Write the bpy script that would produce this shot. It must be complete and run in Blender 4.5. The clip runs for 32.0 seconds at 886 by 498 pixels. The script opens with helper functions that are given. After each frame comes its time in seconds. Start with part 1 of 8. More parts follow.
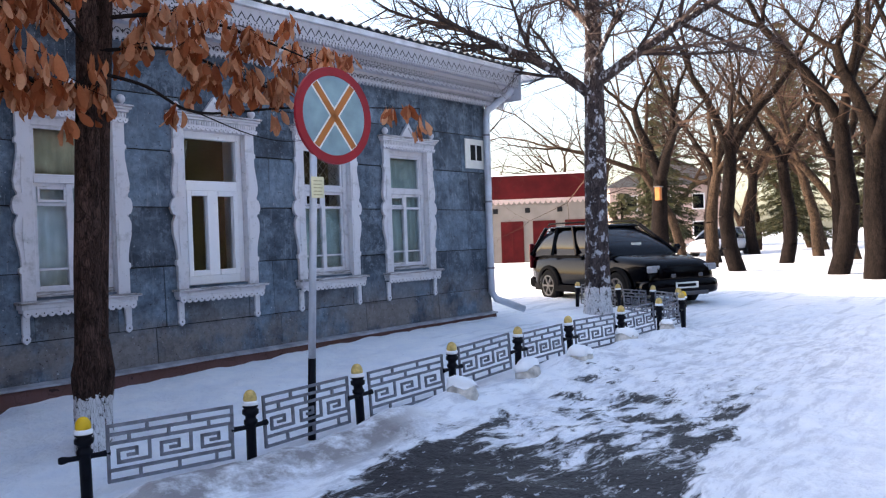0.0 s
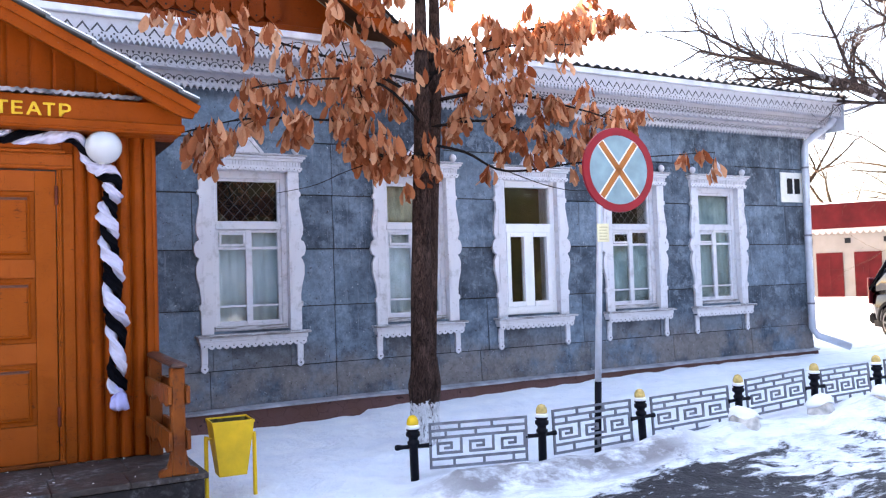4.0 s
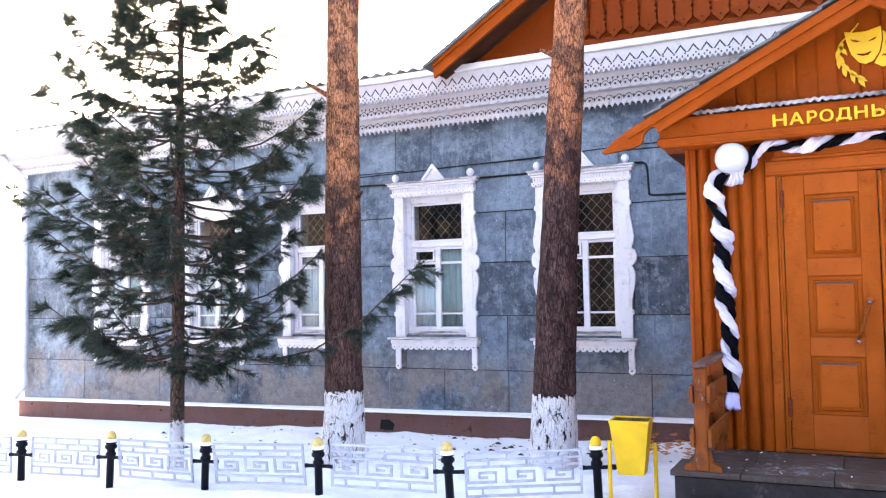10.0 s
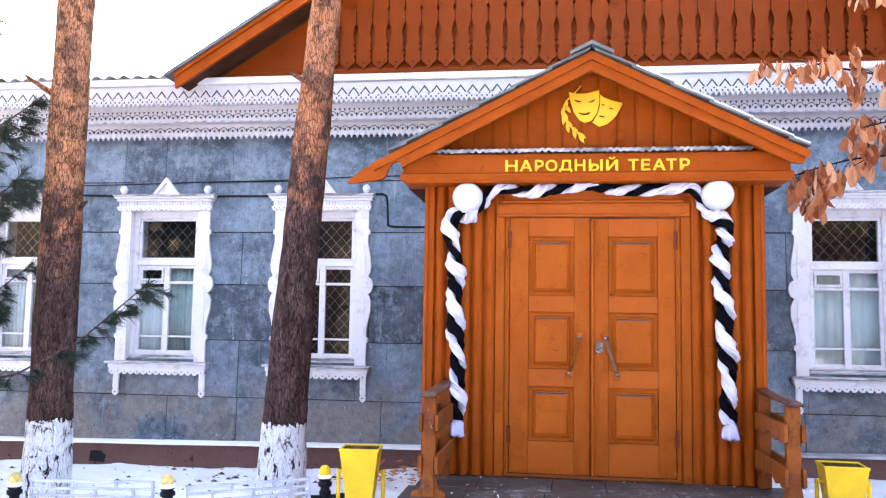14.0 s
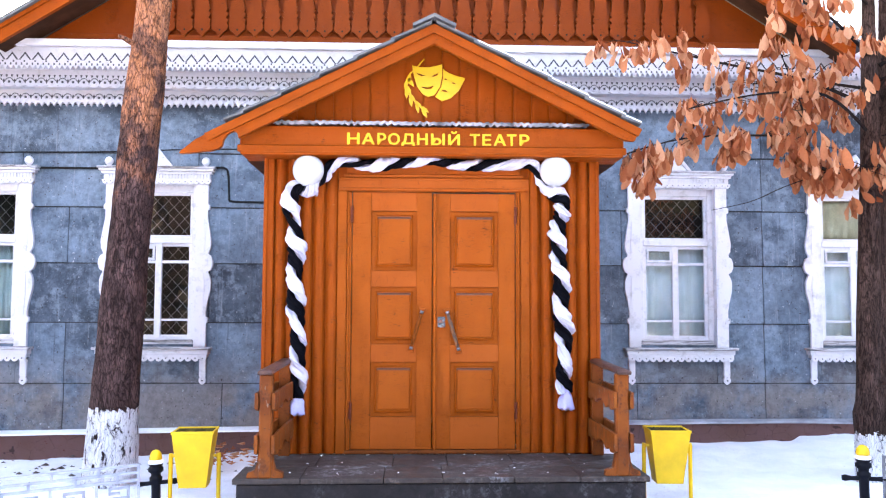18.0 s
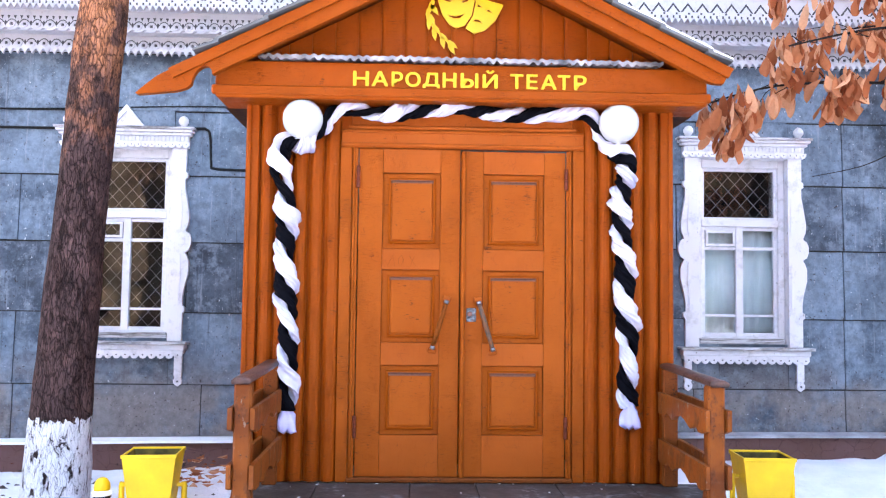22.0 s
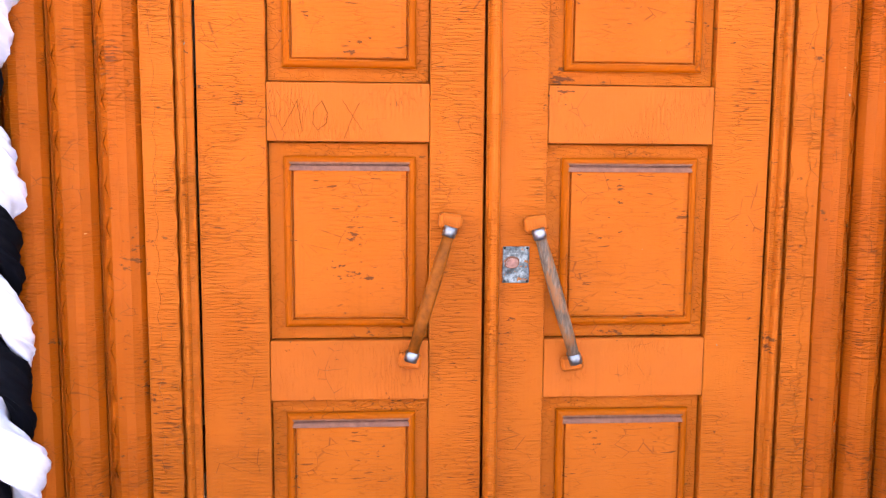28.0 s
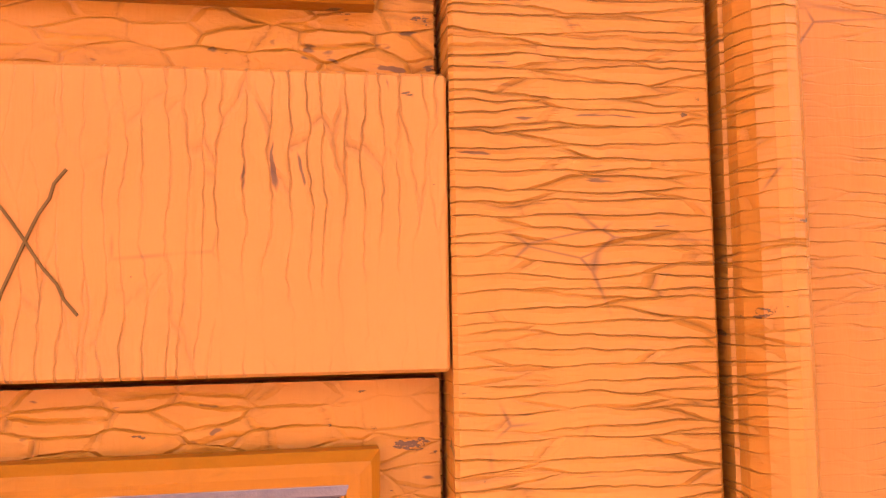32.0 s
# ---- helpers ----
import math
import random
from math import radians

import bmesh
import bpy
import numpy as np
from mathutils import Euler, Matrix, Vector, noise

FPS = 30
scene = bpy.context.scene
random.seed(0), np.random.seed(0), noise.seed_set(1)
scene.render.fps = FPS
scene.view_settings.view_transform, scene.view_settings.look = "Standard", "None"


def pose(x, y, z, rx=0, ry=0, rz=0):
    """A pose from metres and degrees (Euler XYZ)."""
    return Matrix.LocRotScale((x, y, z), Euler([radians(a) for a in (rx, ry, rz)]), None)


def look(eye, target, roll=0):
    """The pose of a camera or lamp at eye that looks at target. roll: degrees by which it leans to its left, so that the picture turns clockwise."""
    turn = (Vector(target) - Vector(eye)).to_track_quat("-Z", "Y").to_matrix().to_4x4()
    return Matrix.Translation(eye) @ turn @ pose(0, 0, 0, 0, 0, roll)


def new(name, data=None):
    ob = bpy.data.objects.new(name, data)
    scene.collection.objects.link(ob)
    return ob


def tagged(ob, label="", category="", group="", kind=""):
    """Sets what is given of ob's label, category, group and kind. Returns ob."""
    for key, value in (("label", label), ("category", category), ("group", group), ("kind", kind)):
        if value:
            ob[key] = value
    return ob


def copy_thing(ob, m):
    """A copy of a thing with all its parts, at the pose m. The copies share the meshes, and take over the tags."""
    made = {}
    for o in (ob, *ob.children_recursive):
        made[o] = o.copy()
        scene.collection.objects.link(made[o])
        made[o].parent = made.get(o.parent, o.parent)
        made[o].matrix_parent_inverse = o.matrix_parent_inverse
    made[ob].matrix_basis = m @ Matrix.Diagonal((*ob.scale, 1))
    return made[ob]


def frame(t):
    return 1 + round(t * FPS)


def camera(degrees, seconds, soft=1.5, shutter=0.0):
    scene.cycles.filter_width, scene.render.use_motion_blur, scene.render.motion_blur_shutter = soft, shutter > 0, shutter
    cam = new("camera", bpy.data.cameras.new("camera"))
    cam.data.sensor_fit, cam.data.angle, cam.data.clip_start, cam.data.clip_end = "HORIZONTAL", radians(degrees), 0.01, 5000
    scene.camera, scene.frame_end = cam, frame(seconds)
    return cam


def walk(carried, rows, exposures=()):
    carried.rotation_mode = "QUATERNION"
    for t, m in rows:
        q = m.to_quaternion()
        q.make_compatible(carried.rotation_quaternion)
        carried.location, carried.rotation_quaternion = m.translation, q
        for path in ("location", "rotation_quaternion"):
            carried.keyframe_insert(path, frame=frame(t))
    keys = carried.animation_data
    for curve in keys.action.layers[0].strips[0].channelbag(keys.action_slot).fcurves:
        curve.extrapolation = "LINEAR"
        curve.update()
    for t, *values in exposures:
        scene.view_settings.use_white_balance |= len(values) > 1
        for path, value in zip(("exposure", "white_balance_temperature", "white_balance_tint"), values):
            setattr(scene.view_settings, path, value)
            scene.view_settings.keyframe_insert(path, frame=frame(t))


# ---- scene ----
cam = camera(56.0, 32.0, soft=1.2)
PATH = [
    (0, (0.536, -5.517, 1.511), (2.116, -4.29, 1.489), -2.1),
    (0.5, (0.497, -5.608, 1.53), (1.953, -4.236, 1.523), -2.3),
    (1, (0.407, -5.816, 1.557), (1.777, -4.359, 1.56), -2.3),
    (1.5, (0.378, -5.994, 1.564), (1.686, -4.481, 1.577), -2.4),
    (2, (0.334, -6.115, 1.575), (1.582, -4.552, 1.598), -2.3),
    (2.5, (0.283, -6.191, 1.577), (1.476, -4.586, 1.614), -2.2),
    (4.5, (0.142, -6.674, 1.565), (1.04, -4.89, 1.651), -1.8),
    (5, (0.074, -6.723, 1.568), (0.906, -4.906, 1.662), -1.8),
    (5.5, (0.03, -6.745, 1.565), (0.769, -4.889, 1.668), -1.6),
    (6, (-0.054, -6.787, 1.57), (0.534, -4.879, 1.679), -1.3),
    (6.5, (-0.186, -6.739, 1.56), (0.231, -4.786, 1.677), -1.2),
    (7, (-0.163, -6.85, 1.566), (-0.009, -4.86, 1.683), -0.8),
    (7.5, (-0.133, -6.927, 1.561), (-0.225, -4.933, 1.679), -0.8),
    (8, (-0.087, -6.979, 1.559), (-0.443, -5.014, 1.674), -0.9),
    (8.5, (-0.098, -6.922, 1.546), (-0.66, -5.006, 1.663), -0.9),
    (9, (-0.178, -6.861, 1.536), (-0.903, -5.001, 1.656), -0.8),
    (10, (-0.196, -6.888, 1.57), (-1.074, -5.095, 1.685), -1.0),
    (11, (-0.249, -6.888, 1.576), (-1.093, -5.079, 1.697), -0.3),
    (12, (-0.221, -6.876, 1.581), (-0.955, -5.02, 1.718), 0.5),
    (13, (-0.215, -6.916, 1.596), (-0.737, -4.991, 1.748), 0.9),
    (14, (-0.268, -6.88, 1.59), (-0.539, -4.906, 1.763), 0.9),
    (15, (-0.275, -6.871, 1.576), (-0.33, -4.88, 1.763), 0.9),
    (15.5, (-0.243, -6.927, 1.587), (-0.232, -4.936, 1.773), 0.8),
    (17.5, (-0.169, -6.815, 1.562), (-0.094, -4.822, 1.714), 0.3),
    (18, (-0.151, -6.769, 1.54), (-0.081, -4.775, 1.673), 0.2),
    (19, (-0.128, -6.627, 1.547), (-0.071, -4.63, 1.64), 0.2),
    (20, (-0.195, -6.35, 1.544), (-0.142, -4.353, 1.631), 0.4),
    (21, (-0.24, -5.832, 1.545), (-0.196, -3.835, 1.647), 0.6),
    (22, (-0.284, -5.303, 1.518), (-0.218, -3.307, 1.63), 0.7),
    (23, (-0.25, -4.738, 1.475), (-0.181, -2.742, 1.582), 0.8),
    (24, (-0.222, -4.207, 1.416), (-0.143, -2.211, 1.513), 0.7),
    (25, (-0.2, -3.634, 1.437), (-0.104, -1.637, 1.493), 0.6),
    (25.5, (-0.182, -3.342, 1.433), (-0.087, -1.345, 1.479), 0.8),
    (27.5, (-0.282, -2.178, 1.724), (-0.095, -0.204, 1.463), 0.7),
    (28, (-0.235, -1.92, 1.651), (-0.091, 0.062, 1.428), 0.4),
    (29, (-0.127, -1.431, 1.553), (-0.078, 0.566, 1.46), -0.0),
    (29.5, (-0.07, -1.218, 1.616), (-0.062, 0.777, 1.475), 0.1),
    (30, (-0.04, -1.003, 1.601), (-0.026, 0.997, 1.562), -0.1),
    (30.5, (-0.058, -0.827, 1.679), (0.045, 1.167, 1.558), -0.3),
    (31, (-0.087, -0.646, 1.721), (0.107, 1.343, 1.638), -0.1),
    (31.5, (-0.111, -0.498, 1.732), (0.067, 1.494, 1.713), -0.0),
    (32, (-0.192, -0.359, 1.709), (0.142, 1.608, 1.849), -0.9),
]
# seconds, stops, kelvin, tint
EXPOSURES = [(0, 1.92, 6950, 15), (1, 2.28, 7000, 16), (2, 2.68, 7150, 17), (5, 3.10, 7400, 18), (7, 3.46, 7550, 19), (9, 3.64, 7650, 19), (11, 3.42, 7650, 19), (13, 3.62, 7650, 19), (19, 3.88, 7600, 19), (25, 4.08, 7500, 18), (28, 4.58, 8900, 17), (29.2, 4.92, 8100, 12), (30, 5.02, 7200, 9), (32, 4.74, 6900, 8)]
walk(cam, [(t, look(eye, target, roll)) for t, eye, target, roll in PATH], EXPOSURES)


# ---- light ----
world = bpy.data.worlds.new("world")
scene.world = world
world.use_nodes = True
sky = world.node_tree.nodes.new("ShaderNodeTexSky")
sky.sky_type, sky.sun_disc = "NISHITA", False
SUN_ELEVATION, SUN_BEARING = 24.0, -33.0
sky.sun_elevation, sky.sun_rotation = radians(SUN_ELEVATION), radians(SUN_BEARING)
sky.air_density, sky.dust_density, sky.ozone_density = 1.0, 2.5, 1.0
world.node_tree.links.new(sky.outputs[0], world.node_tree.nodes["Background"].inputs[0])
world.node_tree.nodes["Background"].inputs[1].default_value = 0.15
sun = new("sun", bpy.data.lights.new("sun", "SUN"))
sun.data.energy, sun.data.angle, sun.data.color = 3.0, radians(0.6), (1.0, 0.9, 0.76)
sun.matrix_world = look((0, 0, 0), (-math.sin(radians(SUN_BEARING)) * math.cos(radians(SUN_ELEVATION)), -math.cos(radians(SUN_BEARING)) * math.cos(radians(SUN_ELEVATION)), -math.sin(radians(SUN_ELEVATION)))) 

rng = random.Random(7)


# ---- materials ----
class Nodes:
    """A short hand for node materials."""

    def __init__(self, name, rough=0.6, metal=0.0, spec=0.5):
        self.mat = bpy.data.materials.new(name)
        self.mat.use_nodes = True
        self.tree = self.mat.node_tree
        self.bsdf = self.tree.nodes["Principled BSDF"]
        self.bsdf.inputs["Roughness"].default_value = rough
        self.bsdf.inputs["Metallic"].default_value = metal
        self.bsdf.inputs["Specular IOR Level"].default_value = spec

    def put(self, socket, value):
        if hasattr(value, "links"):
            self.tree.links.new(value, socket)
        elif isinstance(value, (tuple, list)) and len(value) == 3 and socket.type == "RGBA":
            socket.default_value = (*value, 1)
        else:
            socket.default_value = value

    def add(self, kind, out=0, **given):
        node = self.tree.nodes.new(kind)
        for key, value in given.items():
            self.put(node.inputs[int(key[1:]) if key[0] == "i" and key[1:].isdigit() else key], value)
        return node.outputs[out]

    def place(self):
        return self.add("ShaderNodeNewGeometry")

    def own(self):
        return self.add("ShaderNodeTexCoord", 3)

    def mapped(self, scale, where=None, turn=(0, 0, 0)):
        return self.add("ShaderNodeMapping", Vector=where or self.place(), Scale=scale, Rotation=turn)

    def noise(self, scale, detail=4.0, rough=0.55, where=None, bend=0.0):
        node = self.tree.nodes.new("ShaderNodeTexNoise")
        self.put(node.inputs["Vector"], where or self.place())
        for key, value in (("Scale", scale), ("Detail", detail), ("Roughness", rough), ("Distortion", bend)):
            node.inputs[key].default_value = value
        return node.outputs[0]

    def cells(self, scale, where=None, feature="DISTANCE_TO_EDGE", jitter=1.0):
        node = self.tree.nodes.new("ShaderNodeTexVoronoi")
        node.feature = feature
        self.put(node.inputs["Vector"], where or self.place())
        node.inputs["Scale"].default_value = scale
        node.inputs["Randomness"].default_value = jitter
        return node.outputs[0]

    def ramp(self, value, *stops):
        node = self.tree.nodes.new("ShaderNodeValToRGB")
        self.put(node.inputs[0], value)
        ends = node.color_ramp.elements
        while len(ends) < len(stops):
            ends.new(0.5)
        for end, (at, colour) in zip(ends, stops):
            end.position = at
            end.color = (*colour, 1) if isinstance(colour, tuple) else (colour, colour, colour, 1)
        return node.outputs[0]

    def mix(self, amount, a, b, blend="MIX"):
        node = self.tree.nodes.new("ShaderNodeMix")
        node.data_type, node.blend_type = "RGBA", blend
        self.put(node.inputs[0], amount), self.put(node.inputs[6], a), self.put(node.inputs[7], b)
        return node.outputs[2]

    def maths(self, what, a, b=0.5, c=0.0):
        node = self.tree.nodes.new("ShaderNodeMath")
        node.operation = what
        self.put(node.inputs[0], a), self.put(node.inputs[1], b), self.put(node.inputs[2], c)
        return node.outputs[0]

    def axis(self, n, where=None):
        return self.add("ShaderNodeSeparateXYZ", n, Vector=where or self.place())

    def lucky(self):
        return self.add("ShaderNodeObjectInfo", 5)

    def bump(self, height, strength=0.3, far=0.01, under=None):
        node = self.tree.nodes.new("ShaderNodeBump")
        self.put(node.inputs["Height"], height)
        node.inputs["Strength"].default_value, node.inputs["Distance"].default_value = strength, far
        if under:
            self.put(node.inputs["Normal"], under)
        return node.outputs[0]

    def done(self, colour=None, normal=None, rough=None):
        for key, value in (("Base Color", colour), ("Normal", normal), ("Roughness", rough)):
            if value is not None:
                self.put(self.bsdf.inputs[key], value)
        return self.mat


def plain(name, colour, rough=0.6, metal=0.0, wear=0.12, scale=9.0, relief=0.15, spec=0.4):
    n = Nodes(name, rough, metal, spec)
    grey = n.noise(scale, 5)
    tint = n.mix(n.ramp(grey, (0.3, 0.0), (0.7, 1.0)), tuple(c * (1 - wear) for c in colour), tuple(min(1, c * (1 + wear)) for c in colour))
    return n.done(tint, n.bump(n.noise(scale * 12, 3), relief, 0.002))


def cracked_paint(name, colour, cracks=(13, 13, 150), worn=0.5, dark=(0.050, 0.010, 0.004), rough=0.46, spec=0.09, crazed=1.0):
    """Old thick oil paint, crazed into curling scales across the grain, with small chips and scrapes."""
    n = Nodes(name, rough, 0, spec)
    where = n.place()
    sway = n.add("ShaderNodeVectorMath", i0=n.add("ShaderNodeTexNoise", 1, Vector=where, Scale=30.0, Detail=4.0), i1=(0.012, 0.012, 0.007))
    n.tree.nodes[-1].operation = "MULTIPLY"
    bent = n.add("ShaderNodeVectorMath", i0=where, i1=sway)
    n.tree.nodes[-1].operation = "ADD"
    patch = n.noise(4.5, 4, 0.6, where=n.mapped((1.3, 1.3, 0.9)))
    here = n.ramp(patch, (0.38 - 0.12 * (worn - 0.5) + 0.16 * (1 - crazed), 0.06 * crazed), (0.60 - 0.12 * (worn - 0.5) + 0.16 * (1 - crazed), 0.35 + 0.65 * crazed))
    edge = n.cells(1.0, n.mapped(cracks, bent), jitter=0.74)
    broken = n.ramp(n.noise(1.0, 3, 0.6, n.mapped(tuple(c * 1.7 for c in cracks))), (0.36, 0.05), (0.54, 1.0))
    line = n.maths("MULTIPLY", n.ramp(edge, (0.0, 1.0), (0.045, 0.0)), n.maths("MULTIPLY", here, broken))
    often = n.maths("MULTIPLY_ADD", patch, 0.75, -0.42 + 0.07 * (worn - 0.5) - 0.10 * (1 - crazed))
    check = n.noise(1.0, 1.5, 0.5, n.mapped(tuple(c * 2.0 for c in cracks), bent), 0.25)
    split = n.ramp(n.maths("ADD", check, often), (0.685, 0.0), (0.725, 1.0))
    web = n.cells(1.0, n.mapped(tuple(16 + c * 0.1 for c in cracks), where))
    there = n.ramp(n.noise(7, 3, where=n.mapped((1, 1, 1.3))), (0.56, 0.0), (0.61, 1.0))
    fine = n.maths("MULTIPLY", n.ramp(web, (0.0, 0.6), (0.022, 0.0)), there)
    flaky = n.maths("MULTIPLY_ADD", n.noise(7, 3, 0.6, n.mapped((1.2, 1.2, 1.0))), 0.80, -0.42)
    chip = n.ramp(n.maths("ADD", n.noise(44, 5, 0.68, n.mapped((0.8, 0.8, 2.0))), flaky), (0.722 - 0.04 * worn, 0.0), (0.732 - 0.04 * worn, 1.0))
    grey = n.ramp(n.noise(43, 2, 0.5), (0.775, 0.0), (0.785, 1.0))
    scrape = n.ramp(n.noise(1.0, 3, 0.6, n.mapped((16, 16, 45))), (0.76, 0.0), (0.775, 0.7))
    fade = n.ramp(n.noise(2.2, 6, 0.65), (0.32, 0.0), (0.68, 1.0))
    lighter = tuple(min(1, c * k) for c, k in zip(colour, (1.08, 1.12, 1.3)))
    darker = tuple(c * k for c, k in zip(colour, (0.88, 0.84, 0.8)))
    tint = n.mix(fade, darker, lighter)
    tint = n.mix(n.maths("MULTIPLY", n.noise(140, 3), 0.25), tint, darker)
    grime = n.ramp(n.noise(1.0, 5, 0.7, n.mapped((30, 30, 1.5))), (0.58, 0.0), (0.78, 0.28))
    tint = n.mix(grime, tint, tuple(c * 0.5 for c in colour))
    tint = n.mix(n.maths("MULTIPLY", line, 0.46), tint, tuple(c * 0.24 for c in colour))
    tint = n.mix(n.maths("MAXIMUM", n.maths("MULTIPLY", split, 0.75), fine), tint, dark)
    tint = n.mix(chip, tint, (0.105, 0.024, 0.007))
    tint = n.mix(grey, tint, (0.17, 0.125, 0.125))
    tint = n.mix(scrape, tint, (0.52, 0.27, 0.16))
    grain = n.bump(n.noise(60, 4, where=n.mapped((3.0, 3.0, 0.4))), 0.15, 0.003)
    scales = n.mix(n.maths("MULTIPLY", here, n.maths("MULTIPLY_ADD", broken, 0.7, 0.3)), (0.7, 0.7, 0.7), n.ramp(edge, (0.0, 0.0), (0.07, 1.0), (0.35, 0.55)))
    swell = n.bump(scales, 0.8 * (0.3 + 0.7 * crazed), 0.003, grain)
    return n.done(tint, n.bump(n.mix(chip, (1.0, 1.0, 1.0), (0.0, 0.0, 0.0)), 0.6, 0.002, swell), n.ramp(n.noise(12, 3), (0.3, rough - 0.08), (0.7, rough + 0.15)))


ORANGE = (0.330, 0.0665, 0.0054)
PAINT = cracked_paint("orange_oil_paint", ORANGE, worn=0.65)
PAINT_ACROSS = cracked_paint("orange_oil_paint_rail", (0.338, 0.0690, 0.0080), (120, 60, 14), 0.05, crazed=0.88)
PAINT_PANEL = cracked_paint("orange_oil_paint_panel", (0.326, 0.0655, 0.0050), (11, 11, 110), 1.15, crazed=0.62)
# Deeper orange for the bead: collected dirt and its shading in one colour.
PAINT_MOULD = cracked_paint("orange_oil_paint_shaded_bead", (0.262, 0.0470, 0.0016), (14, 14, 70), 0.6, rough=0.42, spec=0.05, crazed=0.2)
PAINT_SUNK = cracked_paint("orange_oil_paint_flaking", (0.325, 0.0660, 0.0042), (34, 34, 95), 0.75, crazed=0.9)
PAINT_BOARD = cracked_paint("orange_board_paint", (0.275, 0.0485, 0.0026), (13, 13, 120), 0.3)
# The board orange darkened: shade of gable recess and soffit put into the colour.
PAINT_SHADED = cracked_paint("shaded_orange_paint", (0.170, 0.0285, 0.0022), (12, 12, 60), 0.1)
PAINT_RAIL = cracked_paint("worn_brown_paint", (0.195, 0.048, 0.010), (40, 12, 40), 1.6, (0.035, 0.016, 0.010), 0.45)


def scuffed_paint():
    """Brown-orange paint rubbed and chipped through to older red and grey layers."""
    n = Nodes("scuffed_brown_paint", 0.5, 0, 0.12)
    big = n.noise(1.0, 7, 0.72, n.mapped((11, 11, 6)))
    fine = n.noise(48, 5, 0.7)
    tint = n.ramp(n.noise(3.0, 5, 0.6), (0.35, (0.145, 0.034, 0.007)), (0.65, (0.255, 0.064, 0.010)))
    tint = n.mix(n.ramp(big, (0.53, 0.0), (0.58, 0.75)), tint, n.ramp(fine, (0.35, (0.075, 0.020, 0.008)), (0.65, (0.16, 0.050, 0.020))))
    tint = n.mix(n.ramp(n.noise(1.0, 6, 0.74, n.mapped((16, 16, 8))), (0.61, 0.0), (0.64, 0.8)), tint, (0.24, 0.19, 0.16))
    tint = n.mix(n.ramp(n.noise(30, 4, 0.65), (0.655, 0.0), (0.675, 0.9)), tint, (0.028, 0.016, 0.012))
    return n.done(tint, n.bump(big, 0.5, 0.006, n.bump(fine, 0.4, 0.003)))


SCUFFED = scuffed_paint()
RAIL_TOP = plain("dark_worn_handrail", (0.085, 0.038, 0.028), 0.4, 0, 0.6, 16, 0.6, 0.3)


def galvanised():
    """Weathered zinc sheet: large clouds, pale blooms, runs, scratches and rust specks; mud splashed along the foot."""
    n = Nodes("weathered_sheet_metal", 0.5, 0.0, 0.12)
    z = n.axis(2)
    cloud = n.noise(1.7, 8, 0.72)
    fine = n.noise(15, 7, 0.78)
    tint = n.ramp(cloud, (0.33, (0.020, 0.028, 0.039)), (0.45, (0.062, 0.089, 0.121)), (0.60, (0.172, 0.230, 0.295)))
    luck = n.lucky()
    tint = n.mix(n.ramp(luck, (0.0, 0.55), (0.45, 0.0)), tint, (0.036, 0.041, 0.052))
    tint = n.mix(n.ramp(luck, (0.50, 0.0), (1.0, 0.60)), tint, (0.172, 0.236, 0.306))
    tint = n.mix(n.ramp(fine, (0.38, 0.75), (0.58, 0.0)), tint, n.mix(0.5, tint, (0.016, 0.018, 0.024)))
    pale = n.ramp(n.noise(5.5, 7, 0.75), (0.52, 0.0), (0.64, 0.60))
    tint = n.mix(pale, tint, (0.215, 0.272, 0.335))
    streak = n.ramp(n.noise(1.0, 5, 0.72, n.mapped((30, 30, 1.1))), (0.58, 0.0), (0.70, 0.55))
    tint = n.mix(streak, tint, (0.27, 0.30, 0.355))
    drip = n.ramp(n.noise(1.0, 5, 0.72, n.mapped((19, 19, 0.7))), (0.60, 0.0), (0.72, 0.6))
    tint = n.mix(drip, tint, (0.036, 0.039, 0.048))
    low = n.ramp(z, (0.55, 1.0), (1.15, 0.0))
    mud = n.maths("MULTIPLY", low, n.ramp(n.noise(1.5, 6, 0.65), (0.38, 0.0), (0.54, 0.9)))
    tint = n.mix(mud, tint, n.ramp(fine, (0.3, (0.125, 0.110, 0.106)), (0.7, (0.250, 0.222, 0.214))))
    scratch = n.ramp(n.noise(1.0, 4, 0.7, n.mapped((90, 90, 22), turn=(0, 0.35, 0))), (0.665, 0.0), (0.69, 0.7))
    tint = n.mix(scratch, tint, (0.36, 0.39, 0.43))
    fleck = n.ramp(n.noise(38, 3, 0.6, n.mapped((1.2, 1.2, 0.8))), (0.70, 0.0), (0.72, 0.85))
    tint = n.mix(fleck, tint, (0.52, 0.55, 0.58))
    rust = n.ramp(n.noise(36, 3, 0.6), (0.665, 0.0), (0.69, 0.85))
    tint = n.mix(rust, tint, (0.030, 0.020, 0.017))
    return n.done(tint, n.bump(n.noise(2.2, 3), 0.7, 0.05, n.bump(fine, 0.35, 0.005)), n.ramp(fine, (0.3, 0.42), (0.7, 0.7)))


def white_paint(name="white_window_paint", colour=(0.63, 0.622, 0.66), grime=0.8):
    n = Nodes(name, 0.5)
    dirt = n.ramp(n.noise(9, 6, 0.7), (0.52, 0.0), (0.75, grime))
    tint = n.mix(dirt, colour, (0.30, 0.29, 0.30))
    chip = n.ramp(n.noise(34, 3, 0.6, n.mapped((1, 1, 0.5))), (0.69, 0.0), (0.72, 0.8))
    tint = n.mix(chip, tint, (0.19, 0.16, 0.14))
    return n.done(tint, n.bump(n.noise(50, 4, where=n.mapped((3, 3, 0.5))), 0.25, 0.003))


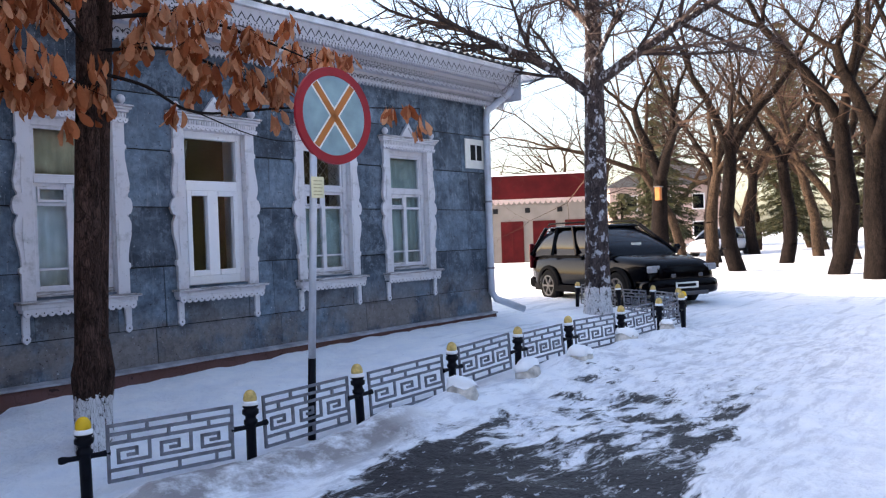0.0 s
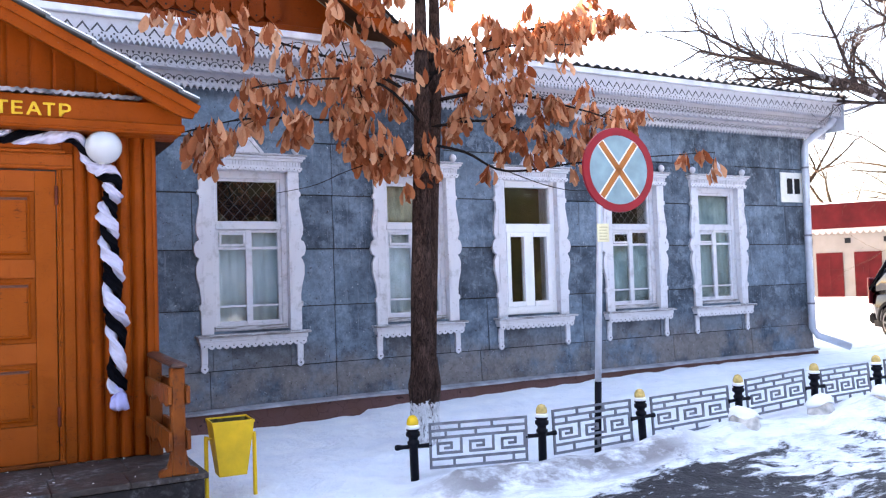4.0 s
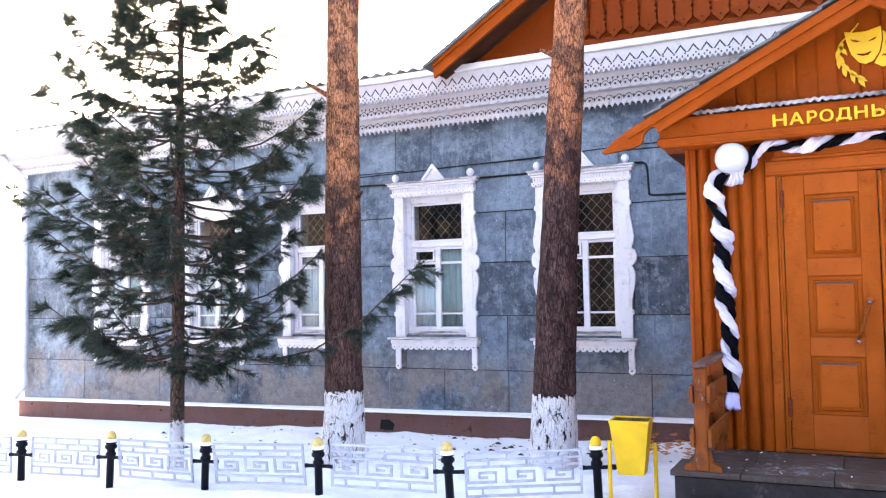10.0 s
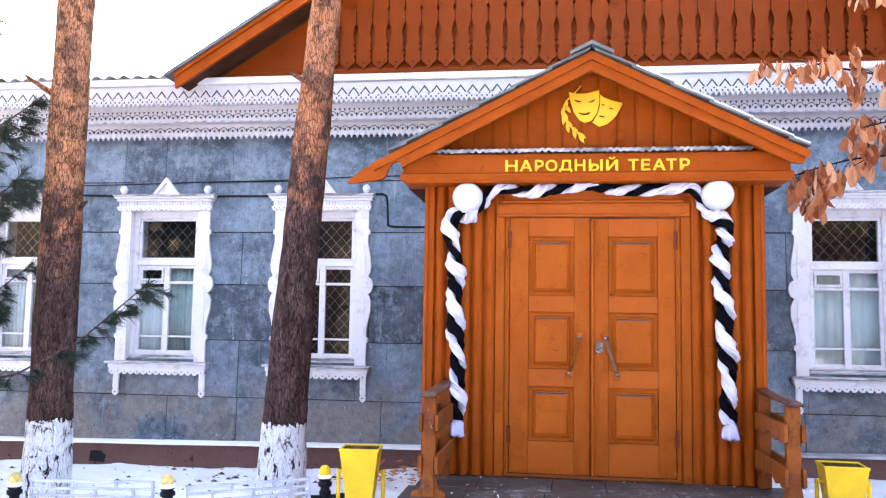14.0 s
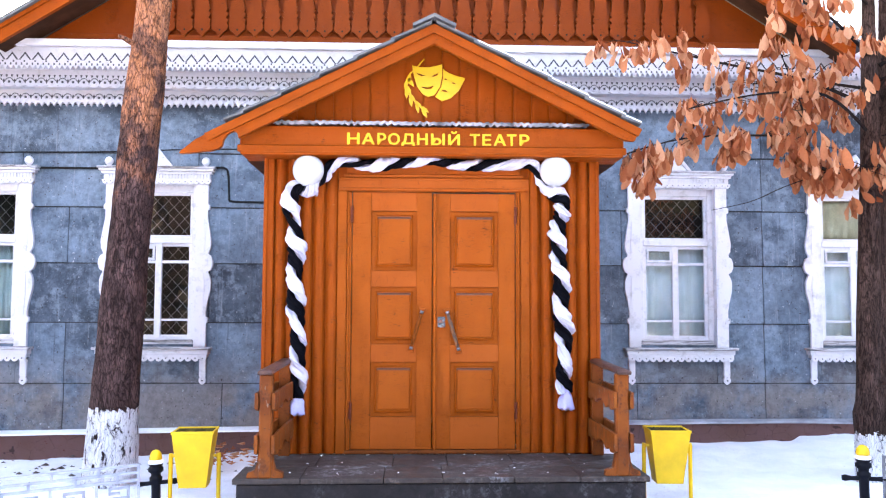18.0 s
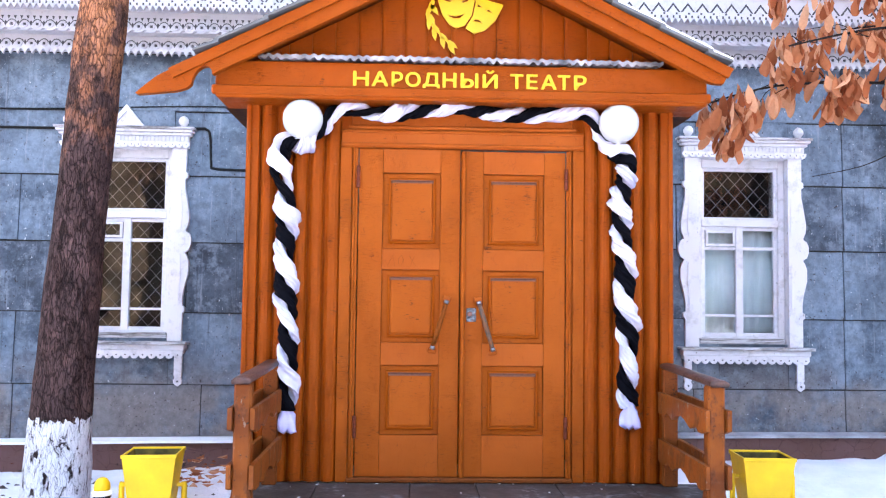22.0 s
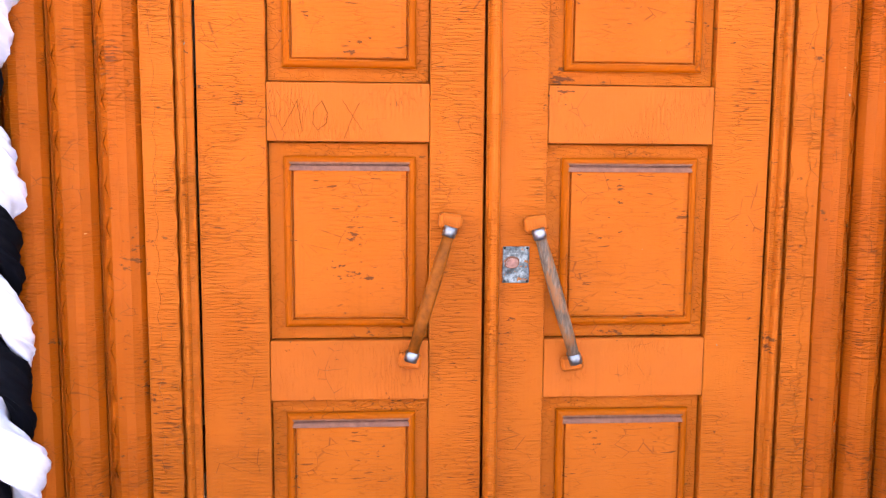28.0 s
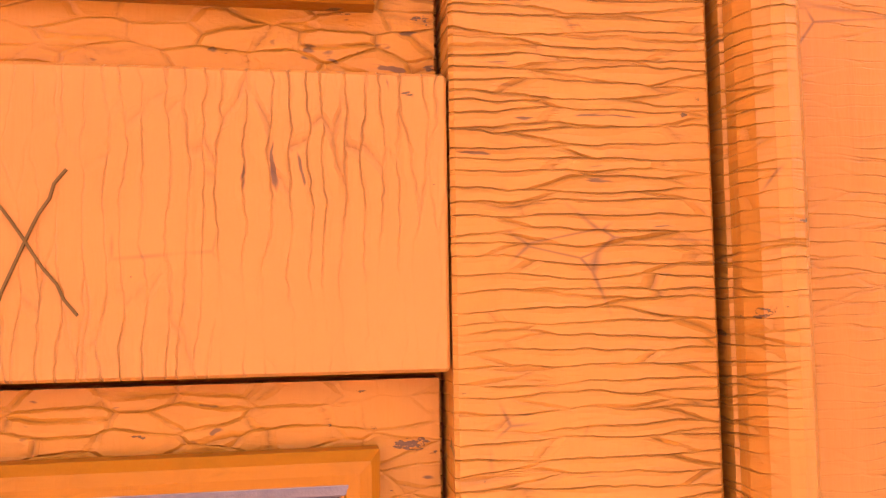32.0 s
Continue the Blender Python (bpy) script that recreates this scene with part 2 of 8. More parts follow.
def bark(name, low, high, turn_low, turn_high, wash, cell=(20, 20, 7), snow=0.0):
    """Scaly bark in upright plates that turns from the low to the high colour with height, whitewashed round the foot."""
    n = Nodes(name, 0.9, 0, 0.08)
    z = n.axis(2)
    where = n.place()
    sway = n.add("ShaderNodeVectorMath", i0=n.add("ShaderNodeTexNoise", 1, Vector=where, Scale=9.0, Detail=4.0), i1=(0.05, 0.05, 0.09))
    n.tree.nodes[-1].operation = "MULTIPLY"
    bent = n.add("ShaderNodeVectorMath", i0=where, i1=sway)
    n.tree.nodes[-1].operation = "ADD"
    plate = n.cells(1.0, n.mapped((cell[0] * 2.3, cell[1] * 2.3, cell[2] * 1.3), bent))
    scale = n.noise(1.0, 7, 0.72, n.mapped(cell, bent), 0.8)
    small = n.noise(1.0, 6, 0.78, n.mapped(tuple(c * 3.2 for c in cell)), 0.5)
    cloud = n.noise(5, 6, 0.7)
    at = n.maths("ADD", z, n.maths("MULTIPLY_ADD", cloud, 2.2, -1.1))
    tint = n.mix(n.add("ShaderNodeMapRange", Value=at, i1=turn_low, i2=turn_high), low, high)
    tint = n.mix(n.ramp(scale, (0.44, 0.0), (0.62, 0.7)), tint, n.mix(0.5, tint, tuple(min(1, c * 3.6) for c in low)))
    tint = n.mix(n.ramp(small, (0.40, 0.65), (0.56, 0.0)), tint, n.mix(0.6, tint, tuple(c * 0.45 for c in low)))
    tint = n.mix(n.ramp(cloud, (0.42, 0.75), (0.53, 0.0)), tint, tuple(c * 0.75 for c in low))
    crack = n.maths("MULTIPLY", n.ramp(plate, (0.01, 0.1), (0.11, 1.0)), n.ramp(scale, (0.36, 0.1), (0.46, 1.0)))
    tint = n.mix(crack, n.mix(0.82, tint, tuple(c * 0.18 for c in low)), tint)
    edge = n.maths("ADD", z, n.maths("MULTIPLY_ADD", n.noise(24, 3), 0.16, -0.08))
    limed = n.maths("MULTIPLY", n.ramp(plate, (0.005, 0.35), (0.035, 1.0)), n.maths("MULTIPLY", n.ramp(scale, (0.40, 0.0), (0.455, 1.0)), n.ramp(small, (0.33, 0.3), (0.40, 1.0))))
    lime = n.maths("MULTIPLY", n.maths("LESS_THAN", edge, wash), limed)
    tint = n.mix(lime, tint, (0.82, 0.81, 0.84))
    if snow:
        tint = n.mix(n.ramp(n.noise(7.5, 5, 0.7, n.mapped((1, 1, 0.8))), (0.54, 0.0), (0.60, snow)), tint, (0.62, 0.63, 0.68))
    relief = n.bump(crack, 0.7, 0.018, n.bump(scale, 0.8, 0.02, n.bump(small, 0.8, 0.010)))
    return n.done(tint, relief)


def snow_ground():
    """Trodden snow; where it has been scraped off along the road the dark asphalt shows in streaks."""
    n = Nodes("snow", 0.75, 0, 0.3)
    x, y = n.axis(0), n.axis(1)
    streaks = n.noise(1.0, 8, 0.74, n.mapped((2.4, 5.6, 1), turn=(0, 0, 0.45)), 0.4)
    blots = n.noise(0.55, 4, 0.6)
    middle = n.maths("SUBTRACT", 1.0, n.maths("ABSOLUTE", n.maths("MULTIPLY", n.maths("SUBTRACT", y, n.maths("MULTIPLY_ADD", x, 0.11, -3.28)), 0.62)))
    along = n.maths("MULTIPLY", n.add("ShaderNodeMapRange", Value=n.maths("MULTIPLY_ADD", n.noise(0.9, 5, 0.6), 3.0, n.maths("ADD", x, -1.5)), i1=1.6, i2=3.4), n.add("ShaderNodeMapRange", Value=x, i1=17.0, i2=4.5))
    bare = n.maths("MULTIPLY", n.add("ShaderNodeMapRange", Value=middle, i1=0.0, i2=0.5), along)
    level = n.maths("ADD", n.maths("MULTIPLY", bare, 0.72), n.maths("MULTIPLY_ADD", streaks, 1.1, n.maths("MULTIPLY_ADD", blots, 0.6, -0.825)))
    asphalt = n.ramp(level, (0.62, 0.0), (0.70, 1.0))
    grit = n.ramp(n.noise(55, 3), (0.35, (0.012, 0.010, 0.012)), (0.7, (0.038, 0.033, 0.036)))
    chips = n.ramp(n.noise(9.0, 5, 0.66, n.mapped((1.0, 1.6, 1))), (0.615, 0.0), (0.645, 1.0))
    grit = n.mix(chips, grit, (0.62, 0.65, 0.72))
    trod = n.noise(3.2, 6, 0.65)
    white = n.mix(n.ramp(trod, (0.3, 0.0), (0.65, 1.0)), (0.80, 0.83, 0.90), (0.93, 0.94, 0.96))
    crumbs = n.ramp(n.noise(30, 3), (0.70, 0.0), (0.74, 0.7))
    white = n.mix(crumbs, white, (0.42, 0.41, 0.43))
    wet = n.maths("MULTIPLY", n.add("ShaderNodeMapRange", Value=middle, i1=-0.35, i2=0.35), n.maths("MULTIPLY", n.add("ShaderNodeMapRange", Value=x, i1=1.2, i2=4.0), n.add("ShaderNodeMapRange", Value=x, i1=16.0, i2=11.0)))
    slush = n.maths("MULTIPLY", wet, n.ramp(n.noise(1.0, 8, 0.78, n.mapped((2.2, 8.5, 1), turn=(0, 0, 0.22)), 0.15), (0.47, 0.0), (0.60, 0.42)))
    white = n.mix(slush, white, (0.23, 0.24, 0.30))
    soil = n.maths("MULTIPLY", n.ramp(n.noise(2.6, 6, 0.7), (0.40, 0.0), (0.56, 0.80)), n.maths("MULTIPLY", n.add("ShaderNodeMapRange", Value=n.maths("ABSOLUTE", n.maths("SUBTRACT", y, -1.42)), i1=0.34, i2=0.14), n.add("ShaderNodeMapRange", Value=n.maths("ABSOLUTE", n.maths("SUBTRACT", x, 4.1)), i1=1.5, i2=0.9)))
    white = n.mix(soil, white, (0.17, 0.14, 0.135))
    track = n.maths("MULTIPLY", n.ramp(n.noise(1.6, 5, 0.6, n.mapped((0.3, 3.0, 1))), (0.55, 0.0), (0.63, 0.5)), n.maths("GREATER_THAN", x, 9.0))
    white = n.mix(track, white, (0.5, 0.52, 0.56))
    relief = n.bump(n.maths("MULTIPLY_ADD", asphalt, -0.5, trod), 0.7, 0.08, n.bump(n.noise(11, 5, 0.68), 0.55, 0.03))
    return n.done(n.mix(asphalt, white, grit), relief, n.mix(asphalt, (0.8, 0.8, 0.8), (0.5, 0.5, 0.5)))


def glass():
    n = Nodes("window_glass")
    clear = n.tree.nodes.new("ShaderNodeBsdfTransparent")
    clear.inputs[0].default_value = (0.88, 0.92, 0.93, 1)
    gloss = n.tree.nodes.new("ShaderNodeBsdfGlossy")
    gloss.inputs["Roughness"].default_value = 0.03
    both = n.tree.nodes.new("ShaderNodeMixShader")
    slant = n.tree.nodes.new("ShaderNodeLayerWeight")
    slant.inputs["Blend"].default_value = 0.5
    wavy = n.bump(n.noise(3.0, 2), 0.16, 0.02)
    n.put(gloss.inputs["Normal"], wavy), n.put(slant.inputs["Normal"], wavy)
    share = n.maths("MULTIPLY_ADD", n.maths("POWER", slant.outputs["Facing"], 4.0), 0.75, 0.085)
    n.put(both.inputs[0], share), n.put(both.inputs[1], clear.outputs[0]), n.put(both.inputs[2], gloss.outputs[0])
    n.put(n.tree.nodes["Material Output"].inputs[0], both.outputs[0])
    return n.mat


def leaf_matter(name, a, b, c, glow=0.35, rough=0.7):
    n = Nodes(name, rough, 0, 0.25)
    pick = n.add("ShaderNodeNewGeometry", 8)
    tint = n.ramp(pick, (0.0, a), (0.5, b), (1.0, c))
    tint = n.mix(n.maths("MULTIPLY", n.noise(60, 3), 0.4), tint, tuple(k * 0.5 for k in a))
    thin = n.tree.nodes.new("ShaderNodeBsdfTranslucent")
    n.put(thin.inputs[0], tint)
    n.done(tint)
    both = n.tree.nodes.new("ShaderNodeMixShader")
    both.inputs[0].default_value = glow
    n.put(both.inputs[1], n.bsdf.outputs[0]), n.put(both.inputs[2], thin.outputs[0])
    n.put(n.tree.nodes["Material Output"].inputs[0], both.outputs[0])
    return n.mat


SHEET = galvanised()
WHITE = white_paint()


def worn_white():
    """Sills and cap boards whose white paint has weathered to bare grey wood in streaks along the grain."""
    n = Nodes("weathered_white_board", 0.7)
    streak = n.noise(1.0, 6, 0.72, n.mapped((3.2, 40, 55)))
    bare = n.ramp(n.noise(1.0, 5, 0.7, n.mapped((9, 30, 30))), (0.40, (0.10, 0.088, 0.082)), (0.62, (0.27, 0.25, 0.245)))
    tint = n.mix(n.ramp(streak, (0.44, 0.0), (0.55, 0.9)), bare, (0.56, 0.55, 0.585))
    return n.done(tint, n.bump(streak, 0.6, 0.004))


WORN_WHITE = worn_white()
FRESH_WHITE = white_paint("white_plastic_frame", (0.80, 0.80, 0.82), 0.1)
LACE = white_paint("grey_white_carved_board", (0.44, 0.435, 0.475), 0.9)
GLASS = glass()
SNOW = snow_ground()
CLEAN_SNOW = plain("clean_snow", (0.90, 0.91, 0.94), 0.8, 0, 0.06, 8, 0.6)
PINE = bark("pine_bark", (0.080, 0.046, 0.043), (0.58, 0.215, 0.095), 2.55, 3.45, 0.62)
PINE_ORANGE = bark("orange_pine_bark", (0.084, 0.047, 0.041), (0.66, 0.270, 0.130), 2.05, 2.95, 0.62)
PINE_LOW = bark("grey_brown_bark", (0.066, 0.038, 0.031), (0.085, 0.053, 0.044), 2.0, 4.0, 0.45, (26, 26, 6))
YOUNG = bark("young_pine_bark", (0.085, 0.058, 0.048), (0.070, 0.046, 0.038), 2.0, 3.0, 0.36, (24, 24, 10))
NEEDLES = leaf_matter("pine_needles", (0.010, 0.019, 0.015), (0.020, 0.036, 0.027), (0.050, 0.060, 0.040), 0.25)
DRY_LEAF = leaf_matter("dry_brown_leaf", (0.26, 0.056, 0.016), (0.54, 0.190, 0.080), (0.84, 0.46, 0.27), 0.42)
TWIG = plain("dark_twig", (0.016, 0.011, 0.010), 0.85, 0, 0.3, 20, 0.2, 0.1)
ROOFING = plain("grey_corrugated_roofing", (0.105, 0.107, 0.112), 0.75, 0, 0.3, 4, 0.4)
PLINTH = cracked_paint("red_brown_plinth_paint", (0.145, 0.074, 0.062), (6, 6, 8), 0.5, (0.03, 0.02, 0.018), 0.75)
# Dark brown carries the shade under the gable roof and the eaves.
SHADED_WOOD = plain("shaded_underside_boards", (0.052, 0.022, 0.012), 0.8, 0, 0.4, 6, 0.4, 0.1)


def wet_stone(name, dark, light, dust):
    """Dark wet concrete with paler worn clouds, scuffs and a thin dust of blown snow."""
    n = Nodes(name, 0.6, 0, 0.22)
    cloud, fine = n.noise(3.2, 7, 0.7), n.noise(22, 6, 0.75)
    tint = n.ramp(cloud, (0.34, dark), (0.64, light))
    tint = n.mix(n.ramp(fine, (0.40, 0.5), (0.56, 0.0)), tint, tuple(0.6 * c for c in dark))
    scuff = n.ramp(n.noise(1.0, 5, 0.7, n.mapped((9, 40, 9), turn=(0, 0, 0.5))), (0.60, 0.0), (0.70, 0.7))
    tint = n.mix(scuff, tint, tuple(1.9 * c for c in light))
    blown = n.maths("MULTIPLY", n.ramp(n.noise(2.1, 4, 0.6), (0.50, 0.0), (0.62, 1.0)), n.ramp(n.noise(19, 6, 0.72), (0.50, 0.0), (0.62, dust)))
    tint = n.mix(blown, tint, (0.50, 0.50, 0.54))
    return n.done(tint, n.bump(cloud, 0.4, 0.01, n.bump(fine, 0.5, 0.004)), n.ramp(cloud, (0.35, 0.42), (0.6, 0.75)))


CONCRETE = wet_stone("dark_wet_concrete", (0.014, 0.012, 0.014), (0.034, 0.028, 0.029), 0.15)
TREAD = wet_stone("dark_stone_slab", (0.038, 0.028, 0.025), (0.078, 0.059, 0.052), 0.35)
YELLOW = plain("yellow_bin_paint", (0.74, 0.45, 0.008), 0.5, 0, 0.18, 5, 0.25)
GOLD = plain("yellow_letter_paint", (0.68, 0.40, 0.008), 0.45, 0, 0.08)
BLACK_IRON = plain("black_iron_paint", (0.004, 0.0045, 0.008), 0.5, 0.0, 0.4, 14, 0.4, 0.10)
GREY_IRON = plain("grey_frosted_iron", (0.18, 0.185, 0.215), 0.6, 0.1, 0.35, 14, 0.4)
PALE_IRON = plain("whitened_iron", (0.41, 0.425, 0.49), 0.6, 0.0, 0.2, 14, 0.4)
LATTICE = plain("grey_white_rod", (0.21, 0.21, 0.23), 0.6, 0.0, 0.3, 14, 0.3)
STEEL = plain("worn_steel", (0.20, 0.20, 0.24), 0.36, 0.95, 0.3, 40, 0.3)
ZINC = plain("zinc_pipe", (0.50, 0.53, 0.60), 0.45, 0.3, 0.15, 6, 0.2)
OPAL = plain("opal_lamp_globe", (0.50, 0.52, 0.55), 0.2, 0, 0.03, 3, 0.02)
HANDLE_WOOD = plain("worn_handle_wood", (0.175, 0.040, 0.0045), 0.45, 0, 0.5, 34, 0.5, 0.08)


def bare_wood():
    """A grip whose paint is rubbed down to grey wood."""
    n = Nodes("bare_grey_wood", 0.6, 0, 0.25)
    fibre = n.noise(1.0, 5, 0.7, n.mapped((190, 190, 22)))
    tint = n.ramp(fibre, (0.33, (0.030, 0.018, 0.014)), (0.5, (0.085, 0.050, 0.036)), (0.68, (0.17, 0.115, 0.092)))
    left = n.ramp(n.noise(1.0, 4, 0.6, n.mapped((42, 42, 12))), (0.48, 0.0), (0.56, 0.85))
    tint = n.mix(left, tint, (0.20, 0.066, 0.022))
    return n.done(tint, n.bump(fibre, 0.5, 0.003))


BARE_WOOD = bare_wood()


def net(name, pale, deep, folds=14.0):
    """Thin cloth behind glass: shade of upright folds painted as darker stripes, and large faded clouds."""
    n = Nodes(name, 0.9, 0, 0.1)
    cloud = n.ramp(n.noise(3.4, 6, 0.68, n.mapped((1.0, 1.0, 0.8)), 0.6), (0.36, 0.0), (0.62, 1.0))
    fold_shade = n.ramp(n.noise(1.0, 4, 0.6, n.mapped((folds, folds, 1.1)), 0.3), (0.36, 0.30), (0.56, 0.0))
    tint = n.mix(fold_shade, n.mix(cloud, deep, pale), tuple(c * 0.62 for c in deep))
    return n.done(tint, n.bump(n.noise(1.0, 3, 0.6, n.mapped((30, 30, 2))), 0.5, 0.01))


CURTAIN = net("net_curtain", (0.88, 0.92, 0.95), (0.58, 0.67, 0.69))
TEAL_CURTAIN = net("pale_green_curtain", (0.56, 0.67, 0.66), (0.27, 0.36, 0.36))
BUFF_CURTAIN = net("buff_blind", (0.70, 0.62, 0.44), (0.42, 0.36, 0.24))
BLACK_CLOTH = plain("black_satin", (0.0012, 0.0012, 0.003), 0.75, 0, 0.3, 20, 0.2, 0.06)
WHITE_CLOTH = plain("white_satin", (0.52, 0.505, 0.64), 0.5, 0, 0.10, 20, 0.2)
TULLE = plain("violet_white_tulle", (0.46, 0.46, 0.80), 0.6, 0, 0.1, 20, 0.2)
SIGN_RED = plain("red_sign_rim", (0.27, 0.008, 0.018), 0.4, 0, 0.12)
SIGN_BLUE = plain("faded_sign_face", (0.20, 0.31, 0.35), 0.5, 0, 0.2, 6)
SIGN_RUST = plain("faded_orange_cross", (0.40, 0.13, 0.025), 0.5, 0, 0.2, 8)
SIGN_WHITE = plain("white_sign_paint", (0.74, 0.73, 0.68), 0.5, 0, 0.08)
INK = plain("black_ink", (0.006, 0.006, 0.007), 0.7, 0, 0.1, 9, 0.1, 0.2)
# Near black: the gloom of the unlit rooms is put into the colour.
ROOM = plain("shade_dark_plaster", (0.032, 0.030, 0.028), 0.9)
CABLE = plain("black_cable", (0.005, 0.005, 0.006), 0.6, 0, 0.1, 9, 0.1, 0.2)
CAR_BLACK = plain("black_car_paint", (0.0006, 0.0006, 0.0018), 0.14, 0.0, 0.1, 3, 0.0, 0.22)
CAR_WHITE = plain("white_car_paint", (0.70, 0.70, 0.74), 0.25, 0, 0.05, 3, 0.02)
CAR_TRIM = plain("dark_grey_plastic", (0.010, 0.010, 0.011), 0.6, 0, 0.1, 9, 0.1, 0.2)
CAR_GLASS = plain("tinted_car_glass", (0.002, 0.003, 0.006), 0.05, 0.0, 0.1, 3, 0.0, 0.22)
RUBBER = plain("tyre_rubber", (0.006, 0.006, 0.007), 0.85, 0, 0.1, 9, 0.1, 0.15)
ALLOY = plain("alloy_rim", (0.085, 0.085, 0.095), 0.4, 0.4)
CAR_BLACK.node_tree.nodes["Principled BSDF"].inputs["IOR"].default_value = 1.3
CAR_TRIM.node_tree.nodes["Principled BSDF"].inputs["IOR"].default_value = 1.13
LENS = plain("headlamp_lens", (0.36, 0.38, 0.43), 0.12, 0.3)
TAIL = plain("red_tail_lamp", (0.10, 0.005, 0.008), 0.3)
GARAGE_WALL = plain("cream_garage_plaster", (0.19, 0.165, 0.145), 0.85, 0, 0.12, 1.2, 0.4)
GARAGE_RED = plain("red_garage_paint", (0.062, 0.005, 0.006), 0.7, 0, 0.3, 1.5, 0.2, 0.1)
PINK = plain("pink_house_plaster", (0.44, 0.33, 0.30), 0.85, 0, 0.08, 1.2, 0.3)
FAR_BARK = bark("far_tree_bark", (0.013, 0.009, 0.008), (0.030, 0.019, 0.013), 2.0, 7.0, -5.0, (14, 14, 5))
# The far bark again, brighter: sunlight on the trunks put into the colour.
FAR_LIT_BARK = bark("sunlit_tree_bark", (0.050, 0.033, 0.023), (0.10, 0.062, 0.040), 1.0, 7.0, -5.0, (14, 14, 5))
SNOWY_BARK = bark("snow_flecked_bark", (0.088, 0.068, 0.068), (0.110, 0.075, 0.062), 2.5, 5.0, 0.62, (18, 18, 7), 0.85)
FAR_NEEDLES = leaf_matter("brownish_spruce_needles", (0.030, 0.040, 0.018), (0.060, 0.062, 0.026), (0.10, 0.085, 0.035), 0.2)


# ---- builders ----
def mesh(name, bm, material, smooth=False):
    me = bpy.data.meshes.new(name)
    bmesh.ops.recalc_face_normals(bm, faces=bm.faces[:])
    bm.to_mesh(me)
    bm.free()
    for m in material if isinstance(material, (list, tuple)) else [material]:
        me.materials.append(m)
    if smooth:
        me.shade_smooth()
    return me


def part(name, bm, material, parent=None, label="", smooth=False):
    ob = new(name, mesh(name, bm, material, smooth))
    ob.parent = parent
    if label:
        ob["label"] = label
    return ob


def shared(name, me, parent, at, label=""):
    """One more object on a mesh that alike pieces share."""
    ob = new(name, me)
    ob.matrix_basis = at
    ob.parent = parent
    if label:
        ob["label"] = label
    return ob


def thing(name, at, label, category, group="", kind=""):
    ob = new(name)
    ob.empty_display_size = 0.1
    ob.matrix_basis = at if isinstance(at, Matrix) else Matrix.Translation(at)
    return tagged(ob, label, category, group, kind)


def block(bm, x0, x1, y0, y1, z0, z1, bevel=0.0, m=None):
    at = Matrix.Translation(((x0 + x1) / 2, (y0 + y1) / 2, (z0 + z1) / 2)) @ Matrix.Diagonal((x1 - x0, y1 - y0, z1 - z0, 1))
    got = bmesh.ops.create_cube(bm, size=1, matrix=(m @ at) if m else at)
    if bevel:
        edges = list({e for v in got["verts"] for e in v.link_edges})
        bmesh.ops.bevel(bm, geom=edges, offset=bevel, segments=1, affect="EDGES", clamp_overlap=True)
    return bm


def slabs(*boxes, bevel=0.0):
    bm = bmesh.new()
    for b in boxes:
        block(bm, *b, bevel=bevel)
    return bm


def prism(bm, outline, y0, y1, axes="xz"):
    """The outline, in two axes, drawn out along the third from y0 to y1."""
    def at(a, b, d):
        return {"xz": (a, d, b), "yz": (d, a, b), "xy": (a, b, d)}[axes]
    front = [bm.verts.new(at(a, b, y0)) for a, b in outline]
    back = [bm.verts.new(at(a, b, y1)) for a, b in outline]
    bm.faces.new(front)
    bm.faces.new(back[::-1])
    for n in range(len(front)):
        k = (n + 1) % len(front)
        bm.faces.new((front[n], back[n], back[k], front[k]))
    return bm


def spin(bm, profile, sides=16, at=(0, 0, 0), m=None):
    """A turned body from (radius, height) pairs."""
    rings = []
    for r, h in profile:
        ring = []
        for k in range(sides):
            a = 2 * math.pi * k / sides
            v = Vector((at[0] + r * math.cos(a), at[1] + r * math.sin(a), at[2] + h))
            ring.append(bm.verts.new(m @ v if m else v))
        rings.append(ring)
    for lo, hi in zip(rings, rings[1:]):
        for k in range(sides):
            j = (k + 1) % sides
            bm.faces.new((lo[k], lo[j], hi[j], hi[k]))
    bm.faces.new(rings[0][::-1])
    bm.faces.new(rings[-1])
    return bm


def tube(bm, points, radii, sides=8, caps=True):
    """A round body along the points."""
    points = [Vector(p) for p in points]
    if isinstance(radii, (int, float)):
        radii = [radii] * len(points)
    rings = []
    side = None
    for n, p in enumerate(points):
        ahead = (points[min(n + 1, len(points) - 1)] - points[max(n - 1, 0)]).normalized()
        if side is None:
            side = ahead.orthogonal().normalized()
        side = (side - ahead * side.dot(ahead))
        side = side.normalized() if side.length > 1e-6 else ahead.orthogonal().normalized()
        up = ahead.cross(side)
        rings.append([bm.verts.new(p + radii[n] * (math.cos(2 * math.pi * k / sides) * side + math.sin(2 * math.pi * k / sides) * up)) for k in range(sides)])
    for lo, hi in zip(rings, rings[1:]):
        for k in range(sides):
            j = (k + 1) % sides
            bm.faces.new((lo[k], lo[j], hi[j], hi[k]))
    if caps:
        bm.faces.new(rings[0][::-1])
        bm.faces.new(rings[-1])
    return bm


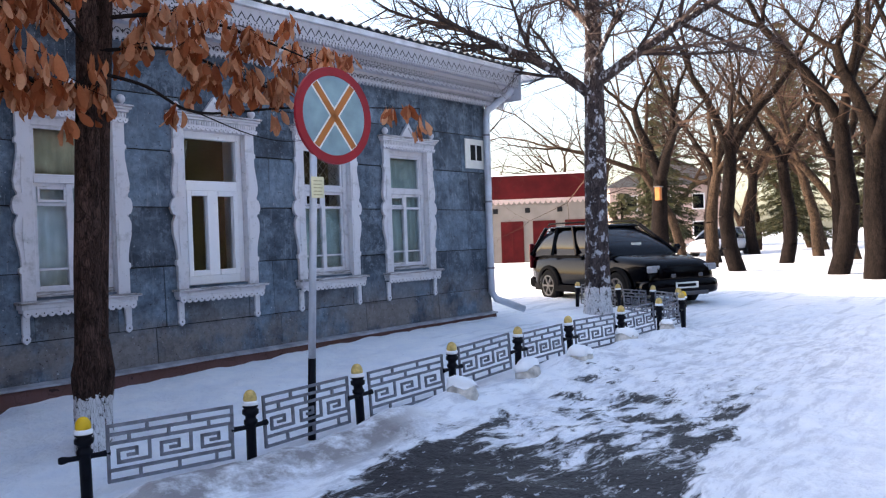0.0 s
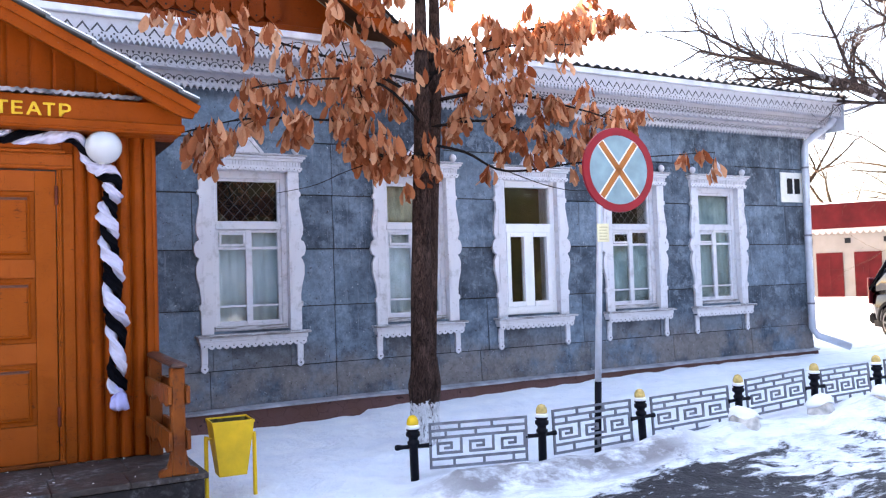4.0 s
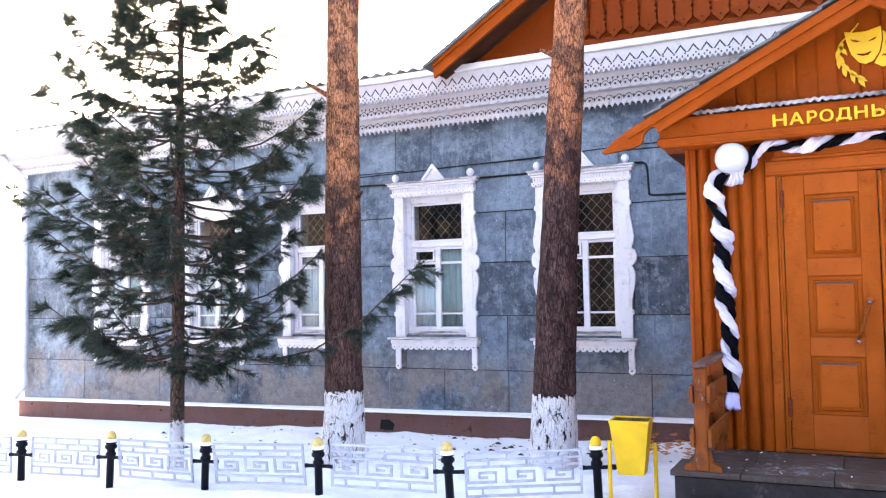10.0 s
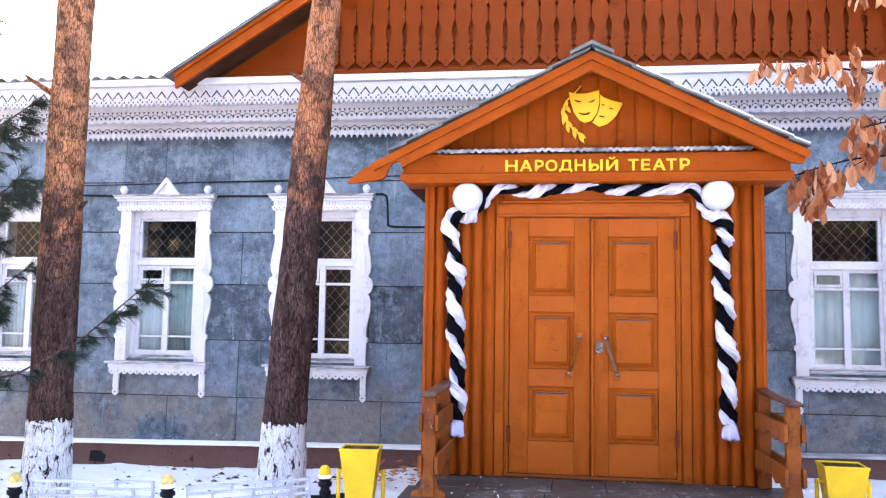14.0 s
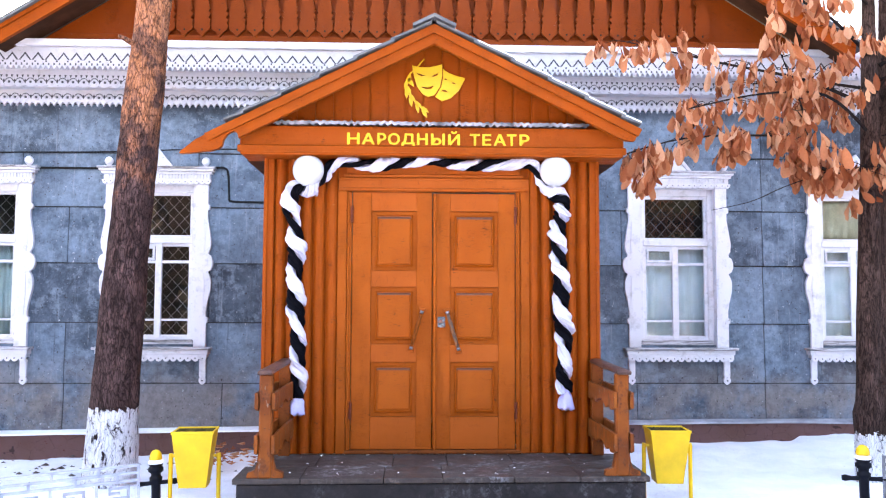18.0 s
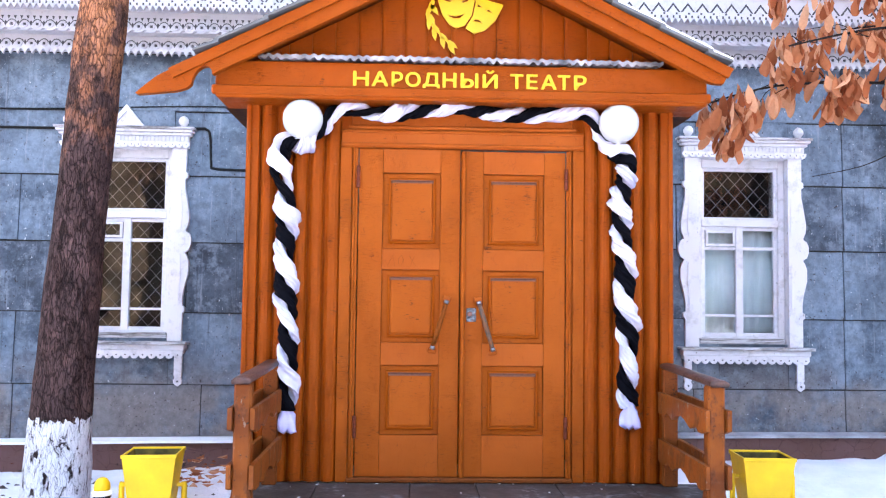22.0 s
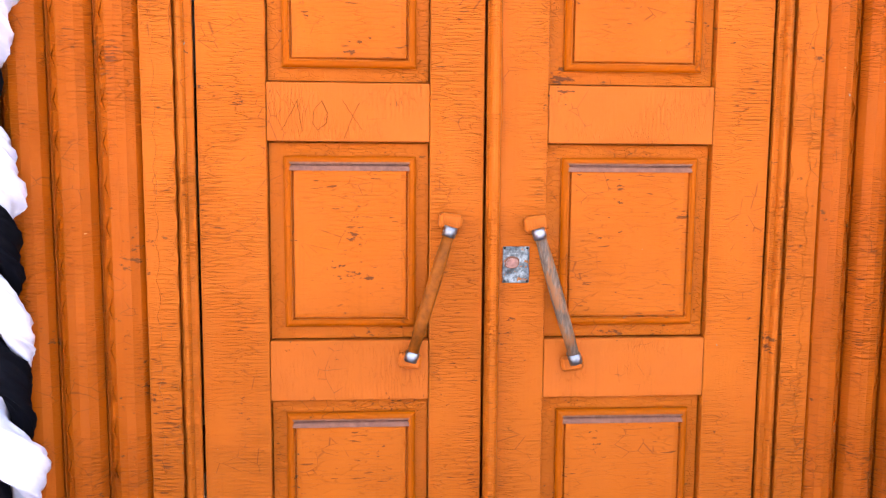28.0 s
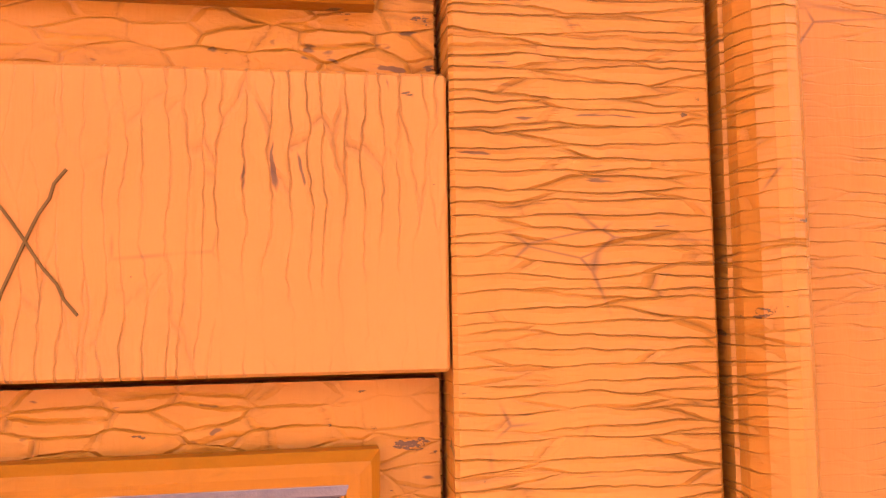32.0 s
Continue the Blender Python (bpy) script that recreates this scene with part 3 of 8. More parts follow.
def filled(name, loops, thick, material, parent, at, label=""):
    """A flat plate with holes, from closed outlines in x and z."""
    cu = bpy.data.curves.new(name, "CURVE")
    cu.dimensions, cu.fill_mode, cu.extrude = "2D", "BOTH", thick / 2
    for loop in loops:
        line = cu.splines.new("POLY")
        line.points.add(len(loop) - 1)
        for point, (x, z) in zip(line.points, loop):
            point.co = (x, z, 0, 1)
        line.use_cyclic_u = True
    holder = bpy.data.objects.new(name, cu)
    me = bpy.data.meshes.new_from_object(holder)
    bpy.data.objects.remove(holder)
    me.materials.clear()
    me.materials.append(material)
    me.transform(pose(0, 0, 0, 90))
    return shared(name, me, parent, Matrix.Translation(at), label)


def smooth_line(points, steps=8):
    """A rounder line through the points."""
    pts = [Vector(p) for p in points]
    out = []
    for n in range(len(pts) - 1):
        p0, p1, p2, p3 = pts[max(n - 1, 0)], pts[n], pts[n + 1], pts[min(n + 2, len(pts) - 1)]
        for k in range(steps):
            t = k / steps
            out.append(0.5 * (2 * p1 + (p2 - p0) * t + (2 * p0 - 5 * p1 + 4 * p2 - p3) * t * t + (3 * p1 - p0 - 3 * p2 + p3) * t ** 3))
    return out + [pts[-1]]


def rise(x):
    """The ground's slope along the front."""
    return 0.0185 * max(-30.0, min(x, 9.0)) + 0.0


# ---- ground ----
def ground():
    def steps(fine0, fine1, d, far0, far1):
        a = [fine0 - 1.0 * 1.45 ** k for k in range(18) if fine0 - 1.45 ** k > far0]
        b = [fine1 + 1.0 * 1.45 ** k for k in range(18) if fine1 + 1.45 ** k < far1]
        return [far0] + a[::-1] + [fine0 + d * k for k in range(int((fine1 - fine0) / d) + 1)] + b + [far1]
    xs, ys = steps(-9.0, 14.0, 0.1, -420, 420), steps(-6.5, 2.6, 0.09, -420, 420)
    verts = []
    for y in ys:
        for x in xs:
            z = rise(x) - 0.02
            near = -10 < x < 16 and -8 < y < 3
            if near:
                z += 0.05 * noise.noise((x * 0.8, y * 0.8, 1)) + 0.028 * noise.noise((x * 3.1, y * 3.1, 4)) + 0.012 * noise.noise((x * 8, y * 8, 9))
                bank = 2.7 < x < 11.8
                if bank:
                    edge = min(1.0, (x - 2.7) / 0.5, (11.8 - x) / 1.0)
                    off = (y + 1.32 + 0.10 * noise.noise((x * 1.3, 0, 7))) / 0.24
                    z += edge * (0.13 + 0.07 * noise.noise((x * 2.2, 1, 3))) * math.exp(-off * off)
                if y < -1.75:
                    z -= 0.05 * min(1, (-1.75 - y) / 0.4) * (1 if x > 2 else 0.3)
                if y > 1.6:
                    z += 0.05 * min(1, (y - 1.6) / 0.6) * (1 if x > 4 else 0)
            elif x > 16 or y < -8:
                z += 0.10 * noise.noise((x * 0.11, y * 0.11, 2))
            verts.append((x, y, z))
    w = len(xs)
    faces = [(r * w + c, r * w + c + 1, (r + 1) * w + c + 1, (r + 1) * w + c) for r in range(len(ys) - 1) for c in range(w - 1)]
    me = bpy.data.meshes.new("ground")
    me.from_pydata(verts, [], faces)
    me.materials.append(SNOW)
    me.shade_smooth()
    return tagged(new("ground", me), "trodden snow with streaks of bare dark asphalt", "ground", kind="structure")


ground()


# ---- the house: walls ----
FRONT = 2.45
LEFT_END, RIGHT_END = -12.45, 12.05
WINDOWS = [-10.25, -8.44, -6.64, -4.87, -2.96, 2.79, 4.83, 6.53, 8.31, 9.98]


def ledge(x):
    return 0.28 if x > 3 else 0.28 - 0.0152 * (3 - x)


def infill(wall, u, v, z0, z1):
    """A cut piece of sheet above or below a window."""
    part("sheet", slabs((u + 0.001, v - 0.001, FRONT - 0.018, FRONT - 0.001, z0, z1)), SHEET, wall)


def front_wall():
    bm = bmesh.new()
    y0, y1, top = FRONT, FRONT + 0.32, 4.25
    at = LEFT_END
    for c in WINDOWS:
        block(bm, at, c - 0.44, y0, y1, -0.35, top)
        block(bm, c - 0.44, c + 0.44, y0, y1, -0.35, 1.10)
        block(bm, c - 0.44, c + 0.44, y0, y1, 2.86, top)
        at = c + 0.44
    block(bm, at, RIGHT_END, y0, y1, -0.35, top)
    wall = tagged(part("wall_front", bm, plain("dark_sheathing", (0.02, 0.02, 0.022), 0.9)), "wooden house wall clad in weathered blue-grey sheet metal", "wall", kind="structure")
    rows = [None, 0.685, 1.34, 1.985, 2.60, 3.20, 3.74]
    dice = random.Random(3)
    for r in range(6):
        cuts = [LEFT_END]
        while cuts[-1] < RIGHT_END - 1.2:
            cuts.append(cuts[-1] + dice.uniform(1.25, 1.85))
        cuts = [c for c in cuts if not -1.5 < c < 1.5 and c < RIGHT_END - 0.5] + [RIGHT_END]
        near = min(cuts[1:-1], key=lambda c: abs(c - 3.76))
        cuts[cuts.index(near)] = 3.76
        near = min(cuts[1:-1], key=lambda c: abs(c + 3.92))
        cuts[cuts.index(near)] = -3.92 if r in (0, 1, 3) else -3.92 - 0.3 * r
        cuts.sort()
        for a, b in zip(cuts, cuts[1:]):
            pieces = [(a, b)]
            low = rows[r] or 0.0
            if low < 2.8 and rows[r + 1] > 1.15:
                for c in WINDOWS:
                    if a < c + 0.43 and b > c - 0.43:
                        u, v = max(a, c - 0.43), min(b, c + 0.43)
                        if low < 1.0 and v - u > 0.04:
                            infill(wall, u, v, low, 1.10)
                        if low > 2.5 and v - u > 0.04:
                            infill(wall, u, v, 2.86, rows[r + 1] + 0.012)
                for c in WINDOWS:
                    done = []
                    for p, q in pieces:
                        if q <= c - 0.43 or p >= c + 0.43:
                            done.append((p, q))
                            continue
                        if p < c - 0.45:
                            done.append((p, c - 0.43))
                        if q > c + 0.45:
                            done.append((c + 0.43, q))
                    pieces = done
            for p, q in pieces:
                if q - p < 0.04 or (p > -1.36 and q < 1.36):
                    continue
                zl, zr = (rows[r], rows[r]) if rows[r] else (ledge(p) + 0.012, ledge(q) + 0.012)
                zt = rows[r + 1] - 0.012
                sheet = bmesh.new()
                lift = dice.uniform(0.004, 0.016)
                tip = [dice.uniform(-0.004, 0.004) for _ in range(4)]
                vs = [sheet.verts.new(v) for v in ((p + 0.005, FRONT - 0.016 - lift, zl + tip[0]), (q - 0.005, FRONT - 0.016 - lift + tip[3], zr + tip[1]), (q - 0.005, FRONT - 0.006, zt), (p + 0.005, FRONT - 0.006, zt),
                                                   (p + 0.005, FRONT - 0.001, zl), (q - 0.005, FRONT - 0.001, zr), (q - 0.005, FRONT - 0.001, zt), (p + 0.005, FRONT - 0.001, zt))]
                for f in ((0, 1, 2, 3), (7, 6, 5, 4), (0, 4, 5, 1), (1, 5, 6, 2), (2, 6, 7, 3), (3, 7, 4, 0)):
                    sheet.faces.new([vs[k] for k in f])
                part("sheet", sheet, SHEET, wall)
    return wall


front_wall()
for name, box, label in (("wall_left", (LEFT_END, LEFT_END + 0.3, FRONT + 0.325, 10.5, -0.4, 4.25), "end wall of the house in grey sheet metal"),
                         ("wall_right", (RIGHT_END - 0.3, RIGHT_END, FRONT + 0.325, 10.5, -0.2, 4.25), "end wall of the house in grey sheet metal"),
                         ("wall_back", (LEFT_END + 0.305, RIGHT_END - 0.305, 10.2, 10.5, -0.2, 4.25), "back wall of the house")):
    tagged(part(name, slabs(box), SHEET), label, "wall", kind="structure")
tagged(part("wall_inner", slabs((LEFT_END + 0.305, RIGHT_END - 0.305, 5.6, 5.75, 0.3, 4.0)), ROOM), "plastered wall inside the house, coloured near black for the room's shade", "wall", kind="structure")
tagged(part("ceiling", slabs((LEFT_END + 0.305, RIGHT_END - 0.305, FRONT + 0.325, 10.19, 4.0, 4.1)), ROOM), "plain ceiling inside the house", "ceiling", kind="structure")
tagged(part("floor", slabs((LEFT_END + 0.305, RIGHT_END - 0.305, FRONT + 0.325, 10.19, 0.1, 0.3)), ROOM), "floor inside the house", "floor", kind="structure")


def plinth():
    """The low painted base with its tin ledge, which follows the slope of the ground."""
    for name, x0, x1 in (("plinth", LEFT_END - 0.03, -1.37), ("plinth", 1.37, RIGHT_END + 0.03)):
        bm = bmesh.new()
        n = 26
        dice = random.Random(int(x1 * 10))
        rows = []
        for k in range(n + 1):
            x = x0 + (x1 - x0) * k / n
            o = dice.uniform(-0.008, 0.008)
            rows.append([bm.verts.new((x, y, z)) for y, z in ((FRONT - 0.002, -0.5), (FRONT - 0.085 + o, -0.5), (FRONT - 0.085 + o, ledge(x) - 0.02), (FRONT - 0.002, ledge(x) - 0.006))])
        for a, b in zip(rows, rows[1:]):
            for j in range(4):
                bm.faces.new((a[j], b[j], b[(j + 1) % 4], a[(j + 1) % 4]))
        bm.faces.new(rows[0])
        bm.faces.new(rows[-1][::-1])
        base = tagged(part(name, bm, PLINTH), "low red-brown painted plinth with flaking paint", "plinth", kind="structure")
        bm = bmesh.new()
        rows = []
        for k in range(n + 1):
            x = x0 + (x1 - x0) * k / n
            w = dice.uniform(-0.006, 0.006)
            rows.append([bm.verts.new((x, y, z)) for y, z in ((FRONT - 0.018, ledge(x) + 0.012), (FRONT - 0.12, ledge(x) - 0.008 + w), (FRONT - 0.12, ledge(x) - 0.03 + w), (FRONT - 0.018, ledge(x) - 0.004))])
        for a, b in zip(rows, rows[1:]):
            for j in range(4):
                bm.faces.new((a[j], b[j], b[(j + 1) % 4], a[(j + 1) % 4]))
        part("ledge", bm, CLEAN_SNOW if x1 < 0 else plain("frosted_tin_ledge", (0.33, 0.33, 0.36), 0.6, 0, 0.4, 5), base, "tin drip ledge dusted with snow")


plinth()
# vent hole in the plinth
vent = tagged(part("vent_hole", prism(bmesh.new(), [(-5.66, -0.09), (-5.47, -0.10), (-5.45, -0.02), (-5.52, 0.035), (-5.64, 0.03)], FRONT - 0.098, FRONT - 0.089), INK), "small dark air hole in the plinth", "vent")

# ---- the cornice ----
CORNICE_LEFT, CORNICE_RIGHT = -12.85, 12.45


def toothed(x0, x1, z_top, z_bottom, pitch, depth, point=True):
    """The outline of a board with a cut lower edge."""
    out = [(x0, z_top), (x0, z_bottom)]
    n = int((x1 - x0) / pitch)
    for k in range(n):
        a = x0 + k * (x1 - x0) / n
        w = (x1 - x0) / n
        if point:
            out += [(a + 0.12 * w, z_bottom), (a + 0.5 * w, z_bottom - depth), (a + 0.88 * w, z_bottom)]
        else:
            out += [(a + 0.08 * w, z_bottom), (a + 0.25 * w, z_bottom - 0.75 * depth), (a + 0.5 * w, z_bottom - depth), (a + 0.75 * w, z_bottom - 0.75 * depth), (a + 0.92 * w, z_bottom)]
    return out + [(x1, z_bottom), (x1, z_top)]


def strip(bm, outline, y0, y1):
    """A long board whose lower edge is cut: laid as one quad for each step, so that it fills cleanly."""
    top = outline[0][1]
    low = outline[1:-1]
    rows = [[bm.verts.new((x, y, z)) for y, z in ((y0, top), (y0, zl), (y1, zl), (y1, top))] for x, zl in low]
    for a, b in zip(rows, rows[1:]):
        for j in range(4):
            bm.faces.new((a[j], b[j], b[(j + 1) % 4], a[(j + 1) % 4]))
    bm.faces.new(rows[0])
    bm.faces.new(rows[-1][::-1])


def rings(bm, x0, x1, z, y, pitch, r):
    n = int((x1 - x0) / pitch)
    for k in range(n):
        c = x0 + (k + 0.5) * (x1 - x0) / n
        ring = []
        for j in range(8):
            a = 2 * math.pi * j / 8
            ring.append([bm.verts.new((c + q * math.cos(a), y - d, z + q * math.sin(a))) for q, d in ((r, 0.0), (r * 0.9, 0.010), (r * 0.55, 0.010), (r * 0.45, 0.0))])
        for j in range(8):
            for i in range(3):
                bm.faces.new((ring[j][i], ring[(j + 1) % 8][i], ring[(j + 1) % 8][i + 1], ring[j][i + 1]))


CUT_SHADE = plain("fretwork_gap_shade", (0.055, 0.053, 0.062), 0.9)


def cornice():
    spans = ((CORNICE_LEFT, -0.72), (-0.72, CORNICE_RIGHT))
    for n, (x0, x1) in enumerate(spans):
        trim = thing("cornice_trim", (0.5 * (x0 + x1), FRONT, 3.7), "three-tiered carved wooden eaves board, weathered grey-white", "cornice", kind="structure")
        back = trim.matrix_basis.inverted()

        def put(name, bm, material=LACE, label=""):
            ob = part(name, bm, material, trim, label)
            ob.matrix_parent_inverse = back
            return ob
        bm = bmesh.new()
        strip(bm, toothed(x0, x1, 3.87, 3.722, 0.066, 0.046), 2.30, 2.325)
        put("lower_lace_board", bm)
        bm = bmesh.new()
        strip(bm, toothed(x0, x1, 4.05, 3.872, 0.112, 0.026, False), 2.155, 2.18)
        put("middle_lace_board", bm)
        bm = bmesh.new()
        strip(bm, toothed(x0, x1, 4.24, 4.040, 0.056, 0.042), 2.00, 2.025)
        put("upper_lace_board", bm)
        bm = bmesh.new()
        rings(bm, x0, x1, 3.772, 2.30, 0.112, 0.036)
        rings(bm, x0, x1, 3.902, 2.155, 0.112, 0.034)
        tagged(put("carved_rings", bm), kind="stuff")
        # dark faces laid on the boards paint the shade of the carved fretwork
        bm = bmesh.new()
        m = int((x1 - x0) / 0.112)
        w = (x1 - x0) / m

        def cut(pts, y):
            bm.faces.new([bm.verts.new((px, y, pz)) for px, pz in pts])
        peaks = int((x1 - x0) / 0.132)
        for k in range(peaks):
            e = (x1 - x0) / peaks
            a = x0 + k * e
            c = a + e / 2
            cut([(a, 4.096), (a + 0.020, 4.096), (c, 4.158), (c, 4.184)], 1.998)
            cut([(c, 4.184), (c, 4.158), (a + e - 0.020, 4.096), (a + e, 4.096)], 1.998)
        for k in range(m):
            a = x0 + k * w
            c = a + w / 2
            cut([(c - 0.009, 4.074), (c + 0.009, 4.074), (c + 0.009, 4.092), (c - 0.009, 4.092)], 1.998)
            for q in (0.25, 0.75):
                e = a + q * w
                cut([(e - 0.014, 3.980), (e, 3.944), (e + 0.014, 3.980)], 2.153)
                cut([(e - 0.008, 4.042), (e + 0.008, 4.042), (e + 0.008, 4.066), (e - 0.008, 4.066)], 1.998)
            for z, y in ((3.772, 2.298), (3.902, 2.153)):
                cut([(c - 0.012, z - 0.012), (c + 0.012, z - 0.012), (c + 0.012, z + 0.012), (c - 0.012, z + 0.012)], y)
                cut([(a - 0.015, z + 0.012), (a, z - 0.020), (a + 0.015, z + 0.012), (a, z + 0.034)], y)
                for b in range(5):
                    u, v = math.radians(15 + 30 * b), math.radians(15 + 30 * (b + 1))
                    cut([(c + 0.038 * math.cos(u), z + 0.038 * math.sin(u)), (c + 0.047 * math.cos(u), z + 0.047 * math.sin(u)), (c + 0.047 * math.cos(v), z + 0.047 * math.sin(v)), (c + 0.038 * math.cos(v), z + 0.038 * math.sin(v))], y)
        tagged(put("fretwork_cuts", bm, CUT_SHADE), kind="stuff")
        put("soffit", slabs((x0, x1, 2.026, 2.154, 4.035, 4.05), (x0, x1, 2.181, 2.299, 3.855, 3.87), (x0, x1, 2.326, FRONT - 0.017, 3.735, 3.75)))
        put("crown_board", slabs((x0 - (0.02 if n == 0 else -0.002), x1 + (0.02 if n else 0), 1.955, 2.06, 4.243, 4.315), bevel=0.006), plain("snowy_crown_board", (0.62, 0.63, 0.67), 0.6, 0, 0.3, 3, 0.3))
    # return of the eaves at the right-hand gable end
    end = thing("eaves_return", (12.25, 2.3, 3.7), "plain boxed end of the eaves in grey-white boards", "eaves", kind="structure")
    ob = part("end_board", slabs((12.452, 12.47, 1.96, 2.9, 3.80, 4.24), (12.06, 12.45, 2.33, 2.9, 4.18, 4.24), bevel=0.004), ZINC, end)
    ob.matrix_parent_inverse = end.matrix_basis.inverted()
    ob = part("verge_board", slabs((12.475, 13.1, 1.90, 2.9, 4.25, 4.29), (13.101, 13.13, 1.88, 2.9, 4.22, 4.31), bevel=0.004), ZINC, end, "overhanging boards of the roof verge")
    ob.matrix_parent_inverse = end.matrix_basis.inverted()


cornice()


def corrugated(bm, x0, x1, path, pitch=0.17, high=0.022, cut=None):
    """A wavy sheet, its waves running up the path of (y, z) points."""
    n = int((x1 - x0) / pitch * 6)
    rows = []
    for k in range(n + 1):
        x = x0 + (x1 - x0) * k / n
        h = high * math.sin(2 * math.pi * x / pitch)
        rows.append([bm.verts.new((x, y, z + h)) for y, z in path] + [bm.verts.new((x, y, z + h - 0.008)) for y, z in path[::-1]])
    m = len(rows[0])
    for a, b in zip(rows, rows[1:]):
        for j in range(m):
            bm.faces.new((a[j], b[j], b[(j + 1) % m], a[(j + 1) % m]))
    bm.faces.new(rows[0])
    bm.faces.new(rows[-1][::-1])


SNOWY_ROOF = plain("snow_covered_roofing", (0.60, 0.61, 0.64), 0.8, 0, 0.25, 3, 0.5)
roof = thing("roof", (0, 6.5, 4.3), "low roof of grey corrugated sheets over the house", "roof", kind="structure")
for x0, x1 in ((-12.9, -4.3), (4.3, 12.62), (-4.3, 4.3)):
    bm = bmesh.new()
    corrugated(bm, x0, x1, [(1.93, 4.345), (6.5, 4.84)] if abs(x0) != 4.3 or x1 > 5 else [(3.6, 4.53), (6.5, 4.84)])
    ob = part("front_slope", bm, ROOFING if x0 > 4 else SNOWY_ROOF, roof)
    ob.matrix_parent_inverse = roof.matrix_basis.inverted()
bm = bmesh.new()
corrugated(bm, -12.9, 12.62, [(6.5, 4.84), (11.0, 4.35)])
part("back_slope", bm, ROOFING, roof).matrix_parent_inverse = roof.matrix_basis.inverted()
for x in (LEFT_END + 0.15, RIGHT_END - 0.15):
    bm = bmesh.new()
    prism(bm, [(FRONT, 4.25), (10.5, 4.25), (6.5, 4.80)], x - 0.1, x + 0.1, "yz")
    part("gable_end", bm, SHEET, roof).matrix_parent_inverse = roof.matrix_basis.inverted()


# ---- the large orange gable above the eaves ----
def attic_gable():
    slope, foot, half = 0.63, 4.15, 4.46
    top = foot + slope * half
    gable = thing("attic_gable", (0, 2.1, 4.3), "large orange wooden gable with carved hanging boards", "gable", kind="structure")
    inv = gable.matrix_basis.inverted()

    def put(name, bm, material=PAINT_SHADED, label=""):
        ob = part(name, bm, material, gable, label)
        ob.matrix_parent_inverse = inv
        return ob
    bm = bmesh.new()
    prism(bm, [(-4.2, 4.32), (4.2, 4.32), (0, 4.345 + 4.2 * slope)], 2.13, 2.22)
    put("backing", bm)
    put("bottom_board", slabs((-4.0, 4.0, 2.085, 2.125, 4.32, 4.42), bevel=0.005))
    # hanging boards, arrow-shaped below, with turned cut-outs between them
    w = 0.187
    for k in range(-20, 21):
        c = k * w
        high = 4.30 + slope * (4.1 - abs(c)) - 0.14
        if high < 4.75:
            continue
        e = w / 2 - 0.004
        right = [(0.0, 4.395), (0.030, 4.43), (0.040, 4.445), (e * 0.92, 4.475), (e, 4.51), (e * 0.86, 4.545), (e * 0.97, 4.57), (e * 0.97, 4.585),
                 (e * 0.72, 4.60), (e * 0.95, 4.63), (e * 0.95, 4.65), (e * 0.72, 4.67), (e * 0.93, 4.70), (e * 0.80, 4.73), (e * 0.66, 4.80), (e * 0.72, 4.86), (e, 4.93), (e, 5.05)]
        if high > 5.3:
            right += [(e * 0.8, 5.08), (e, 5.12)]
        right += [(e, high)]
        outline = [(c + x, z) for x, z in right if z <= high] + [(c - x, z) for x, z in right[:0:-1] if z <= high]
        bm = bmesh.new()
        prism(bm, outline, 2.060, 2.084)
        put("hanging_board", bm)
        hole = bmesh.new()
        spin(hole, [(0.011, 0), (0.011, 0.003)], 8, m=Matrix.Translation((c, 2.0605, 4.47)) @ pose(0, 0, 0, 90))
        put("drilled_hole", hole, INK)
    for s in (-1, 1):
        def leg(z0, z1):
            pts = [(s * half, foot + z0), (0, top + z0), (0, top + z1), (s * (half + 0.02), foot + z1)]
            return pts
        bm = bmesh.new()
        prism(bm, leg(-0.035, 0.12), 1.66, 1.71)
        put("barge_board", bm, PAINT_BOARD)
        bm = bmesh.new()
        prism(bm, leg(0.09, 0.125), 1.640, 1.659)
        put("barge_trim", bm, PAINT_BOARD)
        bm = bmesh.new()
        # the soffit's shadow is painted in by its dark boards
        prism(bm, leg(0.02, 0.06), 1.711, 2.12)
        put("soffit", bm, SHADED_WOOD)
        bm = bmesh.new()
        prism(bm, [(s * (half + 0.10), foot + 0.08), (0, top + 0.13), (0, top + 0.16), (s * (half + 0.12), foot + 0.11)], 1.60, 6.4)
        put("roof_sheet", bm, ROOFING)


attic_gable()


# ---- windows with carved casings ----
def casing_edge(s):
    """The outer edge of one carved side board, from the sill up, as offsets from the window's middle."""
    line = [(0.555, 1.075), (0.555, 1.33), (0.575, 1.345), (0.575, 1.385), (0.552, 1.40), (0.552, 1.47), (0.565, 1.56), (0.598, 1.69), (0.600, 1.80), (0.578, 1.86),
            (0.566, 1.875), (0.566, 1.89), (0.60, 1.91), (0.618, 1.96), (0.618, 2.01), (0.60, 2.06), (0.568, 2.08), (0.568, 2.10), (0.588, 2.14), (0.596, 2.22), (0.57, 2.38),
            (0.552, 2.48), (0.552, 2.56), (0.574, 2.575), (0.574, 2.615), (0.555, 2.63), (0.555, 2.845)]
    return [(s * x, z) for x, z in line]


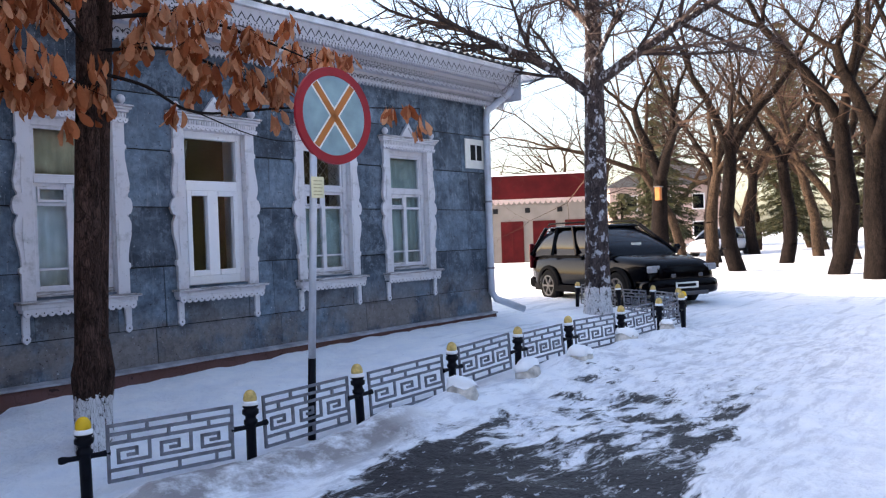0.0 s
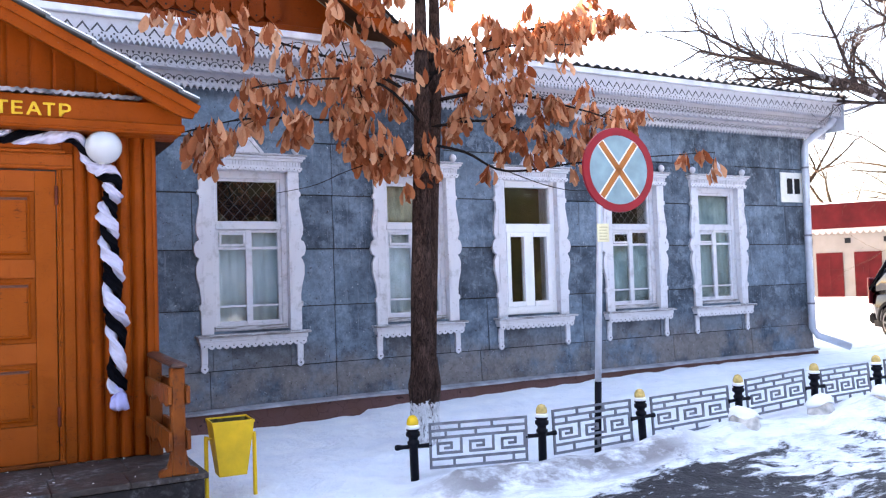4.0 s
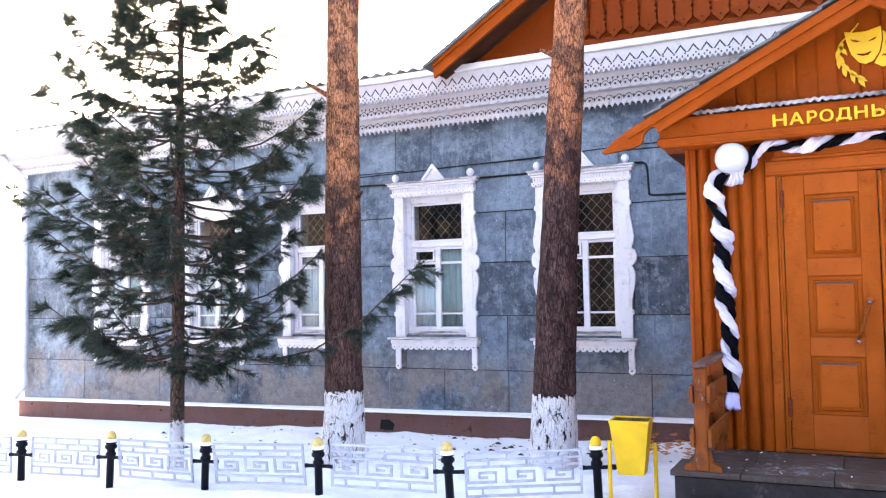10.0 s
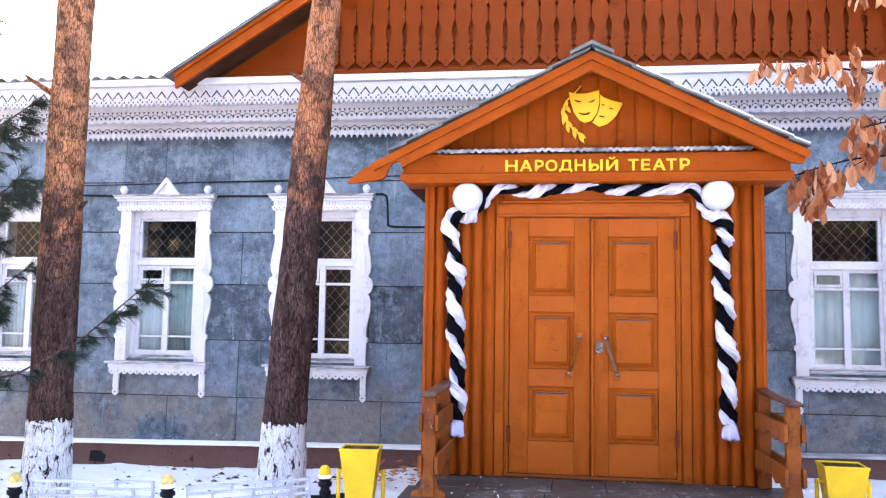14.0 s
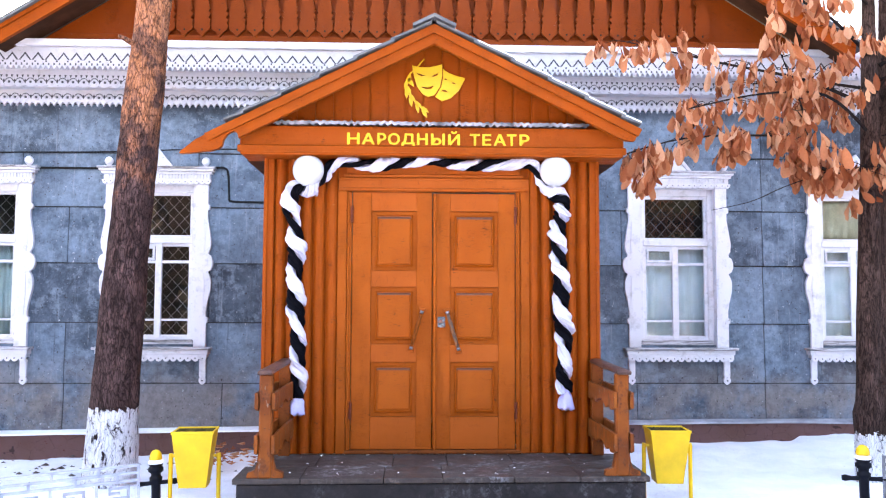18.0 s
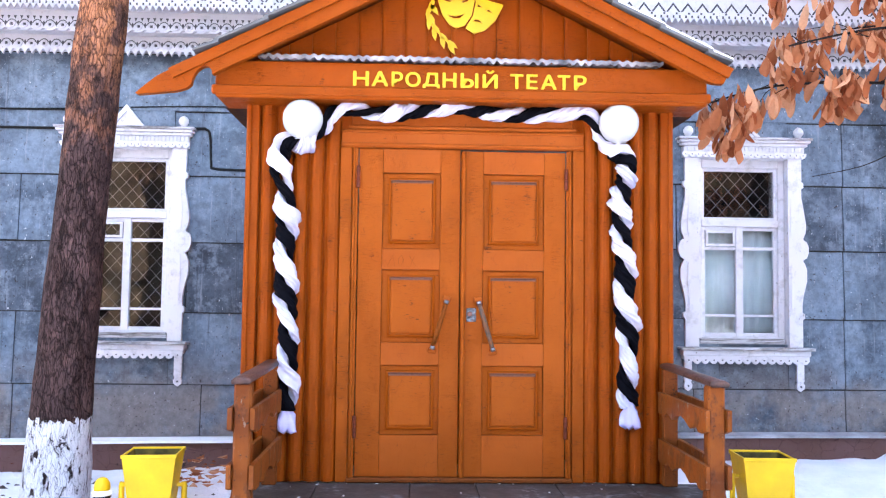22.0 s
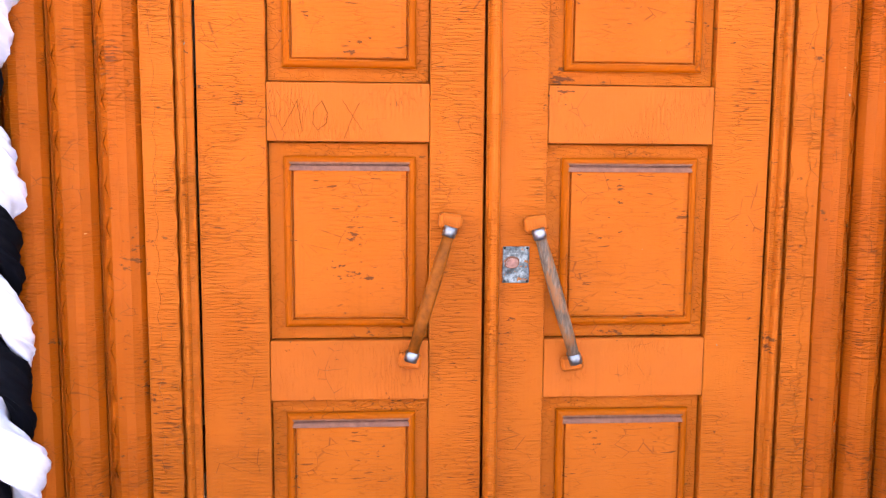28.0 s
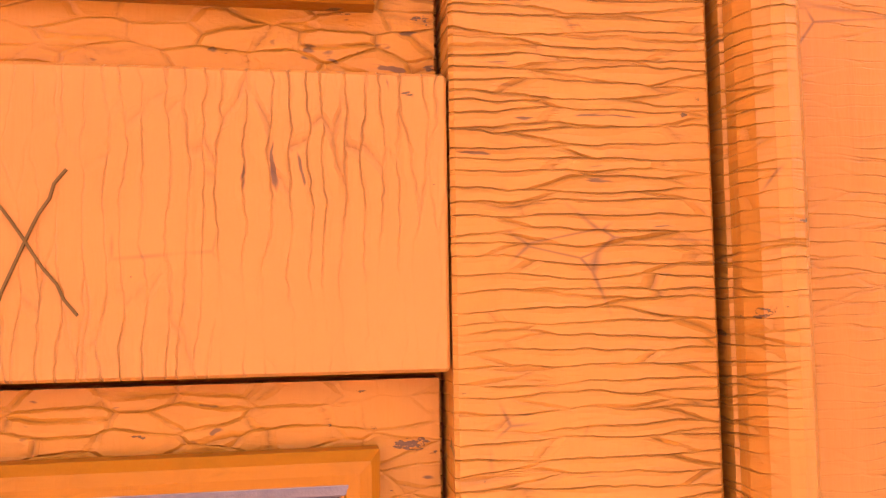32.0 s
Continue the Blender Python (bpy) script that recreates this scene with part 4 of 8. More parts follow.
def window(n, c, style):
    old = style != "plastic"
    paint = WHITE
    label = {"plastic": "white plastic window in an old carved white wooden casing", "plain": "old white wooden window with carved casing", "grille": "old white wooden window with carved casing and lattice grille"}[style]
    w = thing(f"window_{n}", (c, FRONT, 1.06), label, "window", "front windows", "structure")
    inv = Matrix.Translation((0, 0, -1.06))

    inner = ("window_frame", "weather_board", "sash", "vent_sash", "upper_sash", "pane", "grille", "reveal")

    def put(name, bm, material=paint, parent=None, label="", smooth=False):
        if name in inner:
            bmesh.ops.translate(bm, vec=(0, 0.05, 0), verts=bm.verts[:])
        ob = part(name, bm, material, parent or w, label, smooth)
        ob.matrix_parent_inverse = inv if parent is None else Matrix()
        return ob
    put("jamb", slabs((-0.44, -0.422, -0.017, 0.028, 1.10, 2.86), (0.422, 0.44, -0.017, 0.028, 1.10, 2.86), (-0.421, 0.421, -0.017, 0.028, 2.842, 2.86), (-0.421, 0.421, -0.017, 0.028, 1.085, 1.10)))
    for s in (-1, 1):
        bm = bmesh.new()
        prism(bm, [(s * 0.425, 1.075)] + casing_edge(s) + [(s * 0.425, 2.845)], -0.060, -0.018)
        put("casing_board", bm)
        bm = bmesh.new()
        prism(bm, [(s * 0.445, 1.42), (s * 0.520, 1.42), (s * 0.535, 1.70), (s * 0.525, 1.86), (s * 0.445, 1.86)], -0.068, -0.0605)
        prism(bm, [(s * 0.445, 2.10), (s * 0.525, 2.10), (s * 0.535, 2.22), (s * 0.52, 2.46), (s * 0.445, 2.46)], -0.068, -0.0605)
        put("raised_field", bm)
        bm = bmesh.new()
        block(bm, s * 0.53 - 0.036, s * 0.53 + 0.036, -0.058, -0.022, 0.76, 0.938, 0.006)
        prism(bm, [(s * 0.53 + x, z) for x, z in ((-0.036, 0.762), (-0.026, 0.748), (-0.040, 0.72), (-0.034, 0.69), (0, 0.665), (0.034, 0.69), (0.040, 0.72), (0.026, 0.748), (0.036, 0.762))], -0.055, -0.025)
        spin(bm, [(0.008, 0), (0.008, 0.004)], 8, m=Matrix.Translation((s * 0.53, -0.055, 0.712)) @ pose(0, 0, 0, 90))
        put("bracket", bm)
        bm = bmesh.new()
        spin(bm, [(0.022, 0), (0.022, 0.015), (0.034, 0.025), (0.047, 0.05), (0.045, 0.075), (0.028, 0.098), (0.008, 0.108)], 12, (s * 0.525, -0.07, 3.035))
        put("finial", bm, smooth=True)
    # cap: boards stepping outwards, dentils and a cut lower edge
    put("cap", slabs((-0.575, 0.575, -0.075, -0.018, 2.845, 2.955), (-0.60, 0.60, -0.10, -0.018, 2.956, 2.985), (-0.62, 0.62, -0.125, -0.018, 2.986, 3.010), bevel=0.005))
    put("cap_board", slabs((-0.635, 0.635, -0.142, -0.018, 3.011, 3.034), bevel=0.005), WORN_WHITE)
    bm = bmesh.new()
    for k in range(34):
        x = -0.56 + k * 1.12 / 33
        block(bm, x - 0.010, x + 0.010, -0.090, -0.0755, 2.905, 2.95)
    put("dentil_row", bm)
    bm = bmesh.new()
    strip(bm, toothed(-0.59, 0.59, 2.893, 2.868, 0.062, 0.026, False), -0.094, -0.076)
    put("cap_lace", bm)
    bm = bmesh.new()
    prism(bm, [(-0.17, 3.036), (-0.125, 3.036), (0, 3.185), (0.125, 3.036), (0.17, 3.036), (0.0, 3.245)], -0.075, -0.03)
    put("pediment_frame", bm)
    bm = bmesh.new()
    prism(bm, [(-0.124, 3.036), (0.124, 3.036), (0, 3.183)], -0.05, -0.034)
    put("pediment_field", bm)
    # sill and its lace
    put("sill_board", slabs((-0.625, 0.625, -0.170, -0.018, 1.045, 1.073), bevel=0.006), WORN_WHITE)
    put("window_sill", slabs((-0.60, 0.60, -0.125, -0.018, 0.995, 1.044), (-0.585, 0.585, -0.10, -0.018, 0.962, 0.994), bevel=0.005))
    bm = bmesh.new()
    strip(bm, toothed(-0.585, 0.585, 0.994, 0.945, 0.075, 0.026, False), -0.122, -0.1005)
    for k in range(15):
        spin(bm, [(0.006, 0), (0.006, 0.003)], 6, m=Matrix.Translation((-0.546 + k * 0.078, -0.1225, 0.955)) @ pose(0, 0, 0, 90))
    put("apron_lace", bm)
    # dark discs laid on the boards paint the shade in the drilled holes
    bm = bmesh.new()
    for k in range(15):
        spin(bm, [(0.0075, 0), (0.0075, 0.001)], 6, m=Matrix.Translation((-0.546 + k * 0.078, -0.1256, 0.955)) @ pose(0, 0, 0, 90))
    for k in range(19):
        spin(bm, [(0.006, 0), (0.006, 0.001)], 6, m=Matrix.Translation((-0.558 + k * 0.062, -0.0945, 2.872)) @ pose(0, 0, 0, 90))
    for sx in (-1, 1):
        spin(bm, [(0.010, 0), (0.010, 0.001)], 8, m=Matrix.Translation((sx * 0.53, -0.0595, 0.712)) @ pose(0, 0, 0, 90))
    tagged(put("drilled_holes", bm, CUT_SHADE), kind="stuff")
    # frame and panes, set back in the opening
    if old:
        put("window_frame", slabs((-0.44, -0.365, -0.015, 0.09, 1.10, 2.86), (0.365, 0.44, -0.015, 0.09, 1.10, 2.86), (-0.365, 0.365, -0.015, 0.09, 2.765, 2.86), (-0.365, 0.365, -0.015, 0.09, 1.10, 1.165), (-0.365, 0.365, -0.020, 0.075, 2.205, 2.270), bevel=0.005))
        put("weather_board", slabs((-0.40, 0.40, -0.06, -0.016, 1.10, 1.150), (-0.41, 0.41, -0.075, -0.061, 1.10, 1.118), bevel=0.006), WORN_WHITE)
        put("sash", slabs((-0.365, -0.330, 0.005, 0.05, 1.166, 2.204), (0.330, 0.365, 0.005, 0.05, 1.166, 2.204), (-0.034, 0.034, 0.0, 0.05, 1.166, 2.204), (-0.33, -0.035, 0.005, 0.05, 1.166, 1.20), (0.035, 0.33, 0.005, 0.05, 1.166, 1.20),
                          (-0.33, -0.035, 0.010, 0.045, 1.352, 1.374), (0.035, 0.33, 0.010, 0.045, 1.352, 1.374), (-0.33, -0.035, 0.005, 0.048, 1.985, 2.015), (0.035, 0.33, 0.010, 0.045, 1.985, 2.015), (-0.33, -0.035, 0.005, 0.048, 2.17, 2.204), (0.035, 0.33, 0.010, 0.045, 2.17, 2.204), bevel=0.003))
        put("vent_sash", slabs((-0.325, -0.30, -0.008, 0.004, 2.02, 2.168), (-0.065, -0.04, -0.008, 0.004, 2.02, 2.168), (-0.30, -0.065, -0.008, 0.004, 2.02, 2.044), (-0.30, -0.065, -0.008, 0.004, 2.145, 2.168), bevel=0.002))
        put("upper_sash", slabs((-0.365, -0.335, 0.005, 0.05, 2.271, 2.764), (0.335, 0.365, 0.005, 0.05, 2.271, 2.764), (-0.335, 0.335, 0.005, 0.05, 2.735, 2.764), (-0.335, 0.335, 0.005, 0.05, 2.271, 2.295), bevel=0.003))
        panes = [(-0.335, 0.335, 2.295, 2.735), (-0.33, -0.034, 2.015, 2.17), (0.034, 0.33, 2.015, 2.17), (-0.33, -0.034, 1.374, 1.985), (0.034, 0.33, 1.374, 1.985), (-0.33, -0.034, 1.20, 1.352), (0.034, 0.33, 1.20, 1.352)]
    else:
        put("window_frame", slabs((-0.44, -0.355, -0.02, 0.06, 1.10, 2.86), (0.355, 0.44, -0.02, 0.06, 1.10, 2.86), (-0.355, 0.355, -0.02, 0.06, 2.765, 2.86), (-0.355, 0.355, -0.02, 0.06, 1.10, 1.20), (-0.355, 0.355, -0.02, 0.055, 2.17, 2.285), (-0.075, 0.075, -0.02, 0.055, 1.20, 2.17), bevel=0.006), FRESH_WHITE)
        put("sash", slabs((-0.354, -0.29, -0.026, 0.045, 1.201, 2.169), (0.29, 0.354, -0.026, 0.045, 1.201, 2.169), (-0.29, -0.076, -0.026, 0.045, 1.201, 1.265), (0.076, 0.29, -0.026, 0.045, 1.201, 1.265), (-0.29, -0.076, -0.026, 0.045, 2.115, 2.169), (0.076, 0.29, -0.026, 0.045, 2.115, 2.169), bevel=0.004), FRESH_WHITE)
        panes = [(-0.355, 0.355, 2.285, 2.765), (-0.29, -0.076, 1.265, 2.115), (0.076, 0.29, 1.265, 2.115)]
    for x0, x1, z0, z1 in panes:
        ob = put("pane", slabs((x0, x1, 0.025, 0.029, z0, z1)), GLASS)
        ob.visible_shadow = False
    if style == "grille":
        bm = bmesh.new()
        for s in (-1, 1):
            for k in range(-9, 22):
                z = 1.0 + k * 0.135
                a, b = (-0.37, z), (0.37, z + s * 0.74 * 1.1)
                if s < 0:
                    a, b = (-0.37, z + 0.81), (0.37, z)
                lo, hi = 1.17, 2.76
                pts = []
                for t in (i / 24 for i in range(25)):
                    x, zz = a[0] + (b[0] - a[0]) * t, a[1] + (b[1] - a[1]) * t
                    if lo <= zz <= hi:
                        pts.append((x, 0.11 + 0.008 * s, zz))
                if len(pts) > 2:
                    tube(bm, [pts[0], pts[-1]], 0.0038, 5)
        put("grille", bm, LATTICE, label="diagonal lattice of pale iron rods")
    put("reveal", slabs((-0.44, -0.425, 0.091, 0.32, 1.10, 2.86), (0.425, 0.44, 0.091, 0.32, 1.10, 2.86), (-0.425, 0.425, 0.091, 0.32, 1.10, 1.13), (-0.425, 0.425, 0.091, 0.32, 2.83, 2.86)), WHITE)
    return w


def curtain(c, x0, x1, z0, z1, material, label, deep=0.13):
    bm = bmesh.new()
    n, rows = 40, []
    for k in range(n + 1):
        x = x0 + (x1 - x0) * k / n
        y = FRONT + deep + 0.008 * math.sin(k * 1.25) + 0.004 * math.sin(k * 0.61)
        rows.append([bm.verts.new((c + x, y, z0)), bm.verts.new((c + x, y, z1)), bm.verts.new((c + x, y + 0.004, z1)), bm.verts.new((c + x, y + 0.004, z0))])
    for a, b in zip(rows, rows[1:]):
        for j in range(4):
            bm.faces.new((a[j], b[j], b[(j + 1) % 4], a[(j + 1) % 4]))
    bm.faces.new(rows[0])
    bm.faces.new(rows[-1][::-1])
    tagged(part("curtain", bm, material, smooth=True), label, "curtain")


first = window(1, WINDOWS[0], "grille")
for n in (1, 2, 3, 4, 5, 6, 8):
    other = copy_thing(first, Matrix.Translation((WINDOWS[n], FRONT, 1.06)))
    other.name = f"window_{n + 1}"
window(8, WINDOWS[7], "plastic")
window(10, WINDOWS[9], "plain")
for n in (0, 1, 2, 3):
    curtain(WINDOWS[n], 0.02, 0.40, 1.15, 2.2, TEAL_CURTAIN, "pale green curtain behind the window glass")
curtain(WINDOWS[3], -0.40, 0.0, 1.15, 1.95, CURTAIN, "white net curtain behind the window glass")
for n in (0, 1, 2):
    curtain(WINDOWS[n], -0.40, 0.0, 1.15, 2.2, CURTAIN, "white net curtain behind the window glass")
curtain(WINDOWS[5], -0.40, 0.40, 1.13, 2.2, CURTAIN, "white net curtain behind the window glass")
curtain(WINDOWS[6], -0.40, 0.40, 1.13, 2.2, CURTAIN, "white net curtain behind the window glass")
curtain(WINDOWS[6], -0.40, 0.40, 2.22, 2.8, BUFF_CURTAIN, "buff blind behind the upper pane")
curtain(WINDOWS[8], -0.40, 0.40, 1.13, 2.0, TEAL_CURTAIN, "pale green curtain behind the window glass")
curtain(WINDOWS[9], -0.40, 0.40, 1.13, 2.75, TEAL_CURTAIN, "pale green curtain behind the window glass")


# ---- the porch ----
PW = 1.355
FLOOR = 0.35


def world_part(owner):
    """Puts parts that are built in world coordinates under their owner."""
    inv = owner.matrix_basis.inverted()

    def put(name, bm, material, label="", smooth=False):
        ob = part(name, bm, material, owner, label, smooth)
        ob.matrix_parent_inverse = inv
        return ob
    return put


def board(bm, x0, x1, z0, z1, y, thick=0.02, crown=0.012):
    """An upright cladding board with rounded edges, seen from -y."""
    w = x1 - x0
    sect = [(x0, y + thick), (x0, y + 0.004), (x0 + 0.12 * w, y - 0.45 * crown), (x0 + 0.3 * w, y - 0.9 * crown), (x0 + 0.5 * w, y - crown), (x0 + 0.7 * w, y - 0.9 * crown), (x0 + 0.88 * w, y - 0.45 * crown), (x1, y + 0.004), (x1, y + thick)]
    prism(bm, sect, z0, z1, "xy")


porch = thing("wall_porch", (0, 1.2, FLOOR), "orange painted wooden entrance porch with board cladding", "porch", kind="structure")
put = world_part(porch)
put("front_wall", slabs((-PW, -0.70, 0.012, 0.12, FLOOR, 2.76), (0.72, PW, 0.012, 0.12, FLOOR, 2.76), (-0.70, 0.72, 0.012, 0.12, 2.50, 2.76)), PAINT_BOARD)
for s in (-1, 1):
    put("side_wall", slabs((s * PW - 0.06 if s > 0 else -PW, PW if s > 0 else -PW + 0.06, 0.121, FRONT - 0.02, 0.0, 2.76)), PAINT_BOARD)
    for k in range(14):
        bm = bmesh.new()
        y0 = 0.02 + k * 0.171
        e = s * PW
        w = 0.168
        sect = [(e, y0), (e + s * 0.006, y0 + 0.006), (e + s * 0.014, y0 + 0.3 * w), (e + s * 0.014, y0 + 0.7 * w), (e + s * 0.006, y0 + w - 0.006), (e, y0 + w)]
        prism(bm, sect, 0.06, 2.74, "xy")
        put("board", bm, PAINT_BOARD)
# boards and cover strips of the front
for s, inner in ((-1, -0.765), (1, 0.785)):
    outer = s * (PW - 0.075)
    n = 5
    w = (abs(outer) - abs(inner)) / n
    for k in range(n):
        a = inner + s * w * k
        b = a + s * w
        bm = bmesh.new()
        board(bm, min(a, b) + 0.004, max(a, b) - 0.004, FLOOR + 0.004, 2.74, -0.002, 0.013, 0.030)
        put("board", bm, PAINT_BOARD)
        # a wavy line cut along the edge of each board
        bm = bmesh.new()
        rows, seam = [], b - s * 0.016
        for q in range(29 * 6 + 1):
            z = FLOOR + 0.02 + 2.70 * q / (29 * 6)
            v = seam - s * 0.012 * abs(math.sin(math.pi * q / 6))
            rows.append([bm.verts.new(p) for p in ((seam, -0.0175, z), (v, -0.0235, z), (v - s * 0.0022, -0.0255, z), (v - s * 0.0022, -0.018, z))])
        for p, q in zip(rows, rows[1:]):
            for j in range(4):
                bm.faces.new((p[j], q[j], q[(j + 1) % 4], p[(j + 1) % 4]))
        put("carved_edge", bm, PAINT_BOARD)
    put("corner_post", slabs((outer + 0.003 if s > 0 else -PW - 0.012, PW + 0.012 if s > 0 else outer - 0.003, -0.028, 0.011, FLOOR, 2.75), bevel=0.006), PAINT_BOARD)
    put("corner_strip", slabs((s * (PW - 0.01) - 0.014, s * (PW - 0.01) + 0.014, -0.040, -0.0285, FLOOR, 2.74), bevel=0.005), PAINT_BOARD)

# the entablature over the door, its moulding and the pediment
put("beam", slabs((-1.53, 1.53, -0.20, 0.10, 2.765, 2.955), bevel=0.008), PAINT_BOARD)
put("beam_moulding", slabs((-1.545, 1.545, -0.235, -0.201, 2.735, 2.795), (-1.52, 1.52, -0.235, 0.10, 2.715, 2.764), bevel=0.010), PAINT_BOARD)
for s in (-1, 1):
    put("eave_board", slabs((s * 1.44 - 0.09, s * 1.44 + 0.09, 0.101, FRONT - 0.02, 2.72, 2.76)), SHADED_WOOD)
# wave-cut strips carved along beam and barge boards


def wavy_strip(bm, a, b, pitch, amp, y0, y1, lift=0.0):
    """A low strip with a scalloped upper edge between two points of the front plane."""
    a, b = Vector((a[0], 0, a[1])), Vector((b[0], 0, b[1]))
    run = (b - a).length
    d = (b - a) / run
    up = Vector((-d.z, 0, d.x))
    n = max(1, int(run / pitch))
    low, high = [], []
    for k in range(n * 6 + 1):
        p = a + d * (run * k / (n * 6))
        low.append(p + up * lift)
        high.append(p + up * (lift + 0.010 + amp * abs(math.sin(math.pi * k / 6))))
    rows = [[bm.verts.new((l.x, y0, l.z)), bm.verts.new((h.x, y0, h.z)), bm.verts.new((h.x, y1, h.z)), bm.verts.new((l.x, y1, l.z))] for l, h in zip(low, high)]
    for p, q in zip(rows, rows[1:]):
        for j in range(4):
            bm.faces.new((p[j], q[j], q[(j + 1) % 4], p[(j + 1) % 4]))
    bm.faces.new(rows[0])
    bm.faces.new(rows[-1][::-1])


bm = bmesh.new()
wavy_strip(bm, (-1.50, 2.80), (1.50, 2.80), 0.115, 0.022, -0.208, -0.2005)
wavy_strip(bm, (-1.50, 2.738), (1.50, 2.738), 0.115, 0.022, -0.243, -0.2355)
put("carved_scallops", bm, PAINT_BOARD)
bm = bmesh.new()
n, rows = 520, []
for k in range(n + 1):
    x = -1.26 + 2.50 * k / n
    h = 0.008 * math.sin(k * 0.56 + 0.8 * math.sin(k * 0.045)) * (0.8 + 0.4 * math.sin(k * 0.11)) + 0.006 * noise.noise((x * 4, 3, 1))
    rows.append([bm.verts.new((x, y, z + h * q)) for y, z, q in ((-0.246, 2.984, 0.7), (0.00, 2.997, 0.4), (0.00, 2.988, 0.4), (-0.252, 2.957, 1))])
for a, b in zip(rows, rows[1:]):
    for j in range(4):
        bm.faces.new((a[j], b[j], b[(j + 1) % 4], a[(j + 1) % 4]))
put("small_canopy", bm, plain("snowy_corrugated_strip", (0.21, 0.19, 0.20), 0.7, 0, 0.8, 9, 0.3), "narrow corrugated sheet dusted with snow")
SL = 0.503
bm = bmesh.new()
prism(bm, [(-1.45, 2.957), (1.45, 2.957), (0, 2.957 + 1.45 * SL)], 0.02, 0.05)
put("pediment_wall", bm, PAINT_BOARD)
for k in range(-9, 10):
    c = k * 0.148
    h = 2.957 + (1.42 - abs(c)) * SL - 0.04
    if h > 3.03:
        bm = bmesh.new()
        board(bm, c - 0.0715, c + 0.0715, 2.96, h + 0.10, 0.002, 0.017, 0.004)
        for v in bm.verts:
            v.co.z = min(v.co.z, 2.957 + (1.435 - abs(v.co.x)) * SL)
        put("pediment_board", bm, PAINT_BOARD)
APEX = 3.735
for s in (-1, 1):
    end = 1.80
    zf = APEX - end * SL

    def under(x, d):
        return APEX - abs(x) * SL - d
    if s < 0:
        # carved tail: a round notch, then a pointed finger
        arc = [(1.575 + 0.062 * math.cos(a), 0.150 - 0.075 * math.sin(a)) for a in (math.pi * (1 - k / 8) for k in range(9))]
        tail = [(-x, under(x, d)) for x, d in [(1.49, 0.150)] + arc + [(1.665, 0.160), (1.72, 0.150), (1.95, 0.060), (1.965, 0.045), (1.93, 0.030), (1.84, 0.0)]]
        trim_end = 1.74
    else:
        # the other tail is cut short
        tail = [(x, under(x, d)) for x, d in ((1.44, 0.150), (1.52, 0.140), (1.58, 0.112), (1.60, 0.06), (1.60, 0.0))]
        trim_end = 1.605
    bm = bmesh.new()
    prism(bm, [(0, APEX), (0, APEX - 0.15)] + tail, -0.345, -0.30)
    put("barge_board", bm, PAINT_BOARD)
    bm = bmesh.new()
    prism(bm, [(0, APEX + 0.004), (0, APEX - 0.066), (s * trim_end, under(trim_end, 0.066)), (s * (trim_end + 0.03), under(trim_end + 0.03, -0.004))], -0.368, -0.346)
    put("barge_trim", bm, PAINT_BOARD)
    bm = bmesh.new()
    wavy_strip(bm, (0, APEX - 0.145) if s > 0 else (-1.47, under(1.47, 0.145)), (1.42, under(1.42, 0.145)) if s > 0 else (0, APEX - 0.145), 0.115, 0.026, -0.348, -0.3455)
    put("barge_scallops", bm, PAINT_BOARD)
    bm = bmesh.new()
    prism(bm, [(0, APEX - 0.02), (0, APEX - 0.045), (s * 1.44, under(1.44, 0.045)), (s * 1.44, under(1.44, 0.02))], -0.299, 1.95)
    put("soffit", bm, PAINT_SHADED)
    # roof sheets, laid in short courses with snow along the edge
    for k in range(6):
        a, b = 0.02 + k * 0.29, 0.02 + (k + 1) * 0.29 + 0.03
        b = min(b, 1.62)
        lift = 0.018
        deep = 1.95 if k < 4 else -0.24
        if b - a < 0.06:
            continue
        bm = bmesh.new()
        prism(bm, [(s * a, APEX - a * SL + lift - 0.008), (s * b, APEX - b * SL + lift + 0.012), (s * b, APEX - b * SL + lift + 0.026), (s * a, APEX - a * SL + lift + 0.012)], -0.40, deep)
        put("roof_course", bm, ROOFING)
        if s > 0 and k > 0:
            bm = bmesh.new()
            prism(bm, [(s * a, APEX - a * SL + lift + 0.013), (s * b, APEX - b * SL + lift + 0.027), (s * b, APEX - b * SL + lift + 0.037), (s * a, APEX - a * SL + lift + 0.024)], -0.398, min(deep - 0.01, 1.9))
            put("snow_layer", bm, CLEAN_SNOW)
bm = bmesh.new()
prism(bm, [(-0.16, APEX - 0.035), (0, APEX + 0.04), (0.16, APEX - 0.035), (0.17, APEX - 0.015), (0, APEX + 0.068), (-0.17, APEX - 0.015)], -0.43, 1.95)
put("ridge_cap", bm, ROOFING)

# ---- the door ----
door = thing("door_1", (0, 0.02, FLOOR), "closed double-leaf orange wooden door with raised panels, crackled paint", "door", kind="structure")
put = world_part(door)
